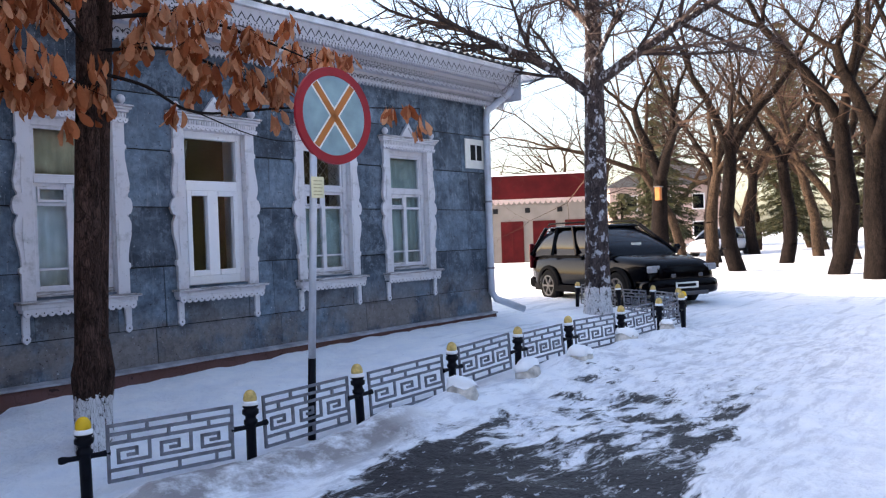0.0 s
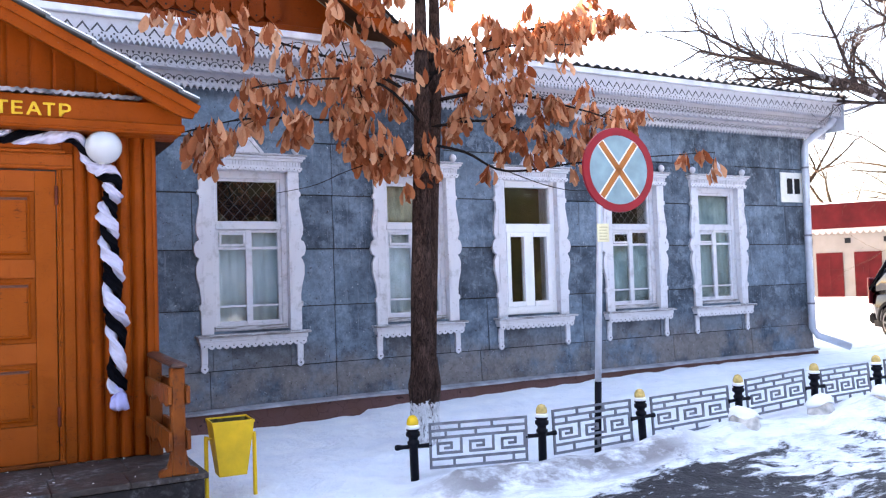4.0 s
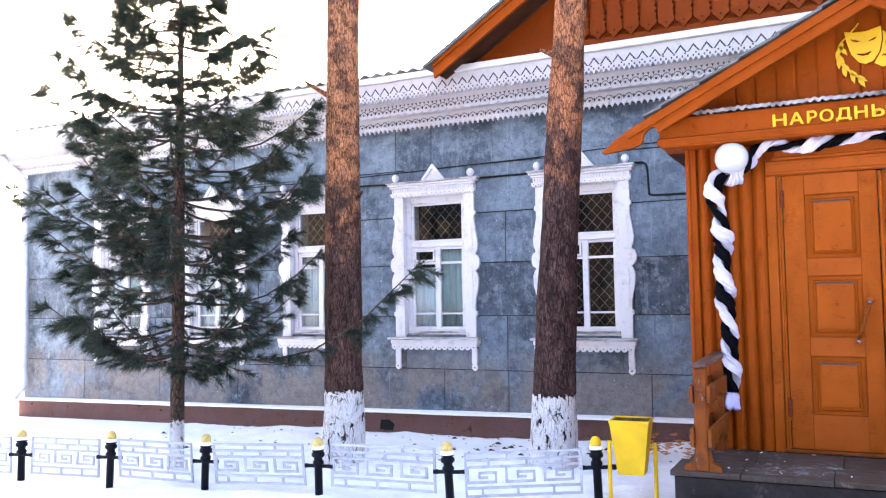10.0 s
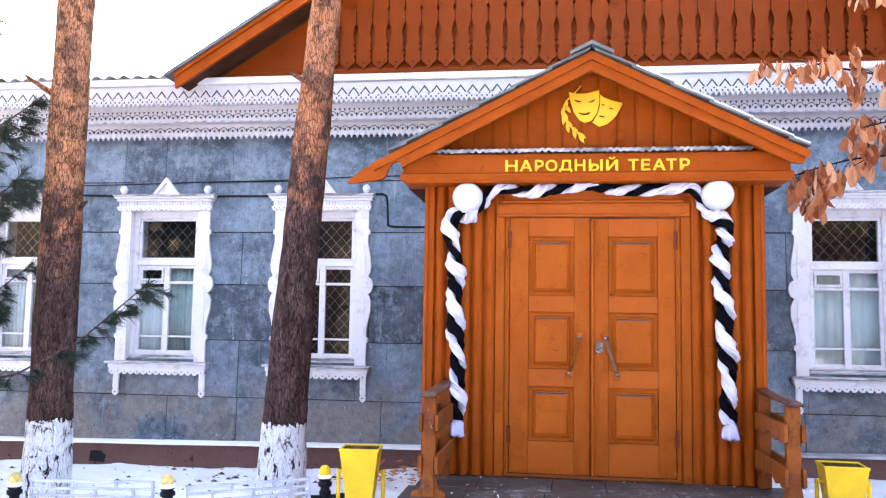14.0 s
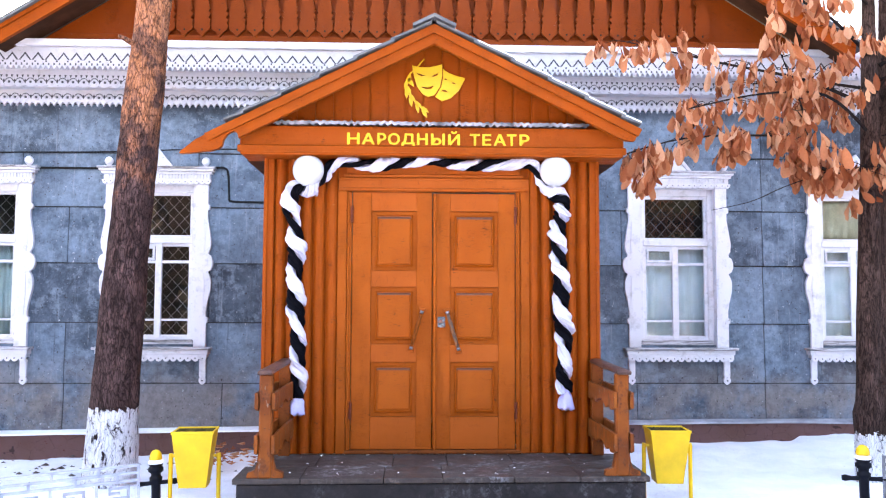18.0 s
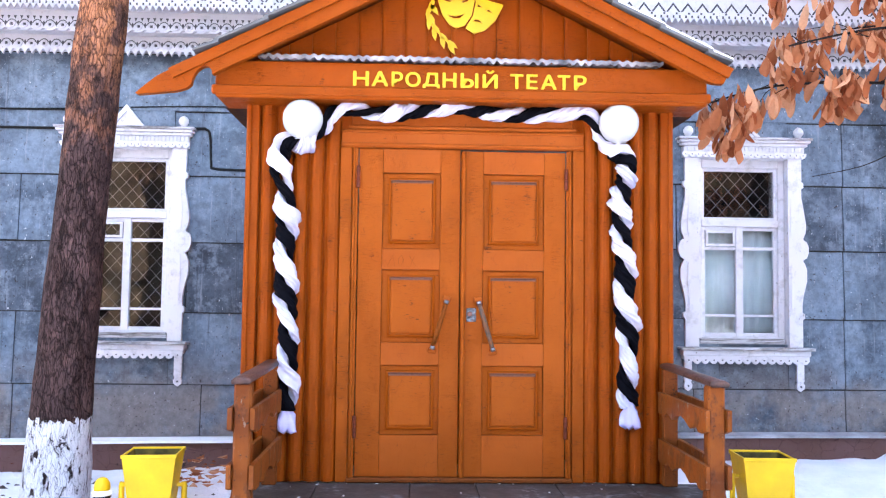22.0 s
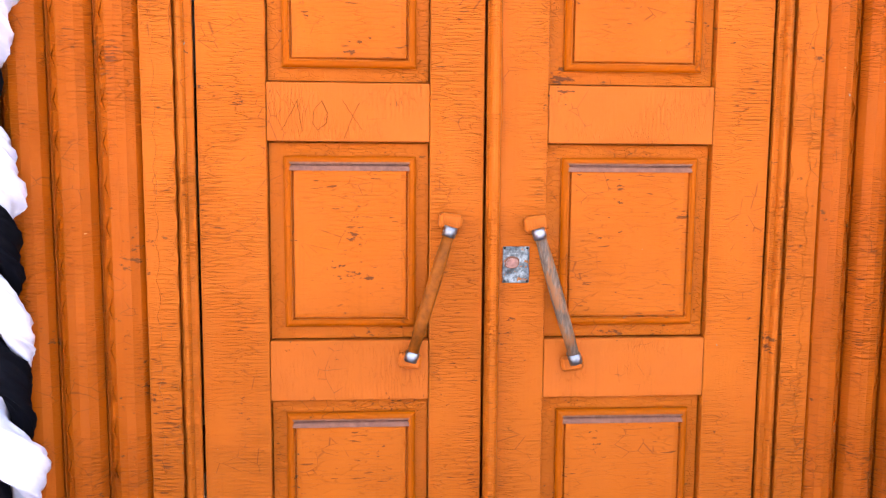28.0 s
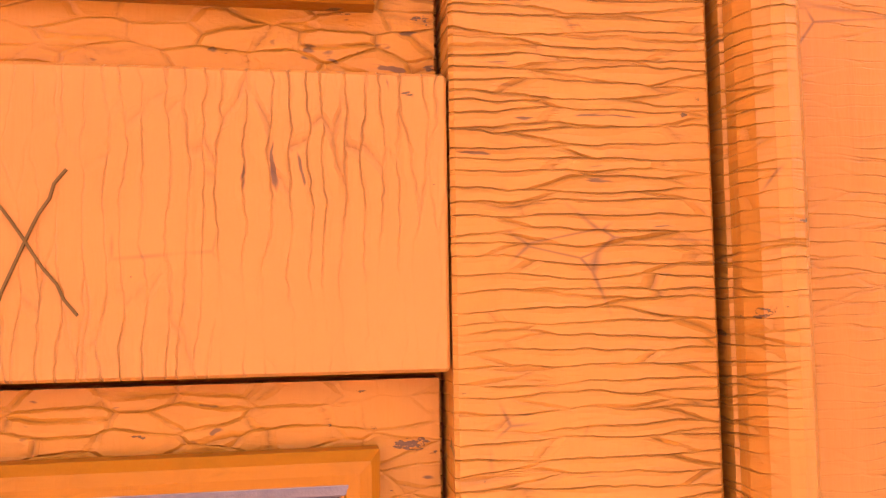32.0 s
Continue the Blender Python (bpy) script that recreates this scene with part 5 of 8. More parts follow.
# casing round the leaves: flat board, round moulding and scalloped strips
for s, inner in ((-1, -0.652), (1, 0.676)):
    e = inner + s * 0.115
    put("casing_board", slabs((min(inner + s * 0.0445, e), max(inner + s * 0.0445, e), -0.020, 0.011, FLOOR, 2.456), bevel=0.003), PAINT)
    put("casing_step", slabs((min(inner + s * 0.004, inner + s * 0.043), max(inner + s * 0.004, inner + s * 0.043), -0.008, 0.011, FLOOR, 2.456), bevel=0.003), PAINT)
    m1 = inner + s * 0.028
    bm = bmesh.new()
    board(bm, m1 - 0.012, m1 + 0.010, FLOOR, 2.455, -0.0085, 0.0, 0.013)
    put("round_moulding", bm, PAINT)
    bm = bmesh.new()
    for q in range(2):
        x = e - s * (0.018 + 0.042 * q)
        out, n = [], int(2.12 / 0.082)
        for k in range(n * 6 + 1):
            z = FLOOR + 0.01 + 2.10 * k / (n * 6)
            out.append((x + s * -0.001, x - s * (0.004 + 0.009 * abs(math.sin(math.pi * k / 6))), z))
        rows = [[bm.verts.new((u, -0.0202, z)), bm.verts.new((v, -0.0202, z)), bm.verts.new((v, -0.0218, z)), bm.verts.new((u, -0.0218, z))] for u, v, z in out]
        for a, b in zip(rows, rows[1:]):
            for j in range(4):
                bm.faces.new((a[j], b[j], b[(j + 1) % 4], a[(j + 1) % 4]))
    put("scalloped_strip", bm, PAINT)
put("casing_head", slabs((-0.765, 0.790, -0.022, 0.030, 2.458, 2.575), bevel=0.005), PAINT_ACROSS)
bm = bmesh.new()
for z, r in ((2.476, 0.013), (2.560, 0.010)):
    tube(bm, [(-0.76, -0.022, z), (0.785, -0.022, z)], r, 8)
put("head_moulding", bm, PAINT_ACROSS)
put("frieze_panel", slabs((-0.70, 0.72, -0.012, 0.011, 2.60, 2.70), (-0.72, 0.74, -0.030, 0.011, 2.576, 2.599), bevel=0.005), PAINT_ACROSS)
put("threshold", slabs((-0.70, 0.72, -0.035, 0.06, FLOOR, FLOOR + 0.028), bevel=0.006), PAINT_RAIL)

HINGE = plain("rusty_red_hinge", (0.12, 0.022, 0.010), 0.6, 0.1, 0.4, 60, 0.4, 0.2)
DUST = plain("grey_dust", (0.145, 0.060, 0.044), 0.9, 0, 0.22, 60, 0.15, 0.04)
LEAVES = {"left": (-0.650, -0.0025, -0.497, -0.127), "right": (0.004, 0.674, 0.146, 0.538)}
for side, (x0, x1, p0, p1) in LEAVES.items():
    back = 0.012
    top = 2.454 if side == "left" else 2.446
    base = FLOOR + 0.032
    leaf = part("leaf", slabs((x0, x1, 0.036, 0.055, base, top)), PAINT, door, "panelled orange door leaf with crackled paint")
    leaf.matrix_parent_inverse = door.matrix_basis.inverted()

    def sub(name, bm, material=PAINT, label="", smooth=False):
        return part(name, bm, material, leaf, label, smooth)
    sub("stile", slabs((x0, p0, 0.0, 0.0355, base, top), bevel=0.002))
    sub("stile", slabs((p1, x1, 0.0, 0.0355, base, top), bevel=0.002))
    for z0, z1 in ((base, 0.640), (1.077, 1.219), (1.681, 1.813), (2.300, top)):
        sub("rail", slabs((p0 + 0.0012, p1 - 0.0012, 0.001, 0.0355, z0, z1), bevel=0.0015), PAINT_ACROSS)
    for z0, z1 in ((0.641, 1.076), (1.220, 1.680), (1.814, 2.299)):
        # sunk field, then the moulded and raised middle
        sub("sunk_field", slabs((p0 + 0.0035, p1 - 0.0035, 0.020, 0.0355, z0 + 0.003, z1 - 0.003)), PAINT_SUNK)
        a, b, c, d = p0 + 0.040, p1 - 0.036, z0 + 0.036, z1 - 0.036
        bm = bmesh.new()
        rings_ = []
        for off, y in ((0.0, 0.0198), (0.001, 0.008), (0.004, 0.004), (0.009, 0.0025), (0.013, 0.004), (0.0145, 0.012), (0.0165, 0.012), (0.019, 0.005), (0.030, 0.002)):
            rings_.append([bm.verts.new(v) for v in ((a + off, y, c + off), (b - off, y, c + off), (b - off, y, d - off), (a + off, y, d - off))])
        for lo, hi in zip(rings_, rings_[1:]):
            for j in range(4):
                bm.faces.new((lo[j], lo[(j + 1) % 4], hi[(j + 1) % 4], hi[j]))
        bm.faces.new(rings_[-1])
        sub("raised_panel", bm, PAINT_PANEL)
        # the bead that frames the panel, its shading painted in as deeper orange
        bm = bmesh.new()
        bead = []
        for off, y in ((-0.004, 0.0196), (-0.004, 0.0085), (0.000, 0.0030), (0.005, 0.0008), (0.0105, 0.0012), (0.0125, 0.0048)):
            bead.append([bm.verts.new(v) for v in ((a + off, y, c + off), (b - off, y, c + off), (b - off, y, d - off), (a + off, y, d - off))])
        for lo, hi in zip(bead, bead[1:]):
            for j in range(4):
                bm.faces.new((lo[j], lo[(j + 1) % 4], hi[(j + 1) % 4], hi[j]))
        sub("panel_bead", bm, PAINT_MOULD)
        # dust lies on the upper moulding
        bm = bmesh.new()
        prism(bm, [(0.0012, d - 0.0290), (0.0035, d - 0.0195), (0.0105, d - 0.0165), (0.0105, d - 0.0150), (0.0025, d - 0.0130), (0.0012, d - 0.0090), (0.0008, d - 0.0095), (0.0020, d - 0.0135), (0.0080, d - 0.0155), (0.0028, d - 0.0195), (0.0006, d - 0.0290)], a + 0.010, b - 0.010, "yz")
        sub("dust_line", bm, DUST)
    hx = x0 - 0.004 if side == "left" else x1 + 0.004
    for z in (0.62, 2.20):
        bm = bmesh.new()
        spin(bm, [(0.008, 0), (0.012, 0.004), (0.012, 0.066), (0.007, 0.07), (0.012, 0.074), (0.012, 0.136), (0.008, 0.14)], 10, (hx, -0.010, z))
        sub("hinge", bm, HINGE, "rusty red hinge")
bm = bmesh.new()
board(bm, 0.005, 0.036, FLOOR + 0.034, 2.442, -0.013, 0.0125, 0.014)
put("cover_strip", bm, PAINT, "overlapping strip of the right leaf")
# lock plate with its cylinder


def galled_zinc():
    n = Nodes("galled_zinc_plate", 0.38, 0.75)
    worn_ = n.noise(55, 5, 0.65)
    tint = n.ramp(worn_, (0.36, (0.03, 0.034, 0.04)), (0.5, (0.085, 0.10, 0.115)), (0.64, (0.22, 0.25, 0.28)))
    flake = n.ramp(n.noise(70, 3), (0.62, 0.0), (0.64, 0.9))
    tint = n.mix(flake, tint, (0.25, 0.07, 0.012))
    return n.done(tint, n.bump(worn_, 0.9, 0.006, n.bump(n.noise(150, 3), 0.5, 0.002)), n.ramp(worn_, (0.3, 0.55), (0.7, 0.25)))


bm = bmesh.new()
block(bm, 0.044, 0.107, -0.0035, -0.0005, 1.355, 1.441, 0.0015)
plate = put("lock_plate", bm, galled_zinc(), "worn zinc lock plate with flakes of orange paint")
hole = [(0.066 + 0.0175 * math.cos(a) * (1.0 + 0.08 * math.sin(2 * a)), 1.403 + (0.0155 if math.sin(a) > 0 else 0.0135) * math.copysign(abs(math.sin(a)) ** 0.7, math.sin(a))) for a in (2 * math.pi * k / 18 for k in range(18))]
bm = bmesh.new()
prism(bm, hole, -0.0052, -0.0036)
part("keyhole_rim", bm, plain("dark_brass_rim", (0.10, 0.035, 0.02), 0.5, 0.4), plate)
bm = bmesh.new()
prism(bm, [(0.066 + (u - 0.066) * 0.82, 1.4015 + (v - 1.403) * 0.78) for u, v in hole], -0.0066, -0.0053)
part("keyhole", bm, plain("pink_brass_cylinder", (0.22, 0.10, 0.085), 0.3, 0.6, 0.4, 90, 0.4), plate, "worn pinkish brass cylinder")
for x, z in ((0.049, 1.437), (0.102, 1.437), (0.049, 1.359), (0.102, 1.359)):
    bm = bmesh.new()
    spin(bm, [(0.003, 0), (0.002, 0.0015)], 8, m=Matrix.Translation((x, -0.0037, z)) @ pose(0, 0, 0, 90))
    part("screw", bm, INK, plate)

# pull handles: slanted wooden grips between iron feet
for (tx, tz), (bx, bz), wood in (((-0.080, 1.492), (-0.172, 1.183), HANDLE_WOOD), ((0.118, 1.487), (0.214, 1.174), BARE_WOOD)):
    t, b = Vector((tx, -0.045, tz)), Vector((bx, -0.045, bz))
    d = (b - t).normalized()
    turn = math.degrees(math.atan2(d.x, -d.z))
    bm = bmesh.new()
    tube(bm, [t + d * 0.022, t + d * 0.10, t + d * 0.17, b - d * 0.10, b - d * 0.016], [0.0125, 0.0150, 0.0155, 0.0150, 0.0125], 14)
    grip = put("handle", bm, wood, "slanted wooden pull handle", True)
    for p, up in ((t, 1), (b, -1)):
        ferrule = bmesh.new()
        q = p + d * (0.012 if up > 0 else -0.010)
        tube(ferrule, [q - d * 0.010, q, q + d * 0.013], [0.0155, 0.0158, 0.0150], 14)
        tube(ferrule, [q, q + Vector((0, 0.046, 0))], 0.010, 10)
        ob = part("ferrule", ferrule, STEEL, grip, "", True)
        m = Matrix.Translation((p.x, -0.004, p.z + up * 0.010)) @ pose(0, 0, 0, 0, -turn * 0.5, 0)
        foot = bmesh.new()
        block(foot, -0.027, 0.027, -0.030 if up > 0 else -0.012, 0.004, -0.019, 0.017, 0.006, m)
        ob = part("foot_plate", foot, PAINT_ACROSS, grip)
# letters scratched into the middle rail of the left leaf
bm = bmesh.new()
for line in (((-0.463, 1.705), (-0.425, 1.775)), ((-0.428, 1.772), (-0.416, 1.703)), ((-0.372, 1.772), (-0.390, 1.752), (-0.392, 1.720), (-0.382, 1.706), (-0.362, 1.722), (-0.360, 1.745), (-0.372, 1.772)), ((-0.326, 1.775), (-0.304, 1.740), (-0.282, 1.708)), ((-0.288, 1.768), (-0.303, 1.738), (-0.322, 1.688))):
    pts = []
    for (ax, az), (bx, bz) in zip(line, line[1:]):
        for k in range(5):
            u = k / 5
            pts.append((ax + (bx - ax) * u + 0.0009 * math.sin(40 * az + 9 * k), 0.0006, az + (bz - az) * u))
    pts.append((line[-1][0], 0.0006, line[-1][1]))
    tube(bm, pts, 0.0008, 4)
put("scratched_letters", bm, plain("scratch_brown", (0.10, 0.028, 0.006), 0.9, 0, 0.2, 60, 0.1, 0.02), "letters scratched into the paint")

# ---- sign lettering and emblem on the porch ----
words = thing("sign_lettering", (0, -0.21, 2.80), "raised yellow Cyrillic letters on the porch beam", "sign")
spans = {0: (617, 640), 1: (643, 667), 2: (671, 687), 3: (690, 712), 4: (714, 739), 5: (742, 762), 6: (767, 793), 7: (798, 820), 9: (837, 856), 10: (860, 876), 11: (880, 903), 12: (904, 922), 13: (927, 945)}
for n, ch in enumerate("НАРОДНЫЙ ТЕАТР"):
    if ch == " ":
        continue
    cu = bpy.data.curves.new("letter", "FONT")
    cu.body, cu.size, cu.extrude = ch, 0.13, 0.004
    holder = bpy.data.objects.new("letter", cu)
    me = bpy.data.meshes.new_from_object(holder)
    bpy.data.objects.remove(holder)
    xs = [v.co.x for v in me.vertices]
    zs = [v.co.y for v in me.vertices]
    a, b = (-0.686 + (p - 617) * 0.00443 for p in spans[n])
    tall = 0.108 if ch == "Й" else (0.098 if ch == "Д" else 0.088)
    a, b = a + 0.05 * (b - a), b - 0.05 * (b - a)
    low = 2.808 - (0.012 if ch == "Д" else 0)
    for v in me.vertices:
        v.co.x = a + (v.co.x - min(xs)) / (max(xs) - min(xs)) * (b - a)
        v.co.y = low - 2.80 + (v.co.y - min(zs)) / (max(zs) - min(zs)) * tall
    me.transform(pose(0, 0, 0, 90))
    # the thin strokes are laid five times, slightly apart, for a bold face
    bm = bmesh.new()
    for k, (dx, dz) in enumerate(((0, 0), (0.0032, 0), (-0.0032, 0), (0, 0.0024), (0, -0.0024))):
        had = len(bm.verts)
        bm.from_mesh(me)
        bm.verts.ensure_lookup_table()
        bmesh.ops.translate(bm, vec=(dx, 0.0005 * k, dz), verts=bm.verts[had:])
    bpy.data.meshes.remove(me)
    part("letter", bm, GOLD, words)

emblem = thing("theatre_masks_emblem", Matrix.Translation((0.0, -0.02, 3.205)) @ Matrix.Scale(1.08, 4), "flat yellow emblem of two theatre masks with a laurel twig", "emblem")
smile = [(-0.161, 0.276), (-0.103, 0.262), (-0.027, 0.262), (0.068, 0.287), (0.07, 0.198), (0.053, 0.113), (0.011, 0.05), (-0.038, 0.033), (-0.08, 0.054), (-0.123, 0.113), (-0.148, 0.198)]
holes = [[(-0.125, 0.219), (-0.057, 0.198), (-0.087, 0.192), (-0.112, 0.202)], [(-0.017, 0.192), (0.041, 0.221), (0.028, 0.198), (0.002, 0.19)], [(-0.093, 0.113), (-0.04, 0.107), (0.009, 0.122), (-0.014, 0.096), (-0.051, 0.092), (-0.076, 0.101)]]
filled("laughing_mask", [smile] + holes, 0.010, GOLD, emblem, (0.0, 0.0, 0.0))
sad = [(0.074, 0.253), (0.1, 0.23), (0.163, 0.202), (0.244, 0.181), (0.227, 0.145), (0.195, 0.082), (0.132, 0.022), (0.068, 0.001), (0.017, 0.035), (0.06, 0.109), (0.077, 0.194)]
holes = [[(0.083, 0.168), (0.096, 0.181), (0.111, 0.164), (0.096, 0.166)], [(0.138, 0.143), (0.155, 0.151), (0.18, 0.13), (0.159, 0.135)], [(0.06, 0.075), (0.074, 0.09), (0.098, 0.086), (0.117, 0.067), (0.096, 0.073), (0.074, 0.077)]]
filled("weeping_mask", [sad] + holes, 0.010, GOLD, emblem, (0.0, -0.002, 0.0))
bm = bmesh.new()
stem = smooth_line([(-0.07, 0, 0.325), (-0.133, 0, 0.251), (-0.186, 0, 0.198), (-0.207, 0, 0.124), (-0.176, 0, 0.039), (-0.112, 0, -0.024), (-0.07, 0, -0.073)], 4)
tube(bm, stem, 0.006, 6)
twig = part("laurel_twig", bm, GOLD, emblem)
for i, a in ((7, 258), (9, 305), (10, 262), (12, 300), (13, 272), (15, 312), (16, 280), (18, 318), (19, 282), (21, 325), (22, 300)):
    p = stem[min(i, len(stem) - 1)]
    ca, sa = math.cos(radians(a)), math.sin(radians(a))
    pts = [(p.x + ca * u * 0.085 - sa * v * 0.075, p.z + sa * u * 0.085 + ca * v * 0.075) for u, v in ((0, 0), (0.25, 0.17), (0.6, 0.19), (1, 0), (0.6, -0.19), (0.25, -0.17))]
    bm = bmesh.new()
    prism(bm, pts, -0.005, 0.003)
    part("laurel_leaf", bm, GOLD, twig)

# ---- globe lamps ----
for x, z in ((-0.995, 2.605), (0.985, 2.615)):
    lamp = thing("globe_lamp", (x, -0.03, z), "round white opal glass wall lamp beside the door", "lamp", "porch lamps")
    bm = bmesh.new()
    spin(bm, [(0.05 if k in (0, 14) else 0.125 * math.sin(math.pi * k / 14) + 0.001, -0.125 * math.cos(math.pi * k / 14)) for k in range(15)], 28, (0, -0.115, 0))
    part("globe", bm, OPAL, lamp, "white opal glass globe", True)
    bm = bmesh.new()
    spin(bm, [(0.065, 0), (0.065, 0.02), (0.05, 0.045)], 20, m=Matrix.Translation((0, 0.022, 0)) @ pose(0, 0, 0, 90))
    part("mount", bm, plain("white_lamp_mount", (0.6, 0.6, 0.62), 0.4), lamp)


# ---- twisted cloth garland ----
def garland():
    line = [(-1.07, -0.065, 0.80), (-1.062, -0.07, 1.0), (-1.065, -0.075, 1.2), (-1.075, -0.075, 1.45), (-1.10, -0.075, 1.7), (-1.09, -0.075, 1.95), (-1.105, -0.08, 2.15), (-1.15, -0.085, 2.33), (-1.115, -0.09, 2.45),
            (-0.99, -0.10, 2.47), (-0.90, -0.11, 2.53), (-0.84, -0.11, 2.62), (-0.74, -0.11, 2.68), (-0.58, -0.10, 2.665), (-0.40, -0.10, 2.66), (-0.15, -0.10, 2.695), (0.03, -0.10, 2.70), (0.25, -0.10, 2.67), (0.48, -0.10, 2.665),
            (0.68, -0.10, 2.685), (0.80, -0.11, 2.68), (0.86, -0.10, 2.58), (0.92, -0.10, 2.48), (1.01, -0.09, 2.43), (1.06, -0.085, 2.37), (1.03, -0.08, 2.25), (1.01, -0.075, 2.05), (1.035, -0.075, 1.8), (1.04, -0.075, 1.6), (1.055, -0.075, 1.35), (1.06, -0.07, 1.15), (1.06, -0.07, 0.95), (1.075, -0.065, 0.84)]
    pts = smooth_line(line, 10)
    swag = thing("garland", (0, -0.08, 2.7), "black and white satin garland twisted round the doorway", "garland")
    inv = swag.matrix_basis.inverted()
    run, dist = [0.0], 0.0
    for a, b in zip(pts, pts[1:]):
        dist += (b - a).length
        run.append(dist)
    # where the black cloth comes to the front, turn by turn
    marks = [(-1.05, 0.84), (-1.08, 1.20), (-1.09, 1.52), (-1.11, 1.87), (-1.12, 2.17), (-1.05, 2.41), (-0.87, 2.55), (-0.60, 2.68), (-0.24, 2.65), (0.12, 2.67), (0.42, 2.70), (0.84, 2.55), (1.06, 2.38), (1.01, 2.21), (1.04, 1.95), (1.04, 1.64), (1.04, 1.30), (1.07, 0.94)]
    stops = [run[min(range(len(pts)), key=lambda n: (pts[n].x - x) ** 2 + (pts[n].z - z) ** 2)] for x, z in marks]

    def turns(s):
        k = max(0, min(len(stops) - 2, sum(1 for q in stops if q <= s) - 1))
        return math.pi * 1.5 + 2 * math.pi * (k + (s - stops[k]) / (stops[k + 1] - stops[k]))
    for name, phase, material, fat in (("white_strand", 0.0, WHITE_CLOTH, 0.055), ("black_strand", math.pi, BLACK_CLOTH, 0.040)):
        bm = bmesh.new()
        rows = []
        for n, p in enumerate(pts):
            ahead = (pts[min(n + 1, len(pts) - 1)] - pts[max(n - 1, 0)]).normalized()
            out = Vector((0, -1, 0))
            side = ahead.cross(out).normalized()
            out = side.cross(ahead).normalized()
            s = run[n]
            level = 1.0 if abs(p.x) > 0.95 else 0.72
            a = phase + turns(s)
            swell = level * (0.88 + 0.62 * noise.noise((s * 4.6, phase, 2)))
            mid = p + (side * math.cos(a) + out * math.sin(a) * 0.8) * 0.033 * level + side * 0.016 * noise.noise((s * 3.7, 4, 8))
            turned = a + 0.5 * math.pi
            ring = []
            for k in range(30):
                b = 2 * math.pi * k / 30
                fold = 1 + 0.17 * math.sin(3 * b + s * 14) + 0.10 * math.sin(6 * b - s * 23) + 0.07 * math.sin(9 * b + s * 31) + 0.26 * noise.noise((math.cos(b) * 1.5, math.sin(b) * 1.5, s * 9 + phase * 5))
                u, v = fat * 1.22 * swell * math.cos(b) * fold, fat * 0.70 * swell * math.sin(b) * fold
                e = math.cos(turned) * side + math.sin(turned) * out
                w = -math.sin(turned) * side + math.cos(turned) * out
                q = mid + e * u + w * v
                q.y = min(q.y, -0.018)
                ring.append(bm.verts.new(q))
            rows.append(ring)
        for lo, hi in zip(rows, rows[1:]):
            for k in range(30):
                j = (k + 1) % 30
                bm.faces.new((lo[k], lo[j], hi[j], hi[k]))
        bm.faces.new(rows[0])
        bm.faces.new(rows[-1][::-1])
        part(name, bm, material, swag, "", True).matrix_parent_inverse = inv
    for end in (pts[0], pts[-1]):
        bm = bmesh.new()
        rows = []
        for h, r in ((0.05, 0.030), (0.02, 0.038), (-0.01, 0.030), (-0.04, 0.050), (-0.08, 0.058), (-0.12, 0.062), (-0.135, 0.030)):
            ring = []
            for k in range(20):
                b = 2 * math.pi * k / 20
                f = 1 + 0.2 * math.sin(5 * b + h * 20) + 0.25 * noise.noise((3 * math.cos(b), 3 * math.sin(b), h * 14 + end.x))
                ring.append(bm.verts.new((end.x + r * f * math.cos(b), min(end.y - 0.005 + 0.7 * r * f * math.sin(b), -0.018), end.z + h + 0.012 * math.sin(4 * b))))
            rows.append(ring)
        for lo, hi in zip(rows, rows[1:]):
            for k in range(20):
                j = (k + 1) % 20
                bm.faces.new((lo[k], lo[j], hi[j], hi[k]))
        bm.faces.new(rows[0]), bm.faces.new(rows[-1][::-1])
        part("tassel", bm, TULLE, swag, "violet-white gathered tulle end", True).matrix_parent_inverse = inv


garland()

# ---- steps and railings ----
steps = thing("porch_steps", (0, -0.6, 0), "dark wet stone porch landing with a lower step", "steps", kind="structure")
put = world_part(steps)


def askew(bm):
    """The front of the landing runs slightly askew to the door."""
    for v in bm.verts:
        if v.co.y < -0.7:
            v.co.y += (v.co.x + 1.4) * 0.016
    return bm


put("landing", askew(slabs((-1.36, 1.49, -0.92, 0.0, -0.1, FLOOR - 0.045), bevel=0.008)), CONCRETE)
put("lower_step", askew(slabs((-1.30, 1.55, -1.28, -0.922, -0.1, 0.15), bevel=0.01)), CONCRETE)
xs = [-1.385, -0.92, -0.35, 0.06, 0.56, 1.02, 1.515]
for a, b in zip(xs, xs[1:]):
    put("slab", askew(slabs((a + 0.002, b - 0.002, -0.945, -0.50, FLOOR - 0.043, FLOOR - 0.004 - 0.002 * (int(a * 7) % 3)), bevel=0.004)), TREAD)
    put("slab", slabs((a + 0.002 + 0.05, b - 0.002 + (0.05 if b < 1.5 else 0), -0.496, -0.002, FLOOR - 0.043, FLOOR - 0.003 - 0.002 * (int(a * 5) % 2)), bevel=0.004), TREAD)
bm = bmesh.new()
for k in range(36):
    x, y = rng.uniform(-1.3, 1.42), rng.choice((rng.uniform(-0.82, -0.7), rng.uniform(-0.07, -0.03), rng.uniform(-0.8, -0.1)))
    r = rng.uniform(0.002, 0.008)
    bmesh.ops.create_icosphere(bm, subdivisions=1, radius=1, matrix=Matrix.Translation((x, y, FLOOR - 0.004)) @ Matrix.Rotation(rng.uniform(0, 3), 4, "Z") @ Matrix.Diagonal((r * rng.uniform(1, 2.4), r, 0.005, 1)))
tagged(put("snow_crumbs", bm, CLEAN_SNOW), kind="stuff")

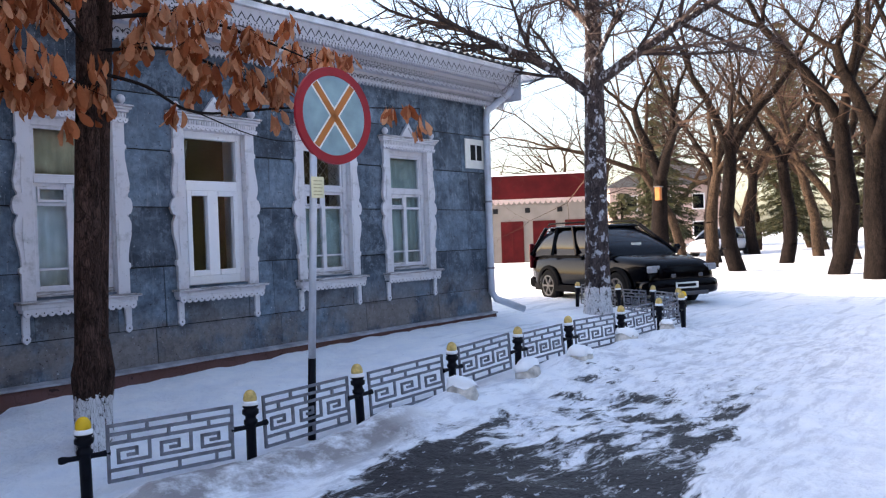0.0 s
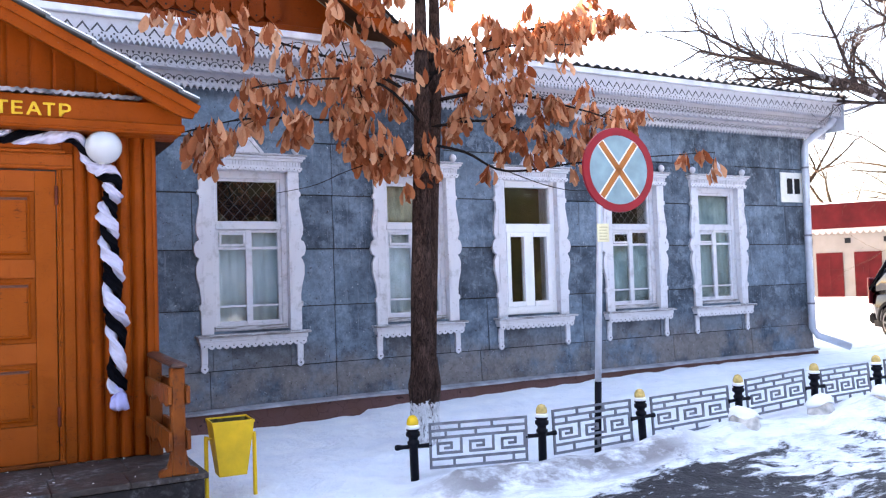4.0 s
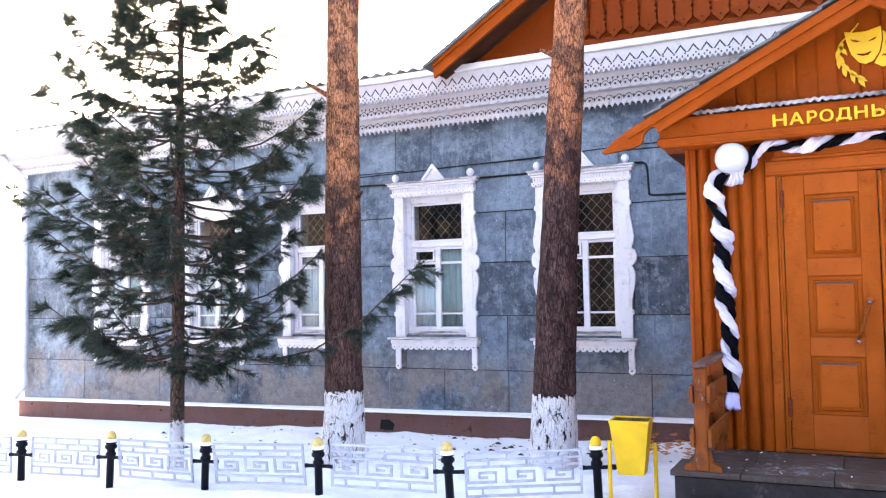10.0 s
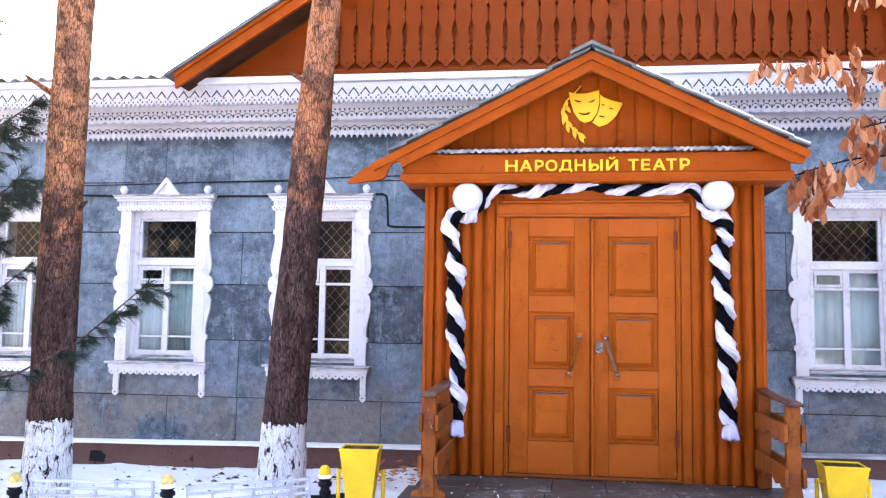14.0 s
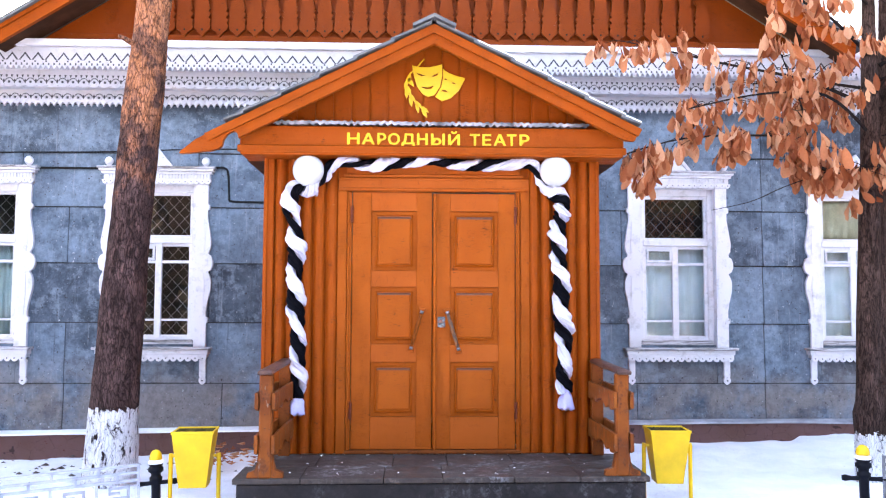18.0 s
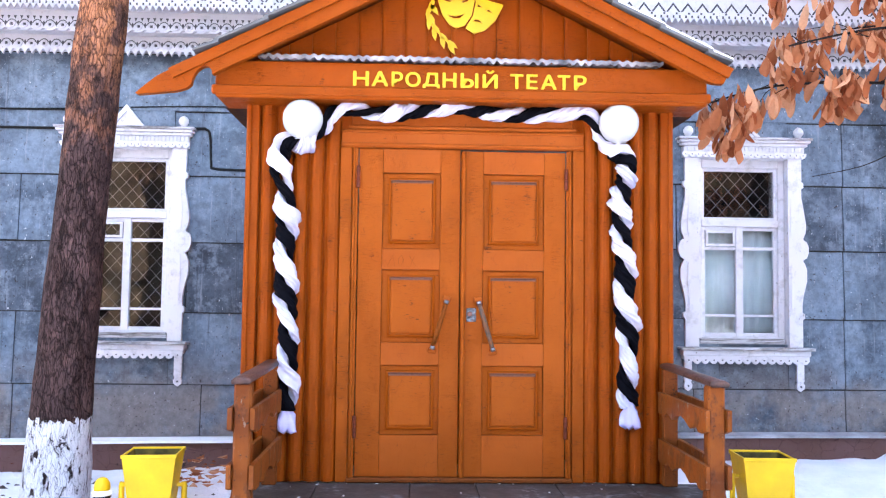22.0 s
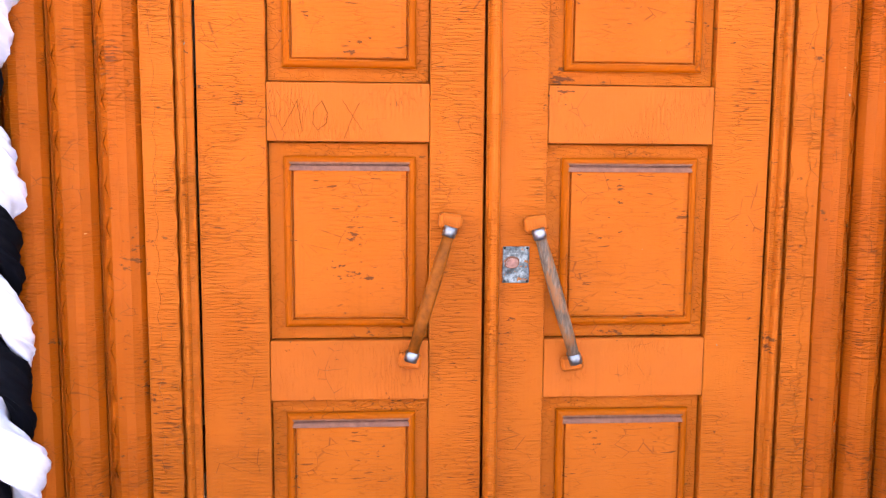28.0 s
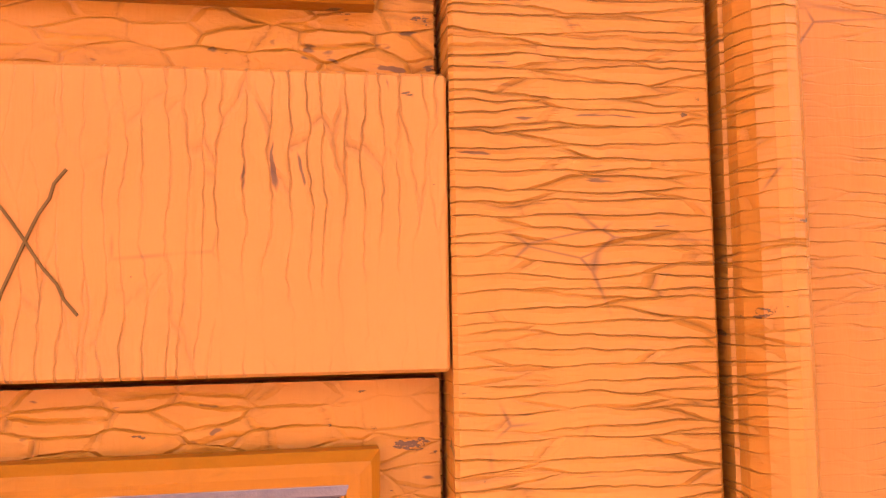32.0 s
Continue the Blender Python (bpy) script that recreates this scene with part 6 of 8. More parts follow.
for s, x in ((-1, -1.165), (1, 1.325)):
    rail = thing("porch_railing", (x, -0.5, FLOOR - 0.003), "worn brown wooden railing beside the porch landing", "railing", "porch railings")
    put = world_part(rail)
    f = 0.035 if s < 0 else 0.075
    put("post", slabs((x - 0.045, x + 0.045, -0.975 + f, -0.890 + f, FLOOR - 0.003, 1.055), bevel=0.010), SCUFFED)
    bm = bmesh.new()
    section = [(-0.050, 0.006), (-0.044, 0.0), (0.044, 0.0), (0.050, 0.006), (0.050, 0.020), (0.036, 0.030), (0.0, 0.034), (-0.036, 0.030), (-0.050, 0.020)]
    ends = [[bm.verts.new((x + u, y, z + v)) for u, v in section] for y, z in ((-1.025 + f, 1.054), (-0.99 + f, 1.057), (-0.52, 1.064), (-0.03, 1.076))]
    for p, q in zip(ends, ends[1:]):
        for k in range(9):
            bm.faces.new((p[k], q[k], q[(k + 1) % 9], p[(k + 1) % 9]))
    bm.faces.new(ends[0])
    bm.faces.new(ends[-1][::-1])
    put("handrail", bm, RAIL_TOP, "dark worn wooden handrail", True)
    put("wall_post", slabs((x - 0.045, x + 0.045, -0.10, -0.042, FLOOR - 0.003, 1.074), bevel=0.006), PAINT_RAIL)
    for z0, z1 in ((0.800, 0.930), (0.500, 0.640)):
        for side in (-1, 1):
            low = [(-1.0 + f, z0 + 0.02), (-0.93 + f, z0), (-0.80, z0), (-0.77, z0 + 0.025), (-0.66, z0 - 0.004), (-0.58, z0 + 0.03), (-0.50, z0 + 0.045), (-0.42, z0 + 0.03), (-0.34, z0 - 0.004), (-0.24, z0 + 0.025), (-0.20, z0), (-0.06, z0)]
            bm = bmesh.new()
            prism(bm, low + [(-0.06, z1), (-1.0 + f, z1)], x + side * 0.047, x + side * 0.070, "yz")
            put("carved_plank", bm, SCUFFED)
    foot = [(-0.986, FLOOR - 0.003), (-1.075 + 0.01, FLOOR - 0.003), (-1.06, FLOOR + 0.03), (-1.01, FLOOR + 0.05), (-0.995, FLOOR + 0.10), (-0.986, FLOOR + 0.17)]
    for side in (-1, 1):
        bm = bmesh.new()
        prism(bm, [(x + side * (0.046 + (-0.986 - a)), b) for a, b in foot], -0.96 + f, -0.90 + f)
        put("foot_bracket", bm, SCUFFED)


# ---- litter bins ----
def litter_bin(x, y, turn, low, high, label):
    b = thing("litter_bin", pose(x, y, rise(x) - 0.05, 0, 0, turn), label, "bin", "porch bins")
    bm = bmesh.new()
    t, w, z0, z1 = 0.152, 0.100, low, high
    outer = [[bm.verts.new((sx * r, sy * r * 0.86, z)) for sx, sy in ((-1, -1), (1, -1), (1, 1), (-1, 1))] for r, z in ((w, z0), (t, z1), (t - 0.008, z1), (w - 0.008, z0 + 0.01))]
    for lo, hi in zip(outer, outer[1:]):
        for k in range(4):
            bm.faces.new((lo[k], lo[(k + 1) % 4], hi[(k + 1) % 4], hi[k]))
    bm.faces.new(outer[0][::-1])
    bm.faces.new(outer[-1])
    part("bucket", bm, YELLOW, b, "tapered yellow sheet-metal bucket")
    # added dark lining: the shade inside the bucket, with grime, as colour
    bm = bmesh.new()
    fill = [[bm.verts.new((sx * r, sy * r * 0.86, z)) for sx, sy in ((-1, -1), (1, -1), (1, 1), (-1, 1))] for r, z in ((w - 0.018, z0 + 0.04), (t - 0.014, z1 - 0.008), (t - 0.010, z1 - 0.008), (w - 0.011, z0 + 0.03))]
    for lo, hi in zip(fill, fill[1:]):
        for k in range(4):
            bm.faces.new((lo[k], lo[(k + 1) % 4], hi[(k + 1) % 4], hi[k]))
    part("liner", bm, plain("shaded_grimy_lining", (0.085, 0.060, 0.012), 0.85, 0, 0.7, 14, 0.4), b, "inside of the bucket, darkened for grime and shade")
    for ry in (-0.131, 0.131):
        part("rim", slabs((-t - 0.004, t + 0.004, ry - 0.004, ry + 0.004, z1 - 0.018, z1 + 0.003), bevel=0.002), YELLOW, b)
    for s in (-1, 1):
        bm = bmesh.new()
        tube(bm, [(s * 0.178, 0.0, 0.0), (s * 0.178, 0.0, 0.47), (s * 0.174, 0.0, 0.492)], 0.016, 10)
        part("leg", bm, YELLOW, b)
        bm = bmesh.new()
        tube(bm, [(s * 0.178, 0.0, 0.475), (s * 0.138, 0.0, 0.475)], 0.011, 8)
        part("pivot", bm, YELLOW, b)


litter_bin(-1.80, -0.30, 4, 0.25, 0.67, "yellow metal litter bin hung between two legs in snow")
litter_bin(1.815, -0.30, -3, 0.20, 0.605, "yellow metal litter bin hung between two legs in snow")


# ---- fences ----
CREAM = plain("snow_dusted_knob_paint", (0.60, 0.42, 0.14), 0.6, 0, 0.35, 30, 0.3)


def post_parts(owner, m, snowy, knob=None):
    bm = bmesh.new()
    spin(bm, [(0.034, -0.15), (0.034, 0.27), (0.047, 0.285), (0.047, 0.305), (0.036, 0.315), (0.036, 0.335), (0.056, 0.35), (0.056, 0.375), (0.042, 0.385), (0.052, 0.395), (0.052, 0.405)], 14, m=m)
    post = part("post", bm, BLACK_IRON, owner, "black iron fence post", True)
    bm = bmesh.new()
    spin(bm, [(0.053, 0.405), (0.056, 0.425), (0.045, 0.434)], 14, m=m)
    part("snow_collar", bm, CLEAN_SNOW if snowy else SIGN_WHITE, post, "", True)
    bm = bmesh.new()
    spin(bm, [(0.043, 0.430), (0.047, 0.448), (0.042, 0.476), (0.028, 0.498), (0.010, 0.507)], 14, m=m)
    part("finial", bm, knob or YELLOW, post, "egg-shaped yellow knob", True)
    return post


def meander_panel(wide, tall):
    """Two courses of brick-like bars, a row of square hooks and one more course along the foot."""
    bm = bmesh.new()
    r = 0.0095

    def bar(u0, v0, u1, v1):
        x0, x1, z0, z1 = u0 * wide, u1 * wide, v0 * tall, v1 * tall
        block(bm, min(x0, x1) - r, max(x0, x1) + r, -0.008, 0.008, min(z0, z1) - r, max(z0, z1) + r)
    for seg in ((0, 0, 1, 0), (0, 1, 1, 1), (0, 0, 0, 1), (1, 0, 1, 1), (0, 0.84, 1, 0.84), (0, 0.68, 1, 0.68), (0, 0.19, 1, 0.19),
                (0.30, 0.84, 0.30, 1), (0.64, 0.84, 0.64, 1), (0.16, 0.68, 0.16, 0.84), (0.47, 0.68, 0.47, 0.84), (0.80, 0.68, 0.80, 0.84), (0.24, 0, 0.24, 0.19), (0.55, 0, 0.55, 0.19), (0.86, 0, 0.86, 0.19)):
        bar(*seg)
    for k in range(3):
        u = k / 3
        hook = ((0.315, 0.68), (0.315, 0.32), (0.075, 0.32), (0.075, 0.54), (0.215, 0.54), (0.215, 0.43), (0.150, 0.43))
        for (p, q), (e, f) in zip(hook, hook[1:]):
            bar(u + p, q, u + e, f)
    return bm


def fence(posts, material, label, snowy=True, stub=True, height=0.34):
    x0, y0 = posts[0]
    owner = thing("fence", (x0, y0, rise(x0)), label, "fence", "low fences")
    inv = owner.matrix_basis.inverted()
    dice = random.Random(len(posts))
    for n, (x, y) in enumerate(posts):
        m = Matrix.Translation((x, y, rise(x) - 0.03)) @ pose(0, 0, 0, dice.uniform(-3, 3), dice.uniform(-3, 3), 0)
        post_parts(owner, m, snowy, CREAM if n > 0 else None).matrix_parent_inverse = inv
    for n, ((ax, ay), (bx, by)) in enumerate(zip(posts, posts[1:])):
        a, b = Vector((ax, ay, rise(ax))), Vector((bx, by, rise(bx)))
        run = (b - a).length
        yaw = math.atan2(by - ay, bx - ax)
        gap = 0.13
        bm = meander_panel(run - 2 * gap, height)
        m = Matrix.Translation(a + (b - a).normalized() * gap + Vector((0, 0, 0.055 + dice.uniform(-0.015, 0.02)))) @ Matrix.Rotation(yaw, 4, "Z") @ pose(0, 0, 0, dice.uniform(-6, 4), dice.uniform(-1.6, 1.6) - math.degrees(math.atan2(b.z - a.z, run)), 0)
        bmesh.ops.transform(bm, matrix=m, verts=bm.verts)
        part("panel", bm, material, owner, "iron panel with a meander pattern").matrix_parent_inverse = inv
        for p, q in ((a, b), (b, a)):
            arm = bmesh.new()
            d = (q - p).normalized()
            h = Vector((0, 0, 0.235))
            tube(arm, [p + h, p + d * 0.09 + h, p + d * (gap + 0.01) + h], [0.016, 0.016, 0.022], 8)
            part("cross_arm", arm, BLACK_IRON, owner).matrix_parent_inverse = inv
    if stub:
        (ax, ay), (bx, by) = posts[0], posts[1]
        d = Vector((ax - bx, ay - by, 0)).normalized()
        p = Vector((ax, ay, rise(ax) + 0.235))
        arm = bmesh.new()
        tube(arm, [p, p + d * 0.09, p + d * 0.13, p + d * 0.15], [0.016, 0.016, 0.024, 0.018], 8)
        part("cross_arm", arm, BLACK_IRON, owner).matrix_parent_inverse = inv


fence([(3.12, -0.75), (4.11, -1.06), (5.21, -1.02), (6.46, -0.97), (7.55, -0.97), (8.52, -1.03), (9.75, -1.03), (10.95, -1.0), (11.9, -0.95)], GREY_IRON, "low iron fence with grey meander panels, black posts and yellow knobs")
fence([(12.15, -0.85), (12.8, -0.5), (13.35, 0.15), (13.7, 0.9), (14.2, 2.0)], GREY_IRON, "low iron fence with dark meander panels at the verge", True, False)
fence([(-2.07, -0.33), (-3.13, -0.84), (-4.33, -0.92), (-5.48, -1.04), (-6.56, -1.13), (-7.6, -1.28), (-8.65, -1.42)], PALE_IRON, "low iron fence with whitened meander panels, black posts and yellow knobs")

# rounded kerb stones with caps of snow
KERB_STONE = plain("beige_kerb_stone", (0.60, 0.56, 0.52), 0.8, 0, 0.45, 11, 0.9)
for x, y, r in ((6.11, -1.34, 0.125), (7.17, -1.32, 0.115), (8.09, -1.36, 0.115), (9.55, -1.20, 0.115), (10.7, -1.22, 0.10)):
    stone = thing("kerb_stone", Matrix.Translation((x, y, rise(x) + 0.09)) @ pose(0, 0, 0, 8, 5, x * 77), "rounded beige kerb stone capped with snow beside the fence", "kerb stone", "kerb stones")
    for name, material, size, shift in (("stone", KERB_STONE, 1.0, 0.0), ("snow_cap", CLEAN_SNOW, 1.05, 0.05)):
        bm = bmesh.new()
        bmesh.ops.create_icosphere(bm, subdivisions=3, radius=r * size)
        for v in bm.verts:
            v.co = Vector([math.copysign(abs(c / r) ** 0.75, c) * r for c in v.co]) * (1 + 0.35 * noise.noise(v.co * 7 + Vector((x, y, 0))) + 0.10 * noise.noise(v.co * 24))
            if shift:
                v.co.z = max(v.co.z, 0.02 + 0.05 * noise.noise(v.co * 9)) * 0.8 + shift
        part(name, bm, material, stone, "", True)

# ---- road sign, house plate, pipe, cable ----
sign = thing("road_sign", (4.81, -0.9, rise(4.8) - 0.02), "round faded blue no-stopping sign with red rim on a grey pole", "road sign")
put = world_part(sign)
bm = bmesh.new()
tube(bm, [(4.835, -0.9, 0.66), (4.915, -0.9, 1.93), (4.955, -0.9, 2.80)], 0.028, 12)
put("pole", bm, ZINC, "grey pole with a black foot", True)
bm = bmesh.new()
tube(bm, [(4.80, -0.9, 0.0), (4.835, -0.9, 0.66)], 0.030, 12)
put("pole_foot", bm, BLACK_IRON, "", True)
FACE = Matrix.Translation((5.12, -0.945, 2.495)) @ pose(0, 0, 0, 90, 0, -5)
bm = bmesh.new()
spin(bm, [(0.31, -0.004), (0.31, 0.004)], 40, m=FACE)
put("face", bm, SIGN_BLUE)
bm = bmesh.new()
for a, b in (((0.31, 0.002), (0.31, 0.010)),):
    rows = []
    for k in range(48):
        c, s = math.cos(2 * math.pi * k / 48), math.sin(2 * math.pi * k / 48)
        rows.append([bm.verts.new(FACE @ Vector((r * c, r * s, h))) for r, h in ((0.305, 0.004), (0.308, 0.009), (0.372, 0.009), (0.376, -0.012), (0.305, -0.012))])
    for k in range(48):
        p, q = rows[k], rows[(k + 1) % 48]
        for j in range(5):
            bm.faces.new((p[j], q[j], q[(j + 1) % 5], p[(j + 1) % 5]))
put("rim", bm, SIGN_RED)
for turn in (52, -52):
    bm = bmesh.new()
    m = FACE @ pose(0, 0, 0, 0, 0, turn)
    block(bm, -0.305, 0.305, -0.040, 0.040, 0.0045, 0.0055, 0, m)
    put("cross_edge", bm, SIGN_WHITE)
    bm = bmesh.new()
    block(bm, -0.30, 0.30, -0.026, 0.026, 0.006, 0.0072, 0, m)
    put("cross_bar", bm, SIGN_RUST)
put("clamp", slabs((4.92, 5.16, -0.93, -0.915, 2.60, 2.64), (4.92, 5.16, -0.93, -0.915, 2.35, 2.39)), STEEL)
put("notice", slabs((4.855, 4.985, -0.945, -0.94, 1.86, 2.02), bevel=0.002), plain("yellowed_notice", (0.72, 0.66, 0.42), 0.6), "small yellowed notice")
put("notice_lines", slabs(*[(4.875, 4.965 - 0.01 * (k % 2), -0.947, -0.9455, 1.985 - k * 0.026, 1.992 - k * 0.026) for k in range(5)]), plain("faded_print", (0.42, 0.36, 0.22), 0.7))

plate = thing("house_plate", (11.70, FRONT - 0.02, 2.64), "white house plate with two dark bars on the wall", "plate")
put = world_part(plate)
put("plate", slabs((11.42, 11.985, FRONT - 0.045, FRONT - 0.025, 2.655, 3.135), bevel=0.004), SIGN_WHITE)
put("bar", slabs((11.56, 11.69, FRONT - 0.050, FRONT - 0.0455, 2.79, 3.04)), INK)
put("bar", slabs((11.735, 11.865, FRONT - 0.050, FRONT - 0.0455, 2.79, 3.04)), INK)

pipe = thing("downpipe", (11.93, FRONT - 0.1, 0.3), "pale zinc downpipe at the corner of the house", "downpipe")
put = world_part(pipe)
bm = bmesh.new()
tube(bm, [(12.42, 2.12, 4.02), (12.38, 2.16, 3.94), (11.98, FRONT - 0.11, 3.62), (11.95, FRONT - 0.11, 3.50), (11.93, FRONT - 0.11, 2.0), (11.93, FRONT - 0.11, 0.62), (12.0, FRONT - 0.15, 0.50), (12.42, FRONT - 0.42, 0.30)], 0.058, 12)
put("pipe", bm, ZINC, "", True)
for z in (1.0, 2.1, 3.2):
    bm = bmesh.new()
    spin(bm, [(0.064, 0), (0.064, 0.03)], 12, (11.935, FRONT - 0.11, z))
    block(bm, 11.925, 11.945, FRONT - 0.06, FRONT - 0.012, z, z + 0.03)
    put("bracket", bm, STEEL)
put("hopper", slabs((12.33, 12.51, 2.04, 2.20, 4.02, 4.22), bevel=0.02), ZINC)
left_pipe = thing("downpipe", (LEFT_END + 0.12, FRONT - 0.1, 0.0), "pale zinc downpipe at the corner of the house", "downpipe")
bm = bmesh.new()
tube(bm, [(LEFT_END - 0.2, 2.1, 4.0), (LEFT_END + 0.1, FRONT - 0.11, 3.6), (LEFT_END + 0.12, FRONT - 0.11, 0.25), (LEFT_END + 0.1, FRONT - 0.3, 0.05)], 0.058, 12)
part("pipe", bm, ZINC, left_pipe, "", True).matrix_parent_inverse = left_pipe.matrix_basis.inverted()

bm = bmesh.new()
tube(bm, smooth_line([(-7.6, FRONT - 0.03, 3.07), (-6.0, FRONT - 0.03, 3.04), (-5.2, FRONT - 0.03, 3.02), (-4.29, FRONT - 0.03, 3.02), (-3.3, FRONT - 0.03, 3.02), (-2.38, FRONT - 0.03, 3.035), (-2.24, FRONT - 0.03, 3.03), (-2.20, FRONT - 0.03, 2.96), (-2.185, FRONT - 0.03, 2.72), (-2.15, FRONT - 0.03, 2.665), (-1.84, FRONT - 0.03, 2.655), (-1.375, FRONT - 0.03, 2.65)], 5), 0.012, 6)
tagged(part("wall_cable", bm, CABLE), "black cable running along the wall to the porch", "cable")

bm = bmesh.new()
tube(bm, smooth_line([(-8.2, FRONT - 0.03, 3.16), (-6.6, FRONT - 0.03, 3.15), (-5.2, FRONT - 0.03, 3.17), (-4.4, FRONT - 0.03, 3.19), (-3.46, FRONT - 0.03, 3.205), (-2.5, FRONT - 0.03, 3.24), (-1.39, FRONT - 0.03, 3.25)], 4), 0.006, 5)
tagged(part("wall_cable", bm, CABLE), "thin black wire along the wall above the windows", "cable")
bm = bmesh.new()
dice = random.Random(31)
for k in range(120):
    x, y = dice.uniform(-8.5, -1.6), dice.uniform(0.3, 2.3)
    if k % 5 == 0:
        x, y = dice.gauss(-3.6, 0.5), dice.gauss(1.5, 0.3)
    r = 0.012 + 0.04 * dice.random() ** 3
    z = rise(x) + 0.01 + 0.05 * noise.noise((x * 0.8, y * 0.8, 1)) + (0.05 if y > 2.0 and x > 4 else 0)
    a = dice.uniform(0, 6.28)
    ring = [bm.verts.new((x + r * (1 + 0.4 * math.sin(3 * q + k)) * math.cos(q + a), y + 0.6 * r * math.sin(q + a), z)) for q in (2 * math.pi * j / 6 for j in range(6))]
    tip = bm.verts.new((x, y, z + 0.6 * r))
    for j in range(6):
        bm.faces.new((ring[j], ring[(j + 1) % 6], tip))
tagged(part("ground_litter", bm, plain("dark_soil_crumbs", (0.06, 0.045, 0.04), 0.9, 0, 0.6, 20, 0.5)), "scattered dark crumbs of soil and bark on the snow", "litter", kind="stuff")

# dry leaves and clods on the snow beside the porch
bm = bmesh.new()
for k in range(110):
    x, y = rng.uniform(-2.25, -1.42), rng.uniform(1.2, 2.3)
    a = rng.uniform(0, 6.28)
    r = rng.uniform(0.03, 0.07)
    z = rise(x) + 0.05 + rng.uniform(0, 0.05)
    vs = [bm.verts.new((x + r * u * math.cos(a) - r * v * math.sin(a), y + r * u * math.sin(a) + r * v * math.cos(a), z + w * r)) for u, v, w in ((-1, 0, 0.3), (0, -0.5, 0), (1, 0, 0.4), (0, 0.5, 0.1))]
    bm.faces.new(vs)
tagged(part("fallen_leaves", bm, DRY_LEAF), "heap of fallen brown leaves on the snow", "leaves", kind="stuff")


# ---- trees ----
def rough_trunk(bm, points, radii, sides=22, lumps=0.08):
    """A trunk with uneven bark relief along the points."""
    line = smooth_line(points, 10)
    rows = []
    m = len(line) - 1
    for n, p in enumerate(line):
        u = n / m * (len(radii) - 1)
        k = min(int(u), len(radii) - 2)
        r = radii[k] + (radii[k + 1] - radii[k]) * (u - k)
        ring = []
        for j in range(sides):
            a = 2 * math.pi * j / sides
            f = 1 + lumps * noise.noise((math.cos(a) * 2.2 + p.x, math.sin(a) * 2.2, p.z * 1.6)) + 0.5 * lumps * noise.noise((math.cos(a) * 7, math.sin(a) * 7, p.z * 5))
            ring.append(bm.verts.new((p.x + r * f * math.cos(a), p.y + r * f * math.sin(a), p.z)))
        rows.append(ring)
    for lo, hi in zip(rows, rows[1:]):
        for j in range(sides):
            i = (j + 1) % sides
            bm.faces.new((lo[j], lo[i], hi[i], hi[j]))
    bm.faces.new(rows[0][::-1])
    bm.faces.new(rows[-1])
    return line


class Soup:
    """Loose faces gathered fast."""

    def __init__(self):
        self.v, self.f = [], []

    def face(self, *pts):
        n = len(self.v)
        self.v += [tuple(p) for p in pts]
        self.f.append(tuple(range(n, n + len(pts))))

    def twig(self, a, b, ra, rb, sides=4):
        d = (b - a).normalized()
        s = d.orthogonal().normalized()
        t = d.cross(s)
        n = len(self.v)
        for p, r in ((a, ra), (b, rb)):
            self.v += [tuple(p + r * (math.cos(2 * math.pi * k / sides) * s + math.sin(2 * math.pi * k / sides) * t)) for k in range(sides)]
        self.f += [(n + k, n + (k + 1) % sides, n + sides + (k + 1) % sides, n + sides + k) for k in range(sides)]

    def line(self, pts, ra, rb, sides=4):
        m = len(pts) - 1
        for k in range(m):
            self.twig(pts[k], pts[k + 1], ra + (rb - ra) * k / m, ra + (rb - ra) * (k + 1) / m, sides)

    def mesh(self, name, material, smooth=False):
        me = bpy.data.meshes.new(name)
        me.from_pydata(self.v, [], self.f)
        me.materials.append(material)
        if smooth:
            me.shade_smooth()
        return me


def needle_tuft(soup, p, d, size, count, dice, thin=0.0042):
    for _ in range(count):
        w = Vector((dice.gauss(0, 1), dice.gauss(0, 1), dice.gauss(0, 1))).normalized()
        way = (d * 1.0 + w * 0.75).normalized()
        way.z -= 0.12
        n = way.cross(Vector((dice.gauss(0, 1), dice.gauss(0, 1), dice.gauss(0, 1)))).normalized() * thin
        a = p + d * dice.uniform(-0.06, 0.03)
        e = a + way * size * dice.uniform(0.7, 1.15)
        soup.face(a - n, a + n, e)


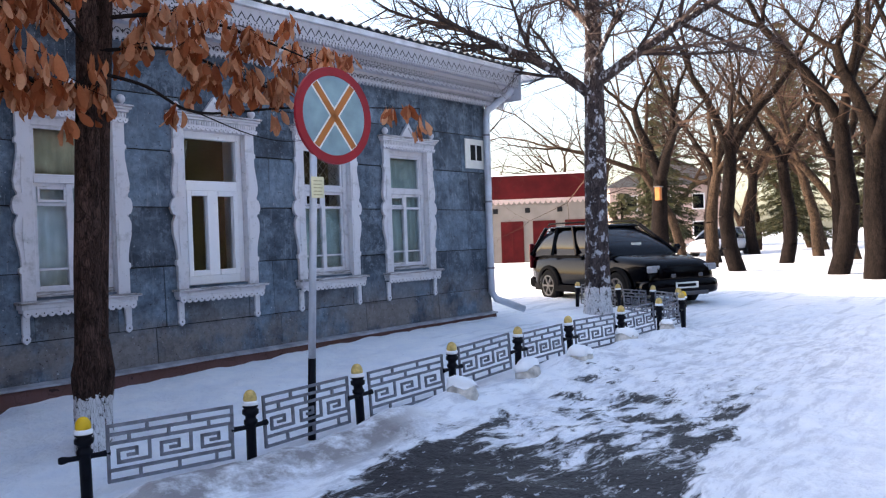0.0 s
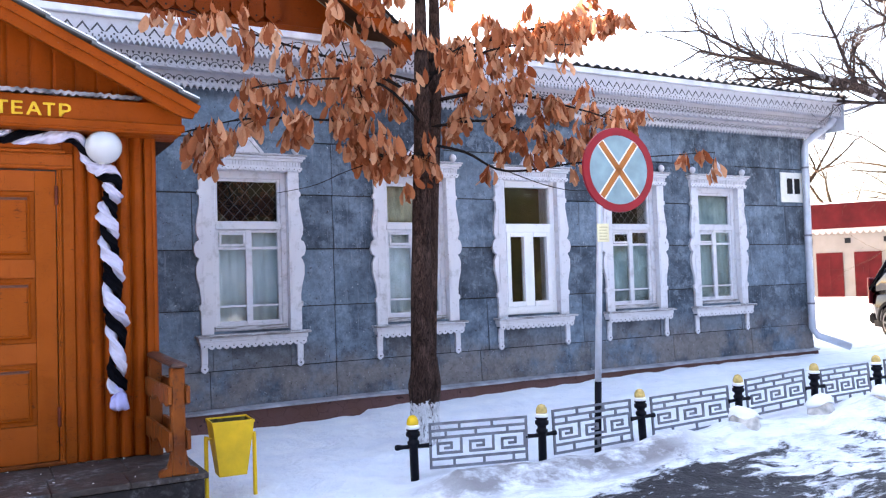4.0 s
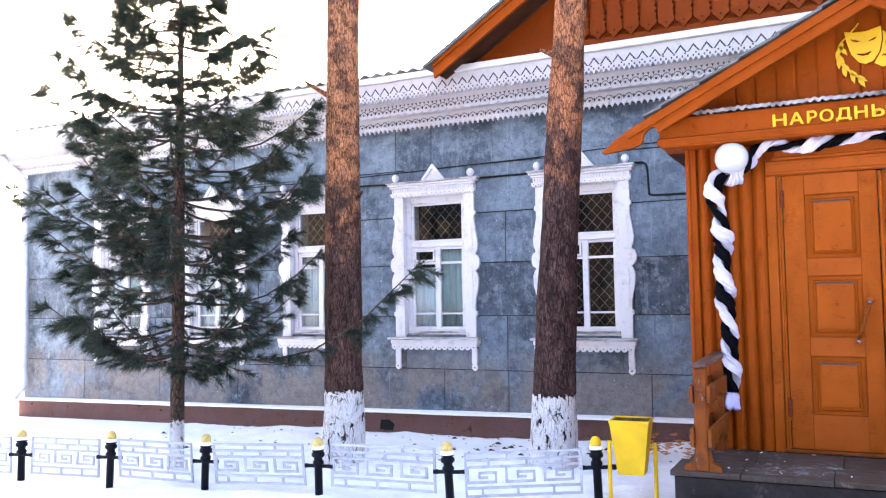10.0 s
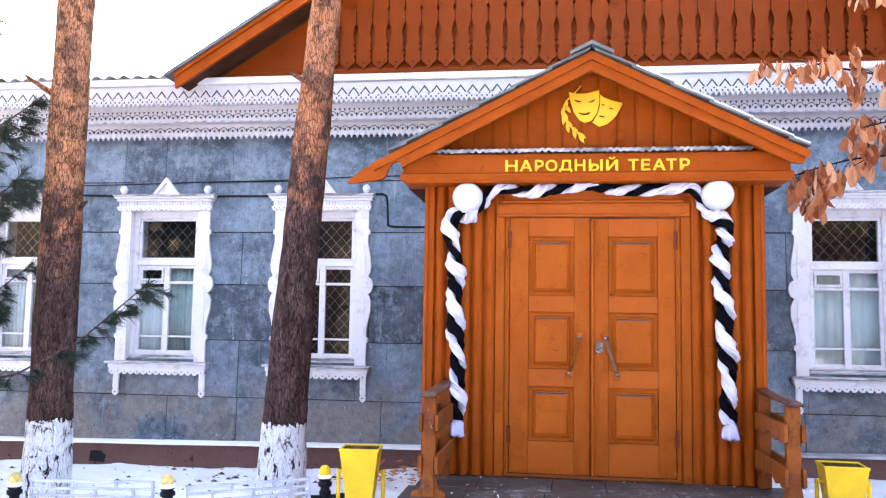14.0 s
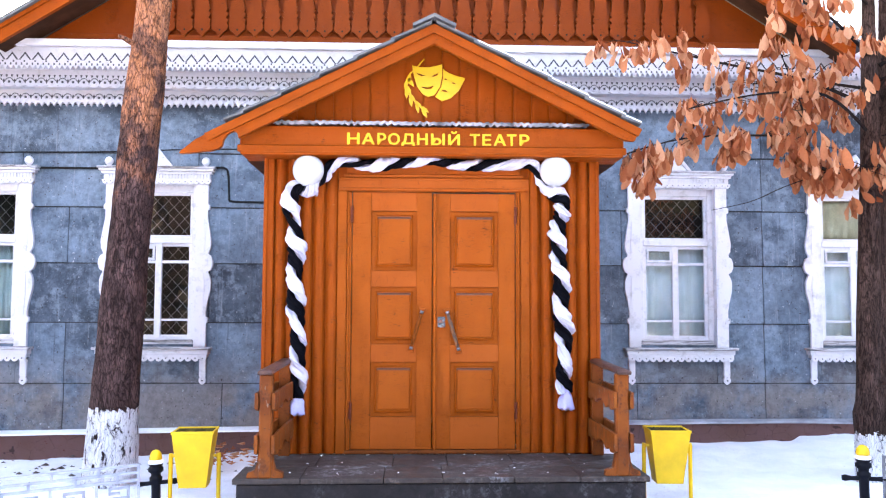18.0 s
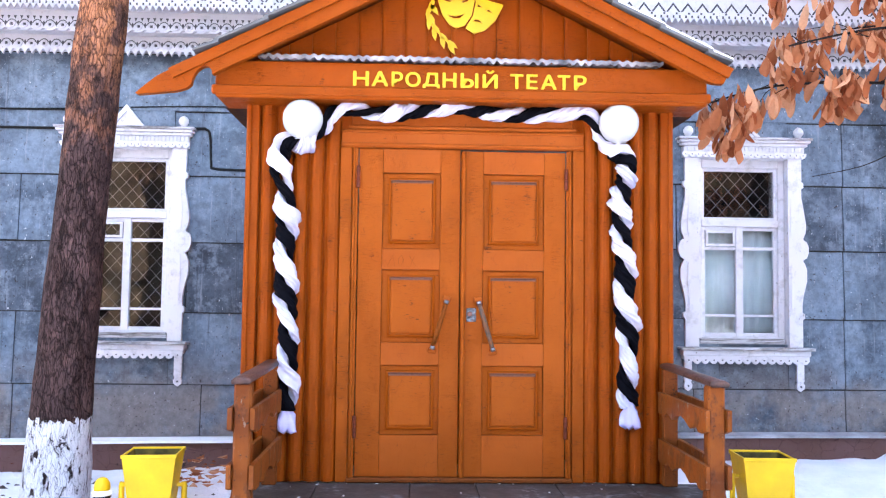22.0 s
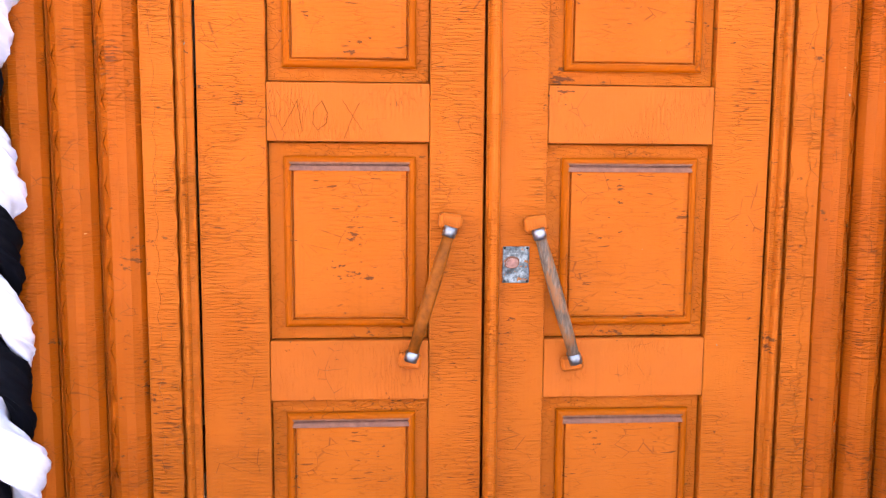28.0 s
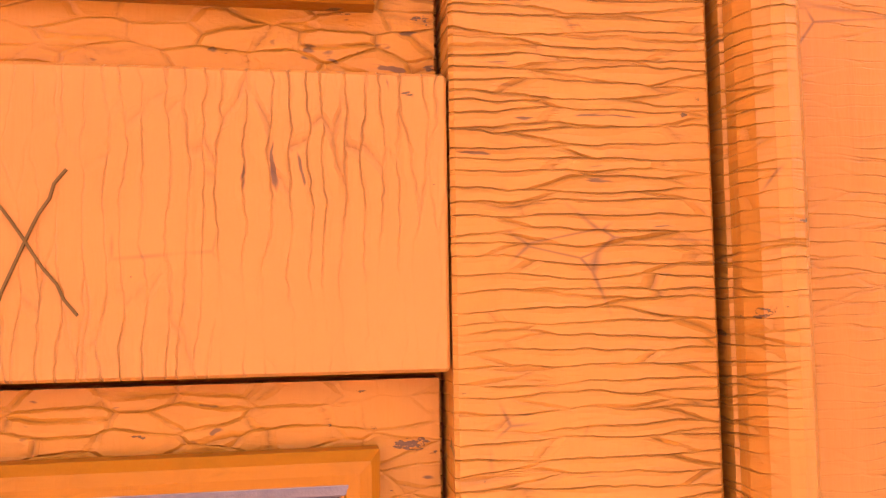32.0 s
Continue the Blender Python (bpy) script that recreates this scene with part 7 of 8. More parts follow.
def pine_trunk(points, radii, label, crown_at, skin):
    x, y, z = points[0]
    tree = thing("pine_tree", (x, y, rise(x)), label, "tree", "tall pines")
    inv = tree.matrix_basis.inverted()
    bm = bmesh.new()
    rough_trunk(bm, points, radii, 26, 0.10)
    part("trunk", bm, skin, tree, "scaly pine trunk with whitewashed foot", True).matrix_parent_inverse = inv
    dice = random.Random(int(x * 10))
    limbs, crown = Soup(), Soup()
    for k in range(24):
        h = crown_at + dice.uniform(0, 3.4)
        a = dice.uniform(0, 6.28)
        s = Vector((points[-1][0], points[-1][1], h))
        out = Vector((math.cos(a), math.sin(a), dice.uniform(0.0, 0.4)))
        run = dice.uniform(0.9, 2.0) * (1.15 - 0.25 * (h - crown_at) / 3.4)
        pts = [s + out * run * u + Vector((0, 0, 0.25 * u * u)) for u in (0, 0.35, 0.7, 1.0)]
        limbs.line(pts, 0.035, 0.010, 5)
        for _ in range(12):
            q = pts[0].lerp(pts[-1], dice.uniform(0.4, 1.0)) + Vector((dice.gauss(0, 0.14), dice.gauss(0, 0.14), dice.gauss(0, 0.10)))
            needle_tuft(crown, q, (out + Vector((dice.gauss(0, .5), dice.gauss(0, .5), 0.4))).normalized(), 0.16, 14, dice)
    for name, soup, mat in (("bough", limbs, skin), ("crown", crown, NEEDLES)):
        ob = new(name, soup.mesh(name, mat))
        ob.parent, ob.matrix_parent_inverse = tree, inv


pine_trunk([(-2.83, 0.80, -0.15), (-2.80, 0.80, 0.6), (-2.70, 0.80, 2.3), (-2.55, 0.80, 4.2), (-2.44, 0.82, 6.0), (-2.38, 0.85, 11.0)], [0.245, 0.208, 0.182, 0.150, 0.135, 0.05], "tall leaning pine with whitewashed foot beside the porch", 8.0, PINE)
pine_trunk([(-4.98, 0.45, -0.2), (-4.96, 0.45, 0.6), (-4.95, 0.45, 2.3), (-4.92, 0.45, 4.7), (-4.88, 0.45, 6.5), (-4.8, 0.45, 11.5)], [0.24, 0.20, 0.185, 0.165, 0.15, 0.05], "tall straight pine with orange upper bark", 8.4, PINE_ORANGE)
# broken stubs and small side shoots on the pines
for x, y, z, dx, dz in ((-2.66, 0.62, 3.86, -0.12, 0.05), (-5.10, 0.36, 3.72, -0.22, 0.16), (-4.76, 0.36, 2.6, 0.14, 0.05)):
    stub = bmesh.new()
    tube(stub, [(x, y + 0.08, z), (x + dx * 0.6, y - 0.02, z + dz * 0.6), (x + dx, y - 0.05, z + dz)], [0.03, 0.022, 0.014], 7)
    tagged(part("branch_stub", stub, PINE), "short dead branch stub on a pine trunk", "branch stub", "branch stubs")


def young_pine():
    tree = thing("young_pine", (-6.42, -0.40, rise(-6.4)), "young long-needled pine with whitewashed thin trunk", "tree")
    inv = tree.matrix_basis.inverted()
    bm = bmesh.new()
    rough_trunk(bm, [(-6.44, -0.4, -0.25), (-6.42, -0.4, 0.5), (-6.40, -0.4, 2.0), (-6.38, -0.4, 3.6), (-6.36, -0.4, 5.4)], [0.085, 0.072, 0.060, 0.040, 0.012], 14, 0.06)
    part("trunk", bm, YOUNG, tree, "thin trunk whitewashed at the foot", True).matrix_parent_inverse = inv
    dice = random.Random(21)
    limbs, crown = Soup(), Soup()

    def bough(start, a, run, lift, tufts):
        out = Vector((math.cos(a), math.sin(a), 0))
        pts = []
        for k in range(6):
            u = k / 5
            pts.append(start + out * run * u + Vector((0, 0, lift * run * u - 0.18 * run * math.sin(math.pi * u) * 0.5 + 0.22 * run * u ** 3)))
        limbs.line(pts, 0.016, 0.005, 5)
        for _ in range(tufts):
            u = 1 - dice.random() ** 1.4 * 0.72
            k = min(int(u * 5), 4)
            p = pts[k].lerp(pts[k + 1], u * 5 - k)
            sd = Vector((-out.y, out.x, 0)) * dice.uniform(-1, 1)
            tip = p + (out * 0.5 + sd * 0.9 + Vector((0, 0, dice.uniform(-0.35, 0.15)))) * dice.uniform(0.08, 0.42) * (1.25 - 0.6 * u)
            limbs.twig(p, tip, 0.005, 0.003, 3)
            d = (tip - p).normalized()
            for q, many in ((0.55, 18), (0.85, 30), (1.0, 46)):
                needle_tuft(crown, p.lerp(tip, q), d, 0.12, many, dice, 0.0024)
        needle_tuft(crown, pts[-1], (pts[-1] - pts[-2]).normalized(), 0.14, 60, dice, 0.0026)
    z = 0.98
    while z < 5.0:
        far = 1.27 * min(1.0, (z - 0.50) / 0.6) * (1.0 if z < 3.1 else max(0.18, 1 - (z - 3.1) / 2.7))
        n = 8 if z < 3.6 else 6
        for k in range(n):
            bough(Vector((-6.41, -0.4, z + dice.uniform(-0.08, 0.08))), 2 * math.pi * (k + dice.random() * 0.7) / n + z * 2.3, far * dice.uniform(0.75, 1.2), dice.uniform(-0.05, 0.25), 19 if z < 1.7 else 25)
        z += dice.uniform(0.27, 0.36)
    bough(Vector((-6.41, -0.4, 1.15)), -0.01, 2.80, 0.03, 36)
    bough(Vector((-6.41, -0.4, 2.2)), -0.10, 1.75, 0.10, 24)
    for name, soup, mat in (("bough", limbs, YOUNG), ("needles", crown, NEEDLES)):
        ob = new(name, soup.mesh(name, mat))
        ob.parent, ob.matrix_parent_inverse = tree, inv


young_pine()


def dry_leaf(soup, p, d, size, dice):
    """One hanging oblong leaf, folded along its rib and curled at the tip."""
    side = d.cross(Vector((dice.gauss(0, 1), dice.gauss(0, 1), dice.gauss(0, 0.3)))).normalized()
    face = d.cross(side)
    wide, fold = size * dice.uniform(0.15, 0.27), dice.uniform(0.25, 1.1)
    bow, twist = dice.uniform(-0.25, 0.45), dice.gauss(0, 0.5)
    n = len(soup.v)
    for u, w in ((-0.10, 0.04), (0.0, 0.10), (0.16, 0.55), (0.36, 0.88), (0.58, 1.0), (0.78, 0.86), (0.92, 0.52), (1.0, 0.10)):
        mid = p + d * size * u + face * size * bow * u * u
        turn = twist * u
        across, out = side * math.cos(turn) + face * math.sin(turn), face * math.cos(turn) - side * math.sin(turn)
        lift = fold + 0.16 * math.sin(u * 13 + fold * 30)
        edge = wide * w * (1 + 0.10 * math.sin(u * 24 + fold * 9))
        soup.v += [tuple(q) for q in (mid - across * edge + out * edge * lift, mid, mid + across * edge + out * edge * (lift - 0.12))]
    for k in range(7):
        a = n + 3 * k
        soup.f += [(a, a + 1, a + 4, a + 3), (a + 1, a + 2, a + 5, a + 4)]


def dry_tree():
    tree = thing("oak_tree", (3.83, 0.38, rise(3.8)), "young tree with twin stems holding dry brown leaves", "tree")
    inv = tree.matrix_basis.inverted()
    bm = bmesh.new()
    rough_trunk(bm, [(3.76, 0.34, -0.15), (3.78, 0.36, 0.9), (3.86, 0.38, 2.6), (3.90, 0.40, 3.6), (3.93, 0.42, 5.2)], [0.125, 0.098, 0.086, 0.07, 0.03], 16, 0.07)
    part("stem", bm, PINE_LOW, tree, "", True).matrix_parent_inverse = inv
    bm = bmesh.new()
    rough_trunk(bm, [(3.87, 0.42, -0.15), (3.88, 0.43, 0.9), (4.00, 0.46, 2.6), (4.09, 0.48, 3.6), (4.13, 0.52, 5.2)], [0.12, 0.094, 0.082, 0.066, 0.03], 16, 0.07)
    part("stem", bm, PINE_LOW, tree, "", True).matrix_parent_inverse = inv
    bm = bmesh.new()
    rough_trunk(bm, [(3.81, 0.36, 0.40), (3.82, 0.37, 0.62), (3.83, 0.37, 0.86)], [0.13, 0.155, 0.115], 16, 0.12)
    part("burl", bm, PINE_LOW, tree, "", True).matrix_parent_inverse = inv
    dice = random.Random(5)
    limbs, crown = Soup(), Soup()
    lines = [([(3.90, .38, 2.82), (3.70, .30, 2.72), (3.42, .22, 2.70), (3.22, .15, 2.82), (3.14, .10, 3.2), (2.9, 0, 3.7)], 0.026, 1.0),
             ([(3.20, .15, 2.98), (2.7, .12, 2.98), (2.1, .1, 2.94), (1.55, .05, 2.78)], 0.012, 0.95),
             ([(3.90, .4, 3.30), (3.2, .1, 3.45), (2.4, -.05, 3.55), (1.6, -.1, 3.70)], 0.020, 0.75),
             ([(3.92, .4, 3.75), (3.2, -.1, 4.0), (2.4, -.2, 4.25)], 0.020, 0.9),
             ([(3.90, .4, 3.05), (3.3, 0.0, 3.30), (2.7, -.1, 3.28), (2.1, -.1, 3.15)], 0.016, 0.7),
             ([(3.97, .42, 2.88), (4.3, .3, 2.80), (4.7, .2, 2.62), (5.4, .0, 2.70), (6.1, .0, 2.78), (7.45, .1, 2.92)], 0.016, 0.22),
             ([(4.0, .45, 3.3), (4.7, .3, 3.42), (5.6, .2, 3.30), (6.15, .1, 3.15)], 0.020, 1.7),
             ([(4.02, .45, 3.7), (4.8, .3, 4.0), (5.5, .3, 4.2), (6.05, .3, 4.35)], 0.020, 1.7),
             ([(4.0, .42, 3.05), (4.5, .2, 3.10), (5.0, .1, 2.95), (5.4, .1, 2.88)], 0.016, 1.1),
             ([(3.9, .35, 3.4), (3.75, -.3, 3.5), (3.6, -.9, 3.45)], 0.016, 1.1),
             ([(4.0, .4, 3.55), (4.4, -.2, 3.7), (4.9, -.7, 3.65)], 0.016, 1.1),
             ([(3.9, .5, 3.5), (3.6, 1.0, 3.7), (3.3, 1.5, 3.8)], 0.016, 0.8),
             ([(4.05, .5, 3.8), (4.5, 1.0, 4.0), (5.0, 1.4, 4.1)], 0.016, 0.8),
             ([(3.93, .4, 4.2), (3.3, .1, 4.6), (2.8, .0, 4.9)], 0.016, 1.0),
             ([(4.08, .5, 4.3), (4.7, .2, 4.7), (5.3, .2, 4.9)], 0.016, 1.0),
             ([(4.0, .45, 4.6), (3.9, -.3, 5.0), (3.8, -.8, 5.2)], 0.014, 0.8),
             ([(3.95, .45, 5.0), (3.7, .5, 5.6), (3.6, .5, 6.0)], 0.014, 0.8),
             ([(4.12, .5, 5.0), (4.4, .6, 5.6), (4.5, .6, 6.0)], 0.014, 0.8)]
    bare = [([(3.42, .22, 2.70), (3.0, .18, 2.55), (2.7, .15, 2.42), (2.35, .12, 2.34)], 0.007), ([(4.7, .2, 2.62), (5.2, .1, 2.46), (5.7, .1, 2.45), (6.3, .1, 2.62)], 0.006)]

    def cluster(p, amount):
        for _ in range(amount):
            d = Vector((dice.gauss(0, 0.26), dice.gauss(0, 0.26), -1)).normalized()
            dry_leaf(crown, p + Vector((dice.gauss(0, 0.035), dice.gauss(0, 0.035), dice.gauss(0, 0.02))), d, dice.uniform(0.10, 0.178), dice)
    for pts, r, full in lines:
        line = smooth_line(pts, 5)
        limbs.line(line, r, 0.005, 5)
        total = len(line)
        for n in range(3 if full > 0.5 else 14, total):
            if dice.random() < 0.92 * full:
                for _ in range(3 if full > 1.5 else (2 if full > 0.7 else 1)):
                    d = Vector((dice.gauss(0, 1), dice.gauss(0, 0.8), dice.gauss(-0.1, 0.5))).normalized()
                    run = dice.uniform(0.08, 0.36)
                    e = line[n] + d * run
                    mid = line[n].lerp(e, 0.5) + Vector((0, 0, 0.03))
                    limbs.line([line[n], mid, e], 0.005, 0.0025, 3)
                    cluster(e, dice.randint(6, 11))
                    if run > 0.2:
                        cluster(mid, dice.randint(2, 5))
    for pts, r in bare:
        limbs.line(smooth_line(pts, 5), r, 0.003, 4)
    for p in ((3.57, 0.1, 2.45), (7.25, 0.1, 2.93), (6.95, 0.08, 2.86), (1.75, 0.1, 2.62), (1.62, 0.05, 2.72), (4.46, 0.15, 2.62), (4.95, 0.1, 2.76)):
        cluster(Vector(p), 9)
    for name, soup, mat in (("bough", limbs, TWIG), ("dry_leaf_crown", crown, DRY_LEAF)):
        ob = new(name, soup.mesh(name, mat, soup is crown))
        ob.parent, ob.matrix_parent_inverse = tree, inv


dry_tree()


# ---- bare trees of the park ----
def bare_tree(seed, high, thick, fork, lean=(0, 0), depth=6, spread=0.55):
    """Trunk and twigs of a leafless tree, as two meshes."""
    dice = random.Random(seed)
    wood, fine = Soup(), Soup()

    def grow(p, d, run, r, level):
        steps = 4 if level < 3 else 2
        pts = [p]
        for k in range(steps):
            d = (d + Vector((dice.gauss(0, 0.13), dice.gauss(0, 0.13), dice.gauss(0.03, 0.08)))).normalized()
            pts.append(pts[-1] + d * run / steps)
        end = r * (0.72 if level == 0 else 0.55)
        (wood if level < 3 else fine).line(pts, r, end, 8 if level == 0 else (6 if level < 3 else 3))
        if level >= depth:
            return
        kids = 3 if level == 0 else dice.choice((2, 3, 3))
        for k in range(kids):
            a = 2 * math.pi * (k + dice.random() * 0.8) / kids
            o = d.orthogonal().normalized()
            o = Matrix.Rotation(a, 3, d) @ o
            w = (d + o * spread * dice.uniform(0.6, 1.5)).normalized()
            grow(pts[-1], w, run * dice.uniform(0.6, 0.86), end * dice.uniform(0.6, 0.85), level + 1)
        if level > 0:
            for q in pts[1:-1]:
                if dice.random() < 0.7:
                    o = Matrix.Rotation(dice.uniform(0, 6.28), 3, d) @ d.orthogonal().normalized()
                    grow(q, (d * 0.4 + o).normalized(), run * dice.uniform(0.4, 0.7), end * 0.5, min(level + 2, depth))
    grow(Vector((0, 0, -0.2)), Vector((lean[0], lean[1], 1)).normalized(), fork, thick, 0)
    return wood, fine


WARM_TWIG = plain("warm_brown_twigs", (0.060, 0.036, 0.026), 0.85, 0, 0.3, 3, 0.1, 0.1)
KINDS = []
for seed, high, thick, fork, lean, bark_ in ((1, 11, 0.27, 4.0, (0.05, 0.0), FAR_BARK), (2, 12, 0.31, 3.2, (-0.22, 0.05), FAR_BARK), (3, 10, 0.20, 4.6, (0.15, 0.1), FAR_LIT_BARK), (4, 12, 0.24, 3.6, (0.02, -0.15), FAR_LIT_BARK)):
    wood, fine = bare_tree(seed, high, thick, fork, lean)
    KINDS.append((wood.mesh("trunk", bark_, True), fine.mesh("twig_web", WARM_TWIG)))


def park_tree(kind, x, y, turn, size, label):
    tree = thing("bare_tree", Matrix.Translation((x, y, rise(x))) @ pose(0, 0, 0, 0, 0, turn) @ Matrix.Scale(size, 4), label, "tree", "park trees")
    shared("trunk", KINDS[kind][0], tree, Matrix())
    shared("twig_web", KINDS[kind][1], tree, Matrix())


for kind, x, y, turn, size in ((1, 25.5, 5.2, 10, 1.0), (0, 27.5, 3.4, 60, 1.0), (2, 30, 6.2, 120, 0.9), (3, 30.5, 5.4, 20, 1.0), (1, 24.2, -1.2, 0, 1.15), (0, 33, 3.5, 200, 1.0), (2, 36, 1.6, 80, 1.0), (3, 40, 4, 140, 1.1), (0, 44, 8.0, 20, 1.1), (1, 46, 2, 300, 1.1),
                            (2, 50, 6, 10, 1.1), (3, 54, 11, 60, 1.2), (0, 56, 0, 130, 1.2), (1, 60, 5, 220, 1.2), (2, 62, 14, 80, 1.2), (3, 66, -4, 180, 1.2), (0, 70, 9, 40, 1.3), (1, 58, 24, 0, 1.2), (2, 52, 19, 120, 1.1), (3, 64, 30, 210, 1.3), (0, 74, 20, 10, 1.3), (1, 80, 2, 90, 1.3), (2, 84, 14, 10, 1.4), (3, 78, -10, 10, 1.3),
                            (0, 46, 30, 70, 1.2), (1, 54, 36, 10, 1.3), (2, 44, 24, 10, 1.1), (3, 38, -5, 60, 1.0),
                            (0, 25.9, 0.15, 250, 1.1), (1, 31.5, 1.2, 170, 1.0), (0, 35, 6.8, 30, 1.0), (3, 42, 0.5, 10, 1.0), (2, 48, 10.5, 200, 1.1), (3, 51, 3.2, 330, 1.1), (2, 57, 8.5, 75, 1.2), (3, 62, 1.5, 15, 1.2), (2, 68, 6.0, 160, 1.3), (3, 72, 14, 300, 1.3), (2, 76, 8, 45, 1.3), (3, 50, 16, 100, 1.1), (2, 60, 20, 250, 1.2)):
    park_tree(kind, x, y, turn, size, "bare dark-trunked park tree standing in snow")
# the far side of the street
for kind, x, y, turn, size in ((0, -9, -17, 10, 1.2), (1, -3.5, -20, 90, 1.2), (3, 6, -19, 200, 1.2), (0, 11, -17, 300, 1.2), (1, -14, -21, 30, 1.2), (2, 17, -20, 150, 1.2), (3, -19, -16, 20, 1.2), (0, 9, -12.5, 160, 1.1), (3, 14, -13, 20, 1.1), (2, 19, -14, 280, 1.1), (1, 23, -13, 100, 1.2), (0, 28, -15, 220, 1.2), (3, 33, -16, 140, 1.2), (0, -7, -13, 80, 1.1), (1, 20, -24, 10, 1.3), (0, 26, -22, 60, 1.3), (3, 12, -24, 30, 1.3), (1, 5, -25, 190, 1.3)):
    park_tree(kind, x, y, turn, size, "bare park tree on the far side of the street")


def tree_line():
    """The wood that closes the far side of the street: an uneven dark bank of crowns."""
    n = Nodes("far_wood", 0.95, 0, 0.05)
    shade = n.noise(0.55, 8, 0.75)
    tint = n.ramp(shade, (0.36, (0.010, 0.010, 0.009)), (0.50, (0.040, 0.033, 0.027)), (0.66, (0.12, 0.095, 0.075)))
    wood_ = n.done(tint, n.bump(shade, 0.9, 0.5))
    verts, faces, across, up = [], [], 260, 8
    for k in range(across + 1):
        x = -75 + 165 * k / across
        top = 8.6 + 2.6 * noise.noise((x * 0.16, 3, 1)) + 2.0 * noise.noise((x * 0.7, 5, 2)) + 0.9 * noise.noise((x * 2.2, 8, 2))
        for j in range(up + 1):
            u = j / up
            verts.append((x, -27.5 + 1.6 * noise.noise((x * 0.4, u * 3, 7)) - 1.2 * u, -0.8 + (top + 0.8) * u))
    for k in range(across):
        for j in range(up):
            a = k * (up + 1) + j
            faces.append((a, a + up + 1, a + up + 2, a + 1))
    me = bpy.data.meshes.new("backdrop")
    me.from_pydata(verts, [], faces)
    me.materials.append(wood_)
    tagged(new("backdrop", me), "dark line of park trees across the street", "woods", kind="structure")


tree_line()


def verge_tree():
    """The snow-flecked tree by the corner of the house, with its long snowy limb."""
    x, y = 13.35, 1.12
    tree = thing("verge_tree", (x, y, rise(x)), "bare snow-flecked tree with whitewashed foot by the fence", "tree")
    inv = tree.matrix_basis.inverted()
    bm = bmesh.new()
    rough_trunk(bm, [(x - 0.05, y, -0.1), (x, y, 1.0), (x + 0.05, y, 2.6), (x + 0.12, y, 4.3), (x + 0.15, y, 6.0), (x + 0.1, y, 9.0)], [0.27, 0.205, 0.185, 0.165, 0.11, 0.04], 20, 0.08)
    part("trunk", bm, SNOWY_BARK, tree, "snow-flecked trunk with whitewashed foot", True).matrix_parent_inverse = inv
    dice = random.Random(11)
    wood, fine = Soup(), Soup()

    def grow(p, d, run, r, level):
        pts = [p]
        for k in range(4):
            d = (d + Vector((dice.gauss(0, 0.14), dice.gauss(0, 0.14), dice.gauss(0.02, 0.10)))).normalized()
            pts.append(pts[-1] + d * run / 4)
        (wood if level < 2 else fine).line(pts, r, r * 0.5, 7 if level < 2 else 3)
        if level < 5:
            for q in pts[1:]:
                for _ in range(3 if level < 2 else (2 if level < 3 else 1)):
                    o = Matrix.Rotation(dice.uniform(0, 6.28), 3, d) @ d.orthogonal().normalized()
                    grow(q, (d * 0.7 + o * dice.uniform(0.4, 1.0)).normalized(), run * dice.uniform(0.42, 0.62), r * 0.42, level + (1 if level else 2))
    for h, d, run, r in ((4.05, (0.55, -0.75, 0.42), 3.4, 0.10), (3.85, (-0.55, 0.42, 1.0), 2.5, 0.10), (4.4, (-0.5, -0.6, 0.5), 1.5, 0.06), (5.0, (0.5, 0.6, 0.8), 2.2, 0.07), (4.9, (-0.8, -0.1, 0.6), 1.5, 0.06), (5.6, (0.6, -0.3, 0.9), 2.0, 0.06), (6.4, (-0.3, 0.4, 0.9), 1.8, 0.05)):
        grow(Vector((x + 0.1, y, h)), Vector(d).normalized(), run, r, 1)
    for name, soup, mat in (("bough", wood, SNOWY_BARK), ("twig_web", fine, plain("grey_violet_twig", (0.050, 0.036, 0.034), 0.85, 0, 0.3, 20, 0.2, 0.1))):
        ob = new(name, soup.mesh(name, mat))
        ob.parent, ob.matrix_parent_inverse = tree, inv


verge_tree()


def spruce(x, y, high, wide, seed):
    tree = thing("spruce_tree", (x, y, rise(x)), "far brownish green spruce in the park", "tree", "park spruces")
    dice = random.Random(seed)
    wood, crown = Soup(), Soup()
    wood.line([Vector((0, 0, -0.2)), Vector((0, 0, high * 0.5)), Vector((0, 0, high))], 0.16, 0.02, 8)
    z = high * 0.10
    while z < high:
        far = wide * (1 - z / high) + 0.15
        for k in range(9):
            a = dice.uniform(0, 6.28)
            out = Vector((math.cos(a), math.sin(a), -0.28))
            run = far * dice.uniform(0.7, 1.15)
            s = Vector((0, 0, z + dice.uniform(-0.15, 0.15)))
            wood.twig(s, s + out * run, 0.025, 0.006, 3)
            for _ in range(int(5 + 6 * run)):
                u = dice.uniform(0.2, 1.0)
                p = s + out * run * u + Vector((dice.gauss(0, 0.12), dice.gauss(0, 0.12), 0))
                for _ in range(4):
                    w = (Vector((dice.gauss(0, 0.6), dice.gauss(0, 0.6), dice.gauss(-0.5, 0.4))) + out * 0.6).normalized()
                    n = w.orthogonal().normalized() * 0.035
                    crown.face(p - n, p + n, p + w * dice.uniform(0.18, 0.4))
        z += dice.uniform(0.3, 0.45)
    ob = new("trunk", wood.mesh("trunk", FAR_BARK))
    ob.parent = tree
    ob = new("crown", crown.mesh("crown", FAR_NEEDLES))
    ob.parent = tree


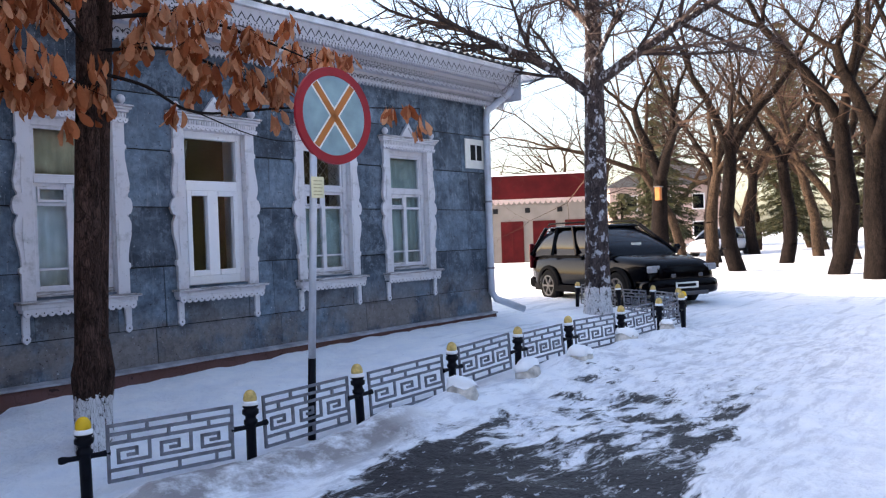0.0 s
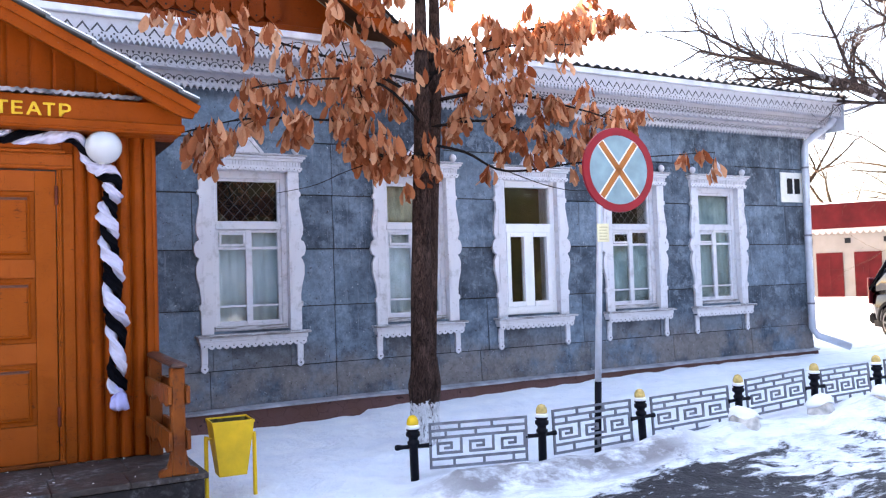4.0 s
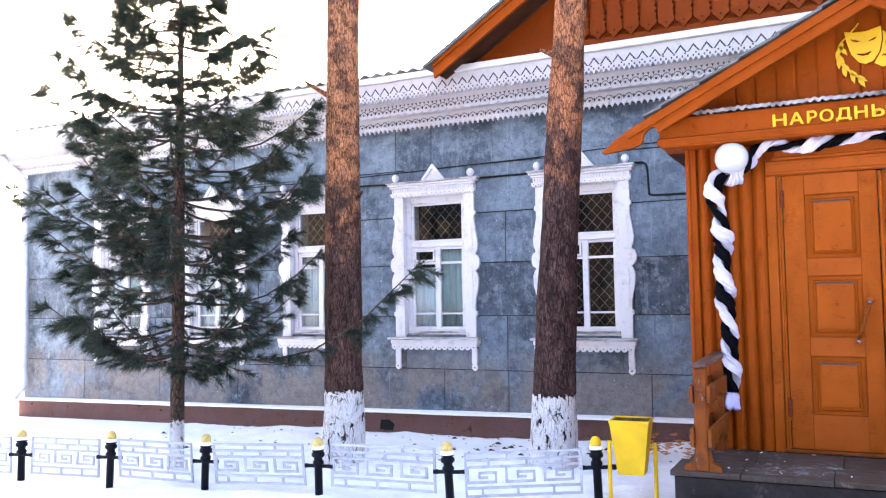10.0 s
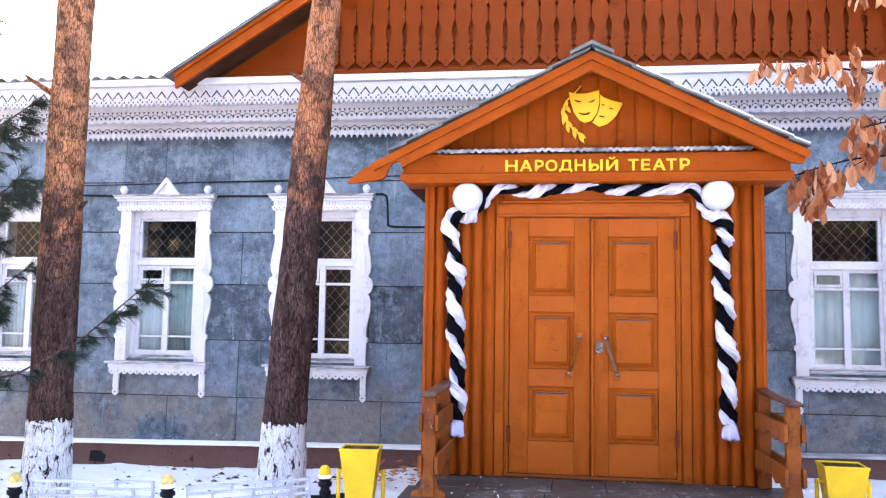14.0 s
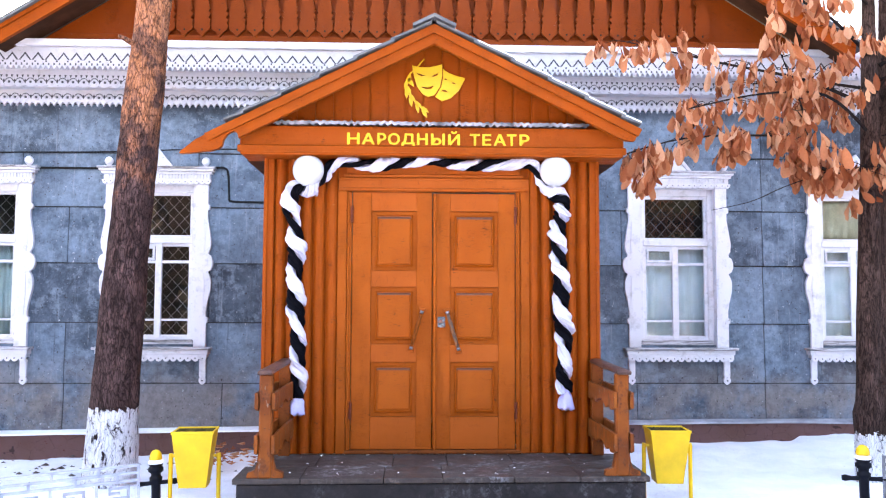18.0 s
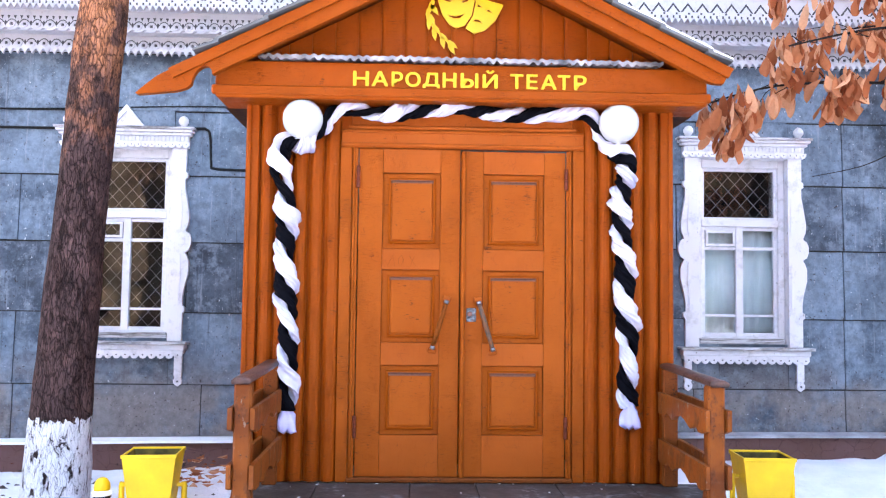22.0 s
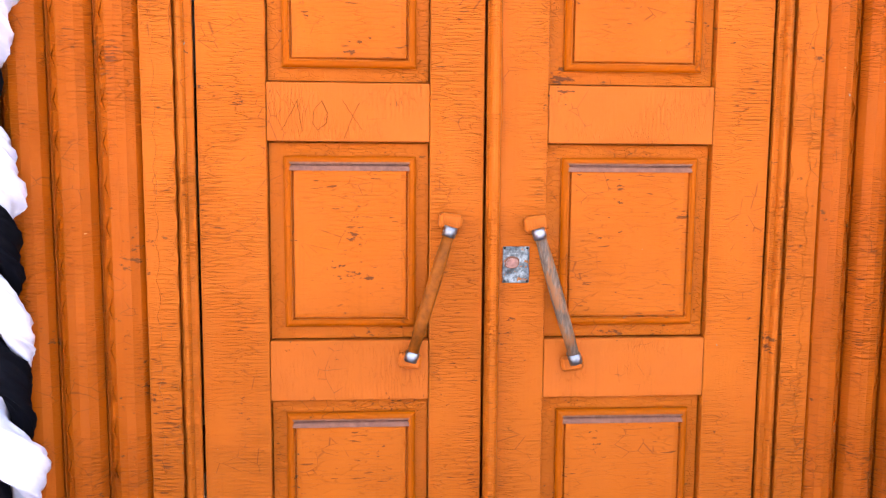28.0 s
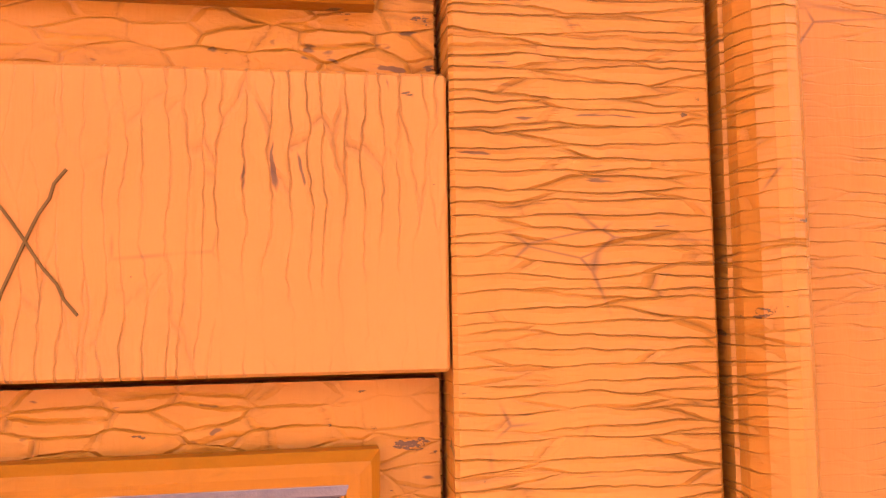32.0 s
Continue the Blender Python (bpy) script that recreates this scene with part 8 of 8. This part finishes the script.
for x, y, high, wide, seed in ((47, 14, 13, 2.6, 1), (53, 9, 14, 2.8, 2), (36, 11.5, 3.2, 1.3, 3), (61, 6, 15, 3.0, 4), (66, 12, 15, 3.0, 5), (42, 12.5, 8, 2.0, 6)):
    spruce(x, y, high, wide, seed)


first_spruce = bpy.data.objects["spruce_tree"]
for x, y, size, turn in ((-11, -12.5, 0.75, 40), (-5, -13, 0.8, 10), (11.5, -12, 0.75, 200), (16, -13, 0.85, 20), (21, -12.5, 0.85, 250), (26, -14, 0.95, 300), (31, -15, 1.0, 160), (37, -16, 1.0, 100), (8.5, -16, 0.9, 15), (18.5, -16.5, 0.95, 95), (44, -18, 1.1, 20)):
    other = copy_thing(first_spruce, Matrix.Translation((x, y, rise(x))) @ pose(0, 0, 0, 0, 0, turn) @ Matrix.Scale(size, 4))
    tagged(other, "dark green spruce on the far side of the street", "tree", "street spruces")


# ---- vehicles ----
def hoop(bm, profile, sides, m):
    """A ring turned from a closed section of (radius, height) pairs."""
    rows = [[bm.verts.new(m @ Vector((r * math.cos(2 * math.pi * k / sides), r * math.sin(2 * math.pi * k / sides), h))) for r, h in profile] for k in range(sides)]
    n = len(profile)
    for k in range(sides):
        p, q = rows[k], rows[(k + 1) % sides]
        for j in range(n):
            bm.faces.new((p[j], q[j], q[(j + 1) % n], p[(j + 1) % n]))


def car(name, at, label, body, long, high, wide, hood, glass_base, wheel, suv):
    """A parked car, its nose along +x, built round the middle of its footprint."""
    c = thing(name, at, label, "car")
    half, w = long / 2, wide / 2
    clear = 0.22
    deck = glass_base
    def loft(stations):
        """A smooth hull through rounded cross-sections (x, low, high, half width below, half width above)."""
        bm = bmesh.new()
        rings_ = []
        for x, lo, hi, wl, wu in stations:
            ring = []
            for k in range(20):
                a = 2 * math.pi * k / 20
                u, v = math.cos(a), math.sin(a)
                u, v = math.copysign(abs(u) ** 0.42, u), math.copysign(abs(v) ** 0.42, v)
                h = 0.5 * (v + 1)
                ring.append(bm.verts.new((x, u * (wl + (wu - wl) * h), lo + (hi - lo) * h)))
            rings_.append(ring)
        for p, q in zip(rings_, rings_[1:]):
            for k in range(20):
                bm.faces.new((p[k], p[(k + 1) % 20], q[(k + 1) % 20], q[k]))
        bm.faces.new(rings_[0])
        bm.faces.new(rings_[-1][::-1])
        return bm
    part("body", loft([(half + 0.02, clear + 0.22, deck - 0.24, w * 0.72, w * 0.66), (half - 0.04, clear + 0.08, deck - 0.16, w * 0.90, w * 0.80), (half - 0.22, clear + 0.02, deck - 0.09, w * 0.98, w * 0.88), (half - 0.7, clear, deck - 0.03, w, w * 0.93), (half - hood, clear, deck + 0.02, w, w * 0.95),
                       (-half + 1.0, clear, deck + 0.03, w, w * 0.95), (-half + 0.25, clear + 0.03, deck + 0.03, w * 0.99, w * 0.93), (-half + 0.05, clear + 0.10, deck + 0.0, w * 0.95, w * 0.90), (-half - 0.02, clear + 0.22, deck - 0.08, w * 0.85, w * 0.82)]), body, c, "", True)
    x0, x1, x2, x3 = -half + 0.04, -half + (0.42 if suv else 0.75), half - hood - 0.82, half - hood + 0.12
    ti = 0.21
    wt = w - ti
    part("glasshouse", loft([(x3, deck - 0.1, deck + 0.01, w - 0.06, w - 0.08), (x3 - 0.25, deck - 0.1, deck + 0.01 + 0.30 * (high - deck), w - 0.04, w - 0.10), (x2, deck - 0.1, high - 0.045, w - 0.03, wt), (0.5 * (x1 + x2), deck - 0.1, high - 0.02, w - 0.03, wt), (x1, deck - 0.1, high - 0.05, w - 0.04, wt),
                             (0.5 * (x0 + x1), deck - 0.1, deck + 0.5 * (high - deck), w - 0.05, w - 0.10), (x0, deck - 0.1, deck + 0.03, w - 0.06, w - 0.08)]), CAR_GLASS, c, "dark tinted windows", True)
    part("roof", loft([(x2 + 0.05, high - 0.075, high - 0.045, wt - 0.01, wt - 0.06), (x2 - 0.10, high - 0.06, high - 0.012, wt + 0.012, wt - 0.05), (0.5 * (x1 + x2), high - 0.055, high, wt + 0.015, wt - 0.05), (x1 + 0.05, high - 0.07, high - 0.02, wt + 0.012, wt - 0.05), (x1 - 0.06, high - 0.10, high - 0.06, wt, wt - 0.05)]), body, c, "", True)
    for s in (-1, 1):
        for a, b in ((x0, x1), (x3, x2), (x0 + (x3 - x0) * 0.30, x1 + (x2 - x1) * 0.28), (x0 + (x3 - x0) * 0.62, x1 + (x2 - x1) * 0.66)):
            bm = bmesh.new()
            tube(bm, [(a, s * (w - 0.045), deck), (b, s * (w - ti - 0.01), high - 0.04)], 0.042, 8)
            part("pillar", bm, body, c)
        bm = bmesh.new()
        block(bm, x3 - 0.15, x3 - 0.05, s * (w + 0.05) - 0.085, s * (w + 0.05) + 0.085, deck + 0.04, deck + 0.16, 0.04)
        part("mirror", bm, body, c)
        if suv:
            bm = bmesh.new()
            tube(bm, [(x1 + 0.05, s * (w - ti - 0.03), high + 0.005), (x1 + 0.12, s * (w - ti - 0.03), high + 0.05), (x2 - 0.12, s * (w - ti - 0.03), high + 0.05), (x2 - 0.02, s * (w - ti - 0.03), high + 0.005)], 0.018, 6)
            part("roof_rail", bm, CAR_TRIM, c)
        bm = bmesh.new()
        block(bm, -half + 0.25, half - 0.35, s * (w + 0.004) - 0.012, s * (w + 0.004) + 0.012, clear + 0.02, clear + 0.16, 0.006)
        part("sill_cladding", bm, CAR_TRIM, c)
        for px in (half - 0.20, ):
            bm = bmesh.new()
            turn_ = Matrix.Translation((half - 0.055, s * (w - 0.26), deck - 0.265)) @ pose(0, 0, 0, 0, -6, -s * 17)
            for e in (-0.085, 0.088):
                block(bm, -0.06, 0.075, e - 0.080, e + 0.080, -0.062, 0.062, 0.018, turn_)
            part("headlight", bm, LENS, c, "clear double headlight")
        bm = bmesh.new()
        block(bm, -half - 0.02, -half + 0.05, s * (w - 0.08) - 0.07, s * (w - 0.08) + 0.07, deck - 0.30, deck + 0.25, 0.02)
        part("tail_light", bm, TAIL, c)
        for wx in (half - 0.86, -half + 0.80):
            spinm = Matrix.Translation((wx, s * (w - 0.10), wheel)) @ pose(0, 0, 0, 90)
            bm = bmesh.new()
            hoop(bm, [(wheel * 0.60, -0.108), (wheel * 0.90, -0.115), (wheel, -0.08), (wheel, 0.08), (wheel * 0.90, 0.115), (wheel * 0.60, 0.108)], 26, spinm)
            tyre = part("wheel", bm, RUBBER, c, "", True)
            bm = bmesh.new()
            spin(bm, [(wheel * 0.60, -0.085), (wheel * 0.60, 0.085)], 24, m=spinm)
            part("hub_well", bm, CAR_TRIM, tyre)
            bm = bmesh.new()
            for e in (-1, 1):
                hoop(bm, [(wheel * 0.56, e * 0.113), (wheel * 0.60, e * 0.120), (wheel * 0.66, e * 0.121), (wheel * 0.66, e * 0.115)], 24, spinm)
            spin(bm, [(wheel * 0.13, -0.120), (wheel * 0.13, 0.120)], 12, m=spinm)
            for k in range(6):
                a = 2 * math.pi * k / 6
                m = spinm @ Matrix.Rotation(a, 4, "Z")
                block(bm, wheel * 0.1, wheel * 0.6, -0.020, 0.020, -0.118, 0.118, 0.0, m)
            part("rim", bm, ALLOY, tyre, "six-spoked alloy rim")
            bm = bmesh.new()
            rows = []
            for k in range(13):
                a = math.pi * k / 12
                rows.append([bm.verts.new((wx + r * math.cos(a), s * (w + d), wheel + r * math.sin(a))) for r, d in ((wheel + 0.02, 0.004), (wheel + 0.02, 0.028), (wheel + 0.085, 0.024), (wheel + 0.095, -0.01))])
            for p, q in zip(rows, rows[1:]):
                for j in range(3):
                    bm.faces.new((p[j], q[j], q[j + 1], p[j + 1]))
            part("wheel_arch", bm, CAR_TRIM, c)
    part("front_bumper", loft([(half - 0.30, clear + 0.03, clear + 0.34, w * 1.0, w * 0.99), (half - 0.05, clear + 0.02, clear + 0.34, w * 0.98, w * 0.97), (half + 0.05, clear + 0.03, clear + 0.32, w * 0.90, w * 0.89), (half + 0.10, clear + 0.07, clear + 0.28, w * 0.76, w * 0.75)]), body, c, "", True)
    part("skid_plate", slabs((half + 0.02, half + 0.115, -w + 0.35, w - 0.35, clear + 0.02, clear + 0.10), bevel=0.02), ALLOY, c)
    part("rear_bumper", slabs((-half - 0.10, -half + 0.05, -w + 0.04, w - 0.04, clear + 0.06, clear + 0.30), bevel=0.06), CAR_TRIM, c)
    part("grille", slabs((half - 0.02, half + 0.018, -0.36, 0.36, deck - 0.30, deck - 0.20), bevel=0.01), CAR_TRIM, c)
    if suv:
        for s in (-1, 1):
            part("fog_lamp", slabs((half + 0.10, half + 0.13, s * 0.31 - 0.055, s * 0.31 + 0.055, clear + 0.355, clear + 0.425), bevel=0.02), ALLOY, c)
        plate_ = part("number_plate", slabs((half + 0.101, half + 0.112, -0.26, 0.26, clear + 0.15, clear + 0.265), bevel=0.003), SIGN_WHITE, c)
        part("plate_bar", slabs((half + 0.1125, half + 0.115, -0.22, 0.20, clear + 0.18, clear + 0.235)), CAR_TRIM, plate_)
        part("windscreen_paper", slabs((x3 - 0.22, x3 - 0.215, -0.12, 0.12, deck + 0.12, deck + 0.22)), SIGN_WHITE, c)
    return c


car("off_road_car", pose(16.25, 2.2, 0.10, 0, 0, -118), "black five-door off-road car parked nose out on snow", CAR_BLACK, 4.1, 1.62, 1.72, 1.25, 1.00, 0.345, True)
car("estate_car", pose(43.5, 9.6, 0.15, 0, 0, 172), "white parked car under the park trees", CAR_WHITE, 4.3, 1.50, 1.70, 1.05, 0.92, 0.31, False)


# ---- garages and a far house ----
def garages():
    d = Vector((0.52, -0.854, 0))
    p0 = Vector((34.2, 25.9, 0))
    turn = math.degrees(math.atan2(d.y, d.x))
    g = thing("garage_row", Matrix.Translation(p0) @ pose(0, 0, 0, 0, 0, turn), "row of cream garages with red doors and red fascia", "garage")
    long = 12.6
    part("wall", slabs((0, long, 0, 6, -0.3, 3.35)), GARAGE_WALL, g)
    part("fascia", slabs((-0.05, long + 0.05, -0.12, 6, 3.55, 4.80), bevel=0.02), GARAGE_RED, g)
    bm = bmesh.new()
    strip(bm, toothed(-0.05, long + 0.05, 3.56, 3.40, 0.28, 0.14, False), -0.10, -0.04)
    part("scalloped_trim", bm, PINK, g)
    part("cornice_band", slabs((-0.05, long + 0.05, -0.07, 6, 3.351, 3.549)), GARAGE_WALL, g)
    part("roof_snow", slabs((-0.1, long + 0.1, -0.16, 6.1, 4.801, 4.87), bevel=0.03), CLEAN_SNOW, g)
    for k in range(7):
        x = 0.5 + 1.72 * k
        part("garage_door", slabs((x, x + 1.22, -0.05, 0.02, 0.0, 2.35), (x + 0.60, x + 0.62, -0.06, -0.045, 0.05, 2.3), bevel=0.01), GARAGE_RED, g)
        part("vent", slabs((x + 1.33, x + 1.60, -0.03, 0.02, 2.80, 3.06)), INK, g)


garages()
house = thing("far_house", pose(62, 25, 0, 0, 0, -60), "pink plastered house behind the park", "house")
part("wall", slabs((0, 9, 0, 7, -0.3, 5.2)), PINK, house)
bm = bmesh.new()
prism(bm, [(-0.4, 5.201), (9.4, 5.201), (4.5, 7.6)], -0.4, 7.4)
part("roof", bm, ROOFING, house)
for k in range(3):
    for z in (1.0, 3.2):
        win = part("window", slabs((1.2 + 2.6 * k, 2.2 + 2.6 * k, -0.05, 0.05, z, z + 1.3)), FRESH_WHITE, house)
        part("pane", slabs((1.3 + 2.6 * k, 2.1 + 2.6 * k, -0.07, -0.051, z + 0.1, z + 1.2)), CAR_GLASS, win)
# a yellow bird box on one of the far trunks
box_ = thing("bird_box", (25.3, 5.05, 2.5), "small yellow wooden box on a far trunk", "bird box")
part("body", slabs((-0.22, -0.06, -0.08, 0.08, 0, 0.4), bevel=0.01), SIGN_RUST, box_)
part("roof", slabs((-0.26, 0.0, -0.11, 0.11, 0.401, 0.43)), ROOFING, box_)
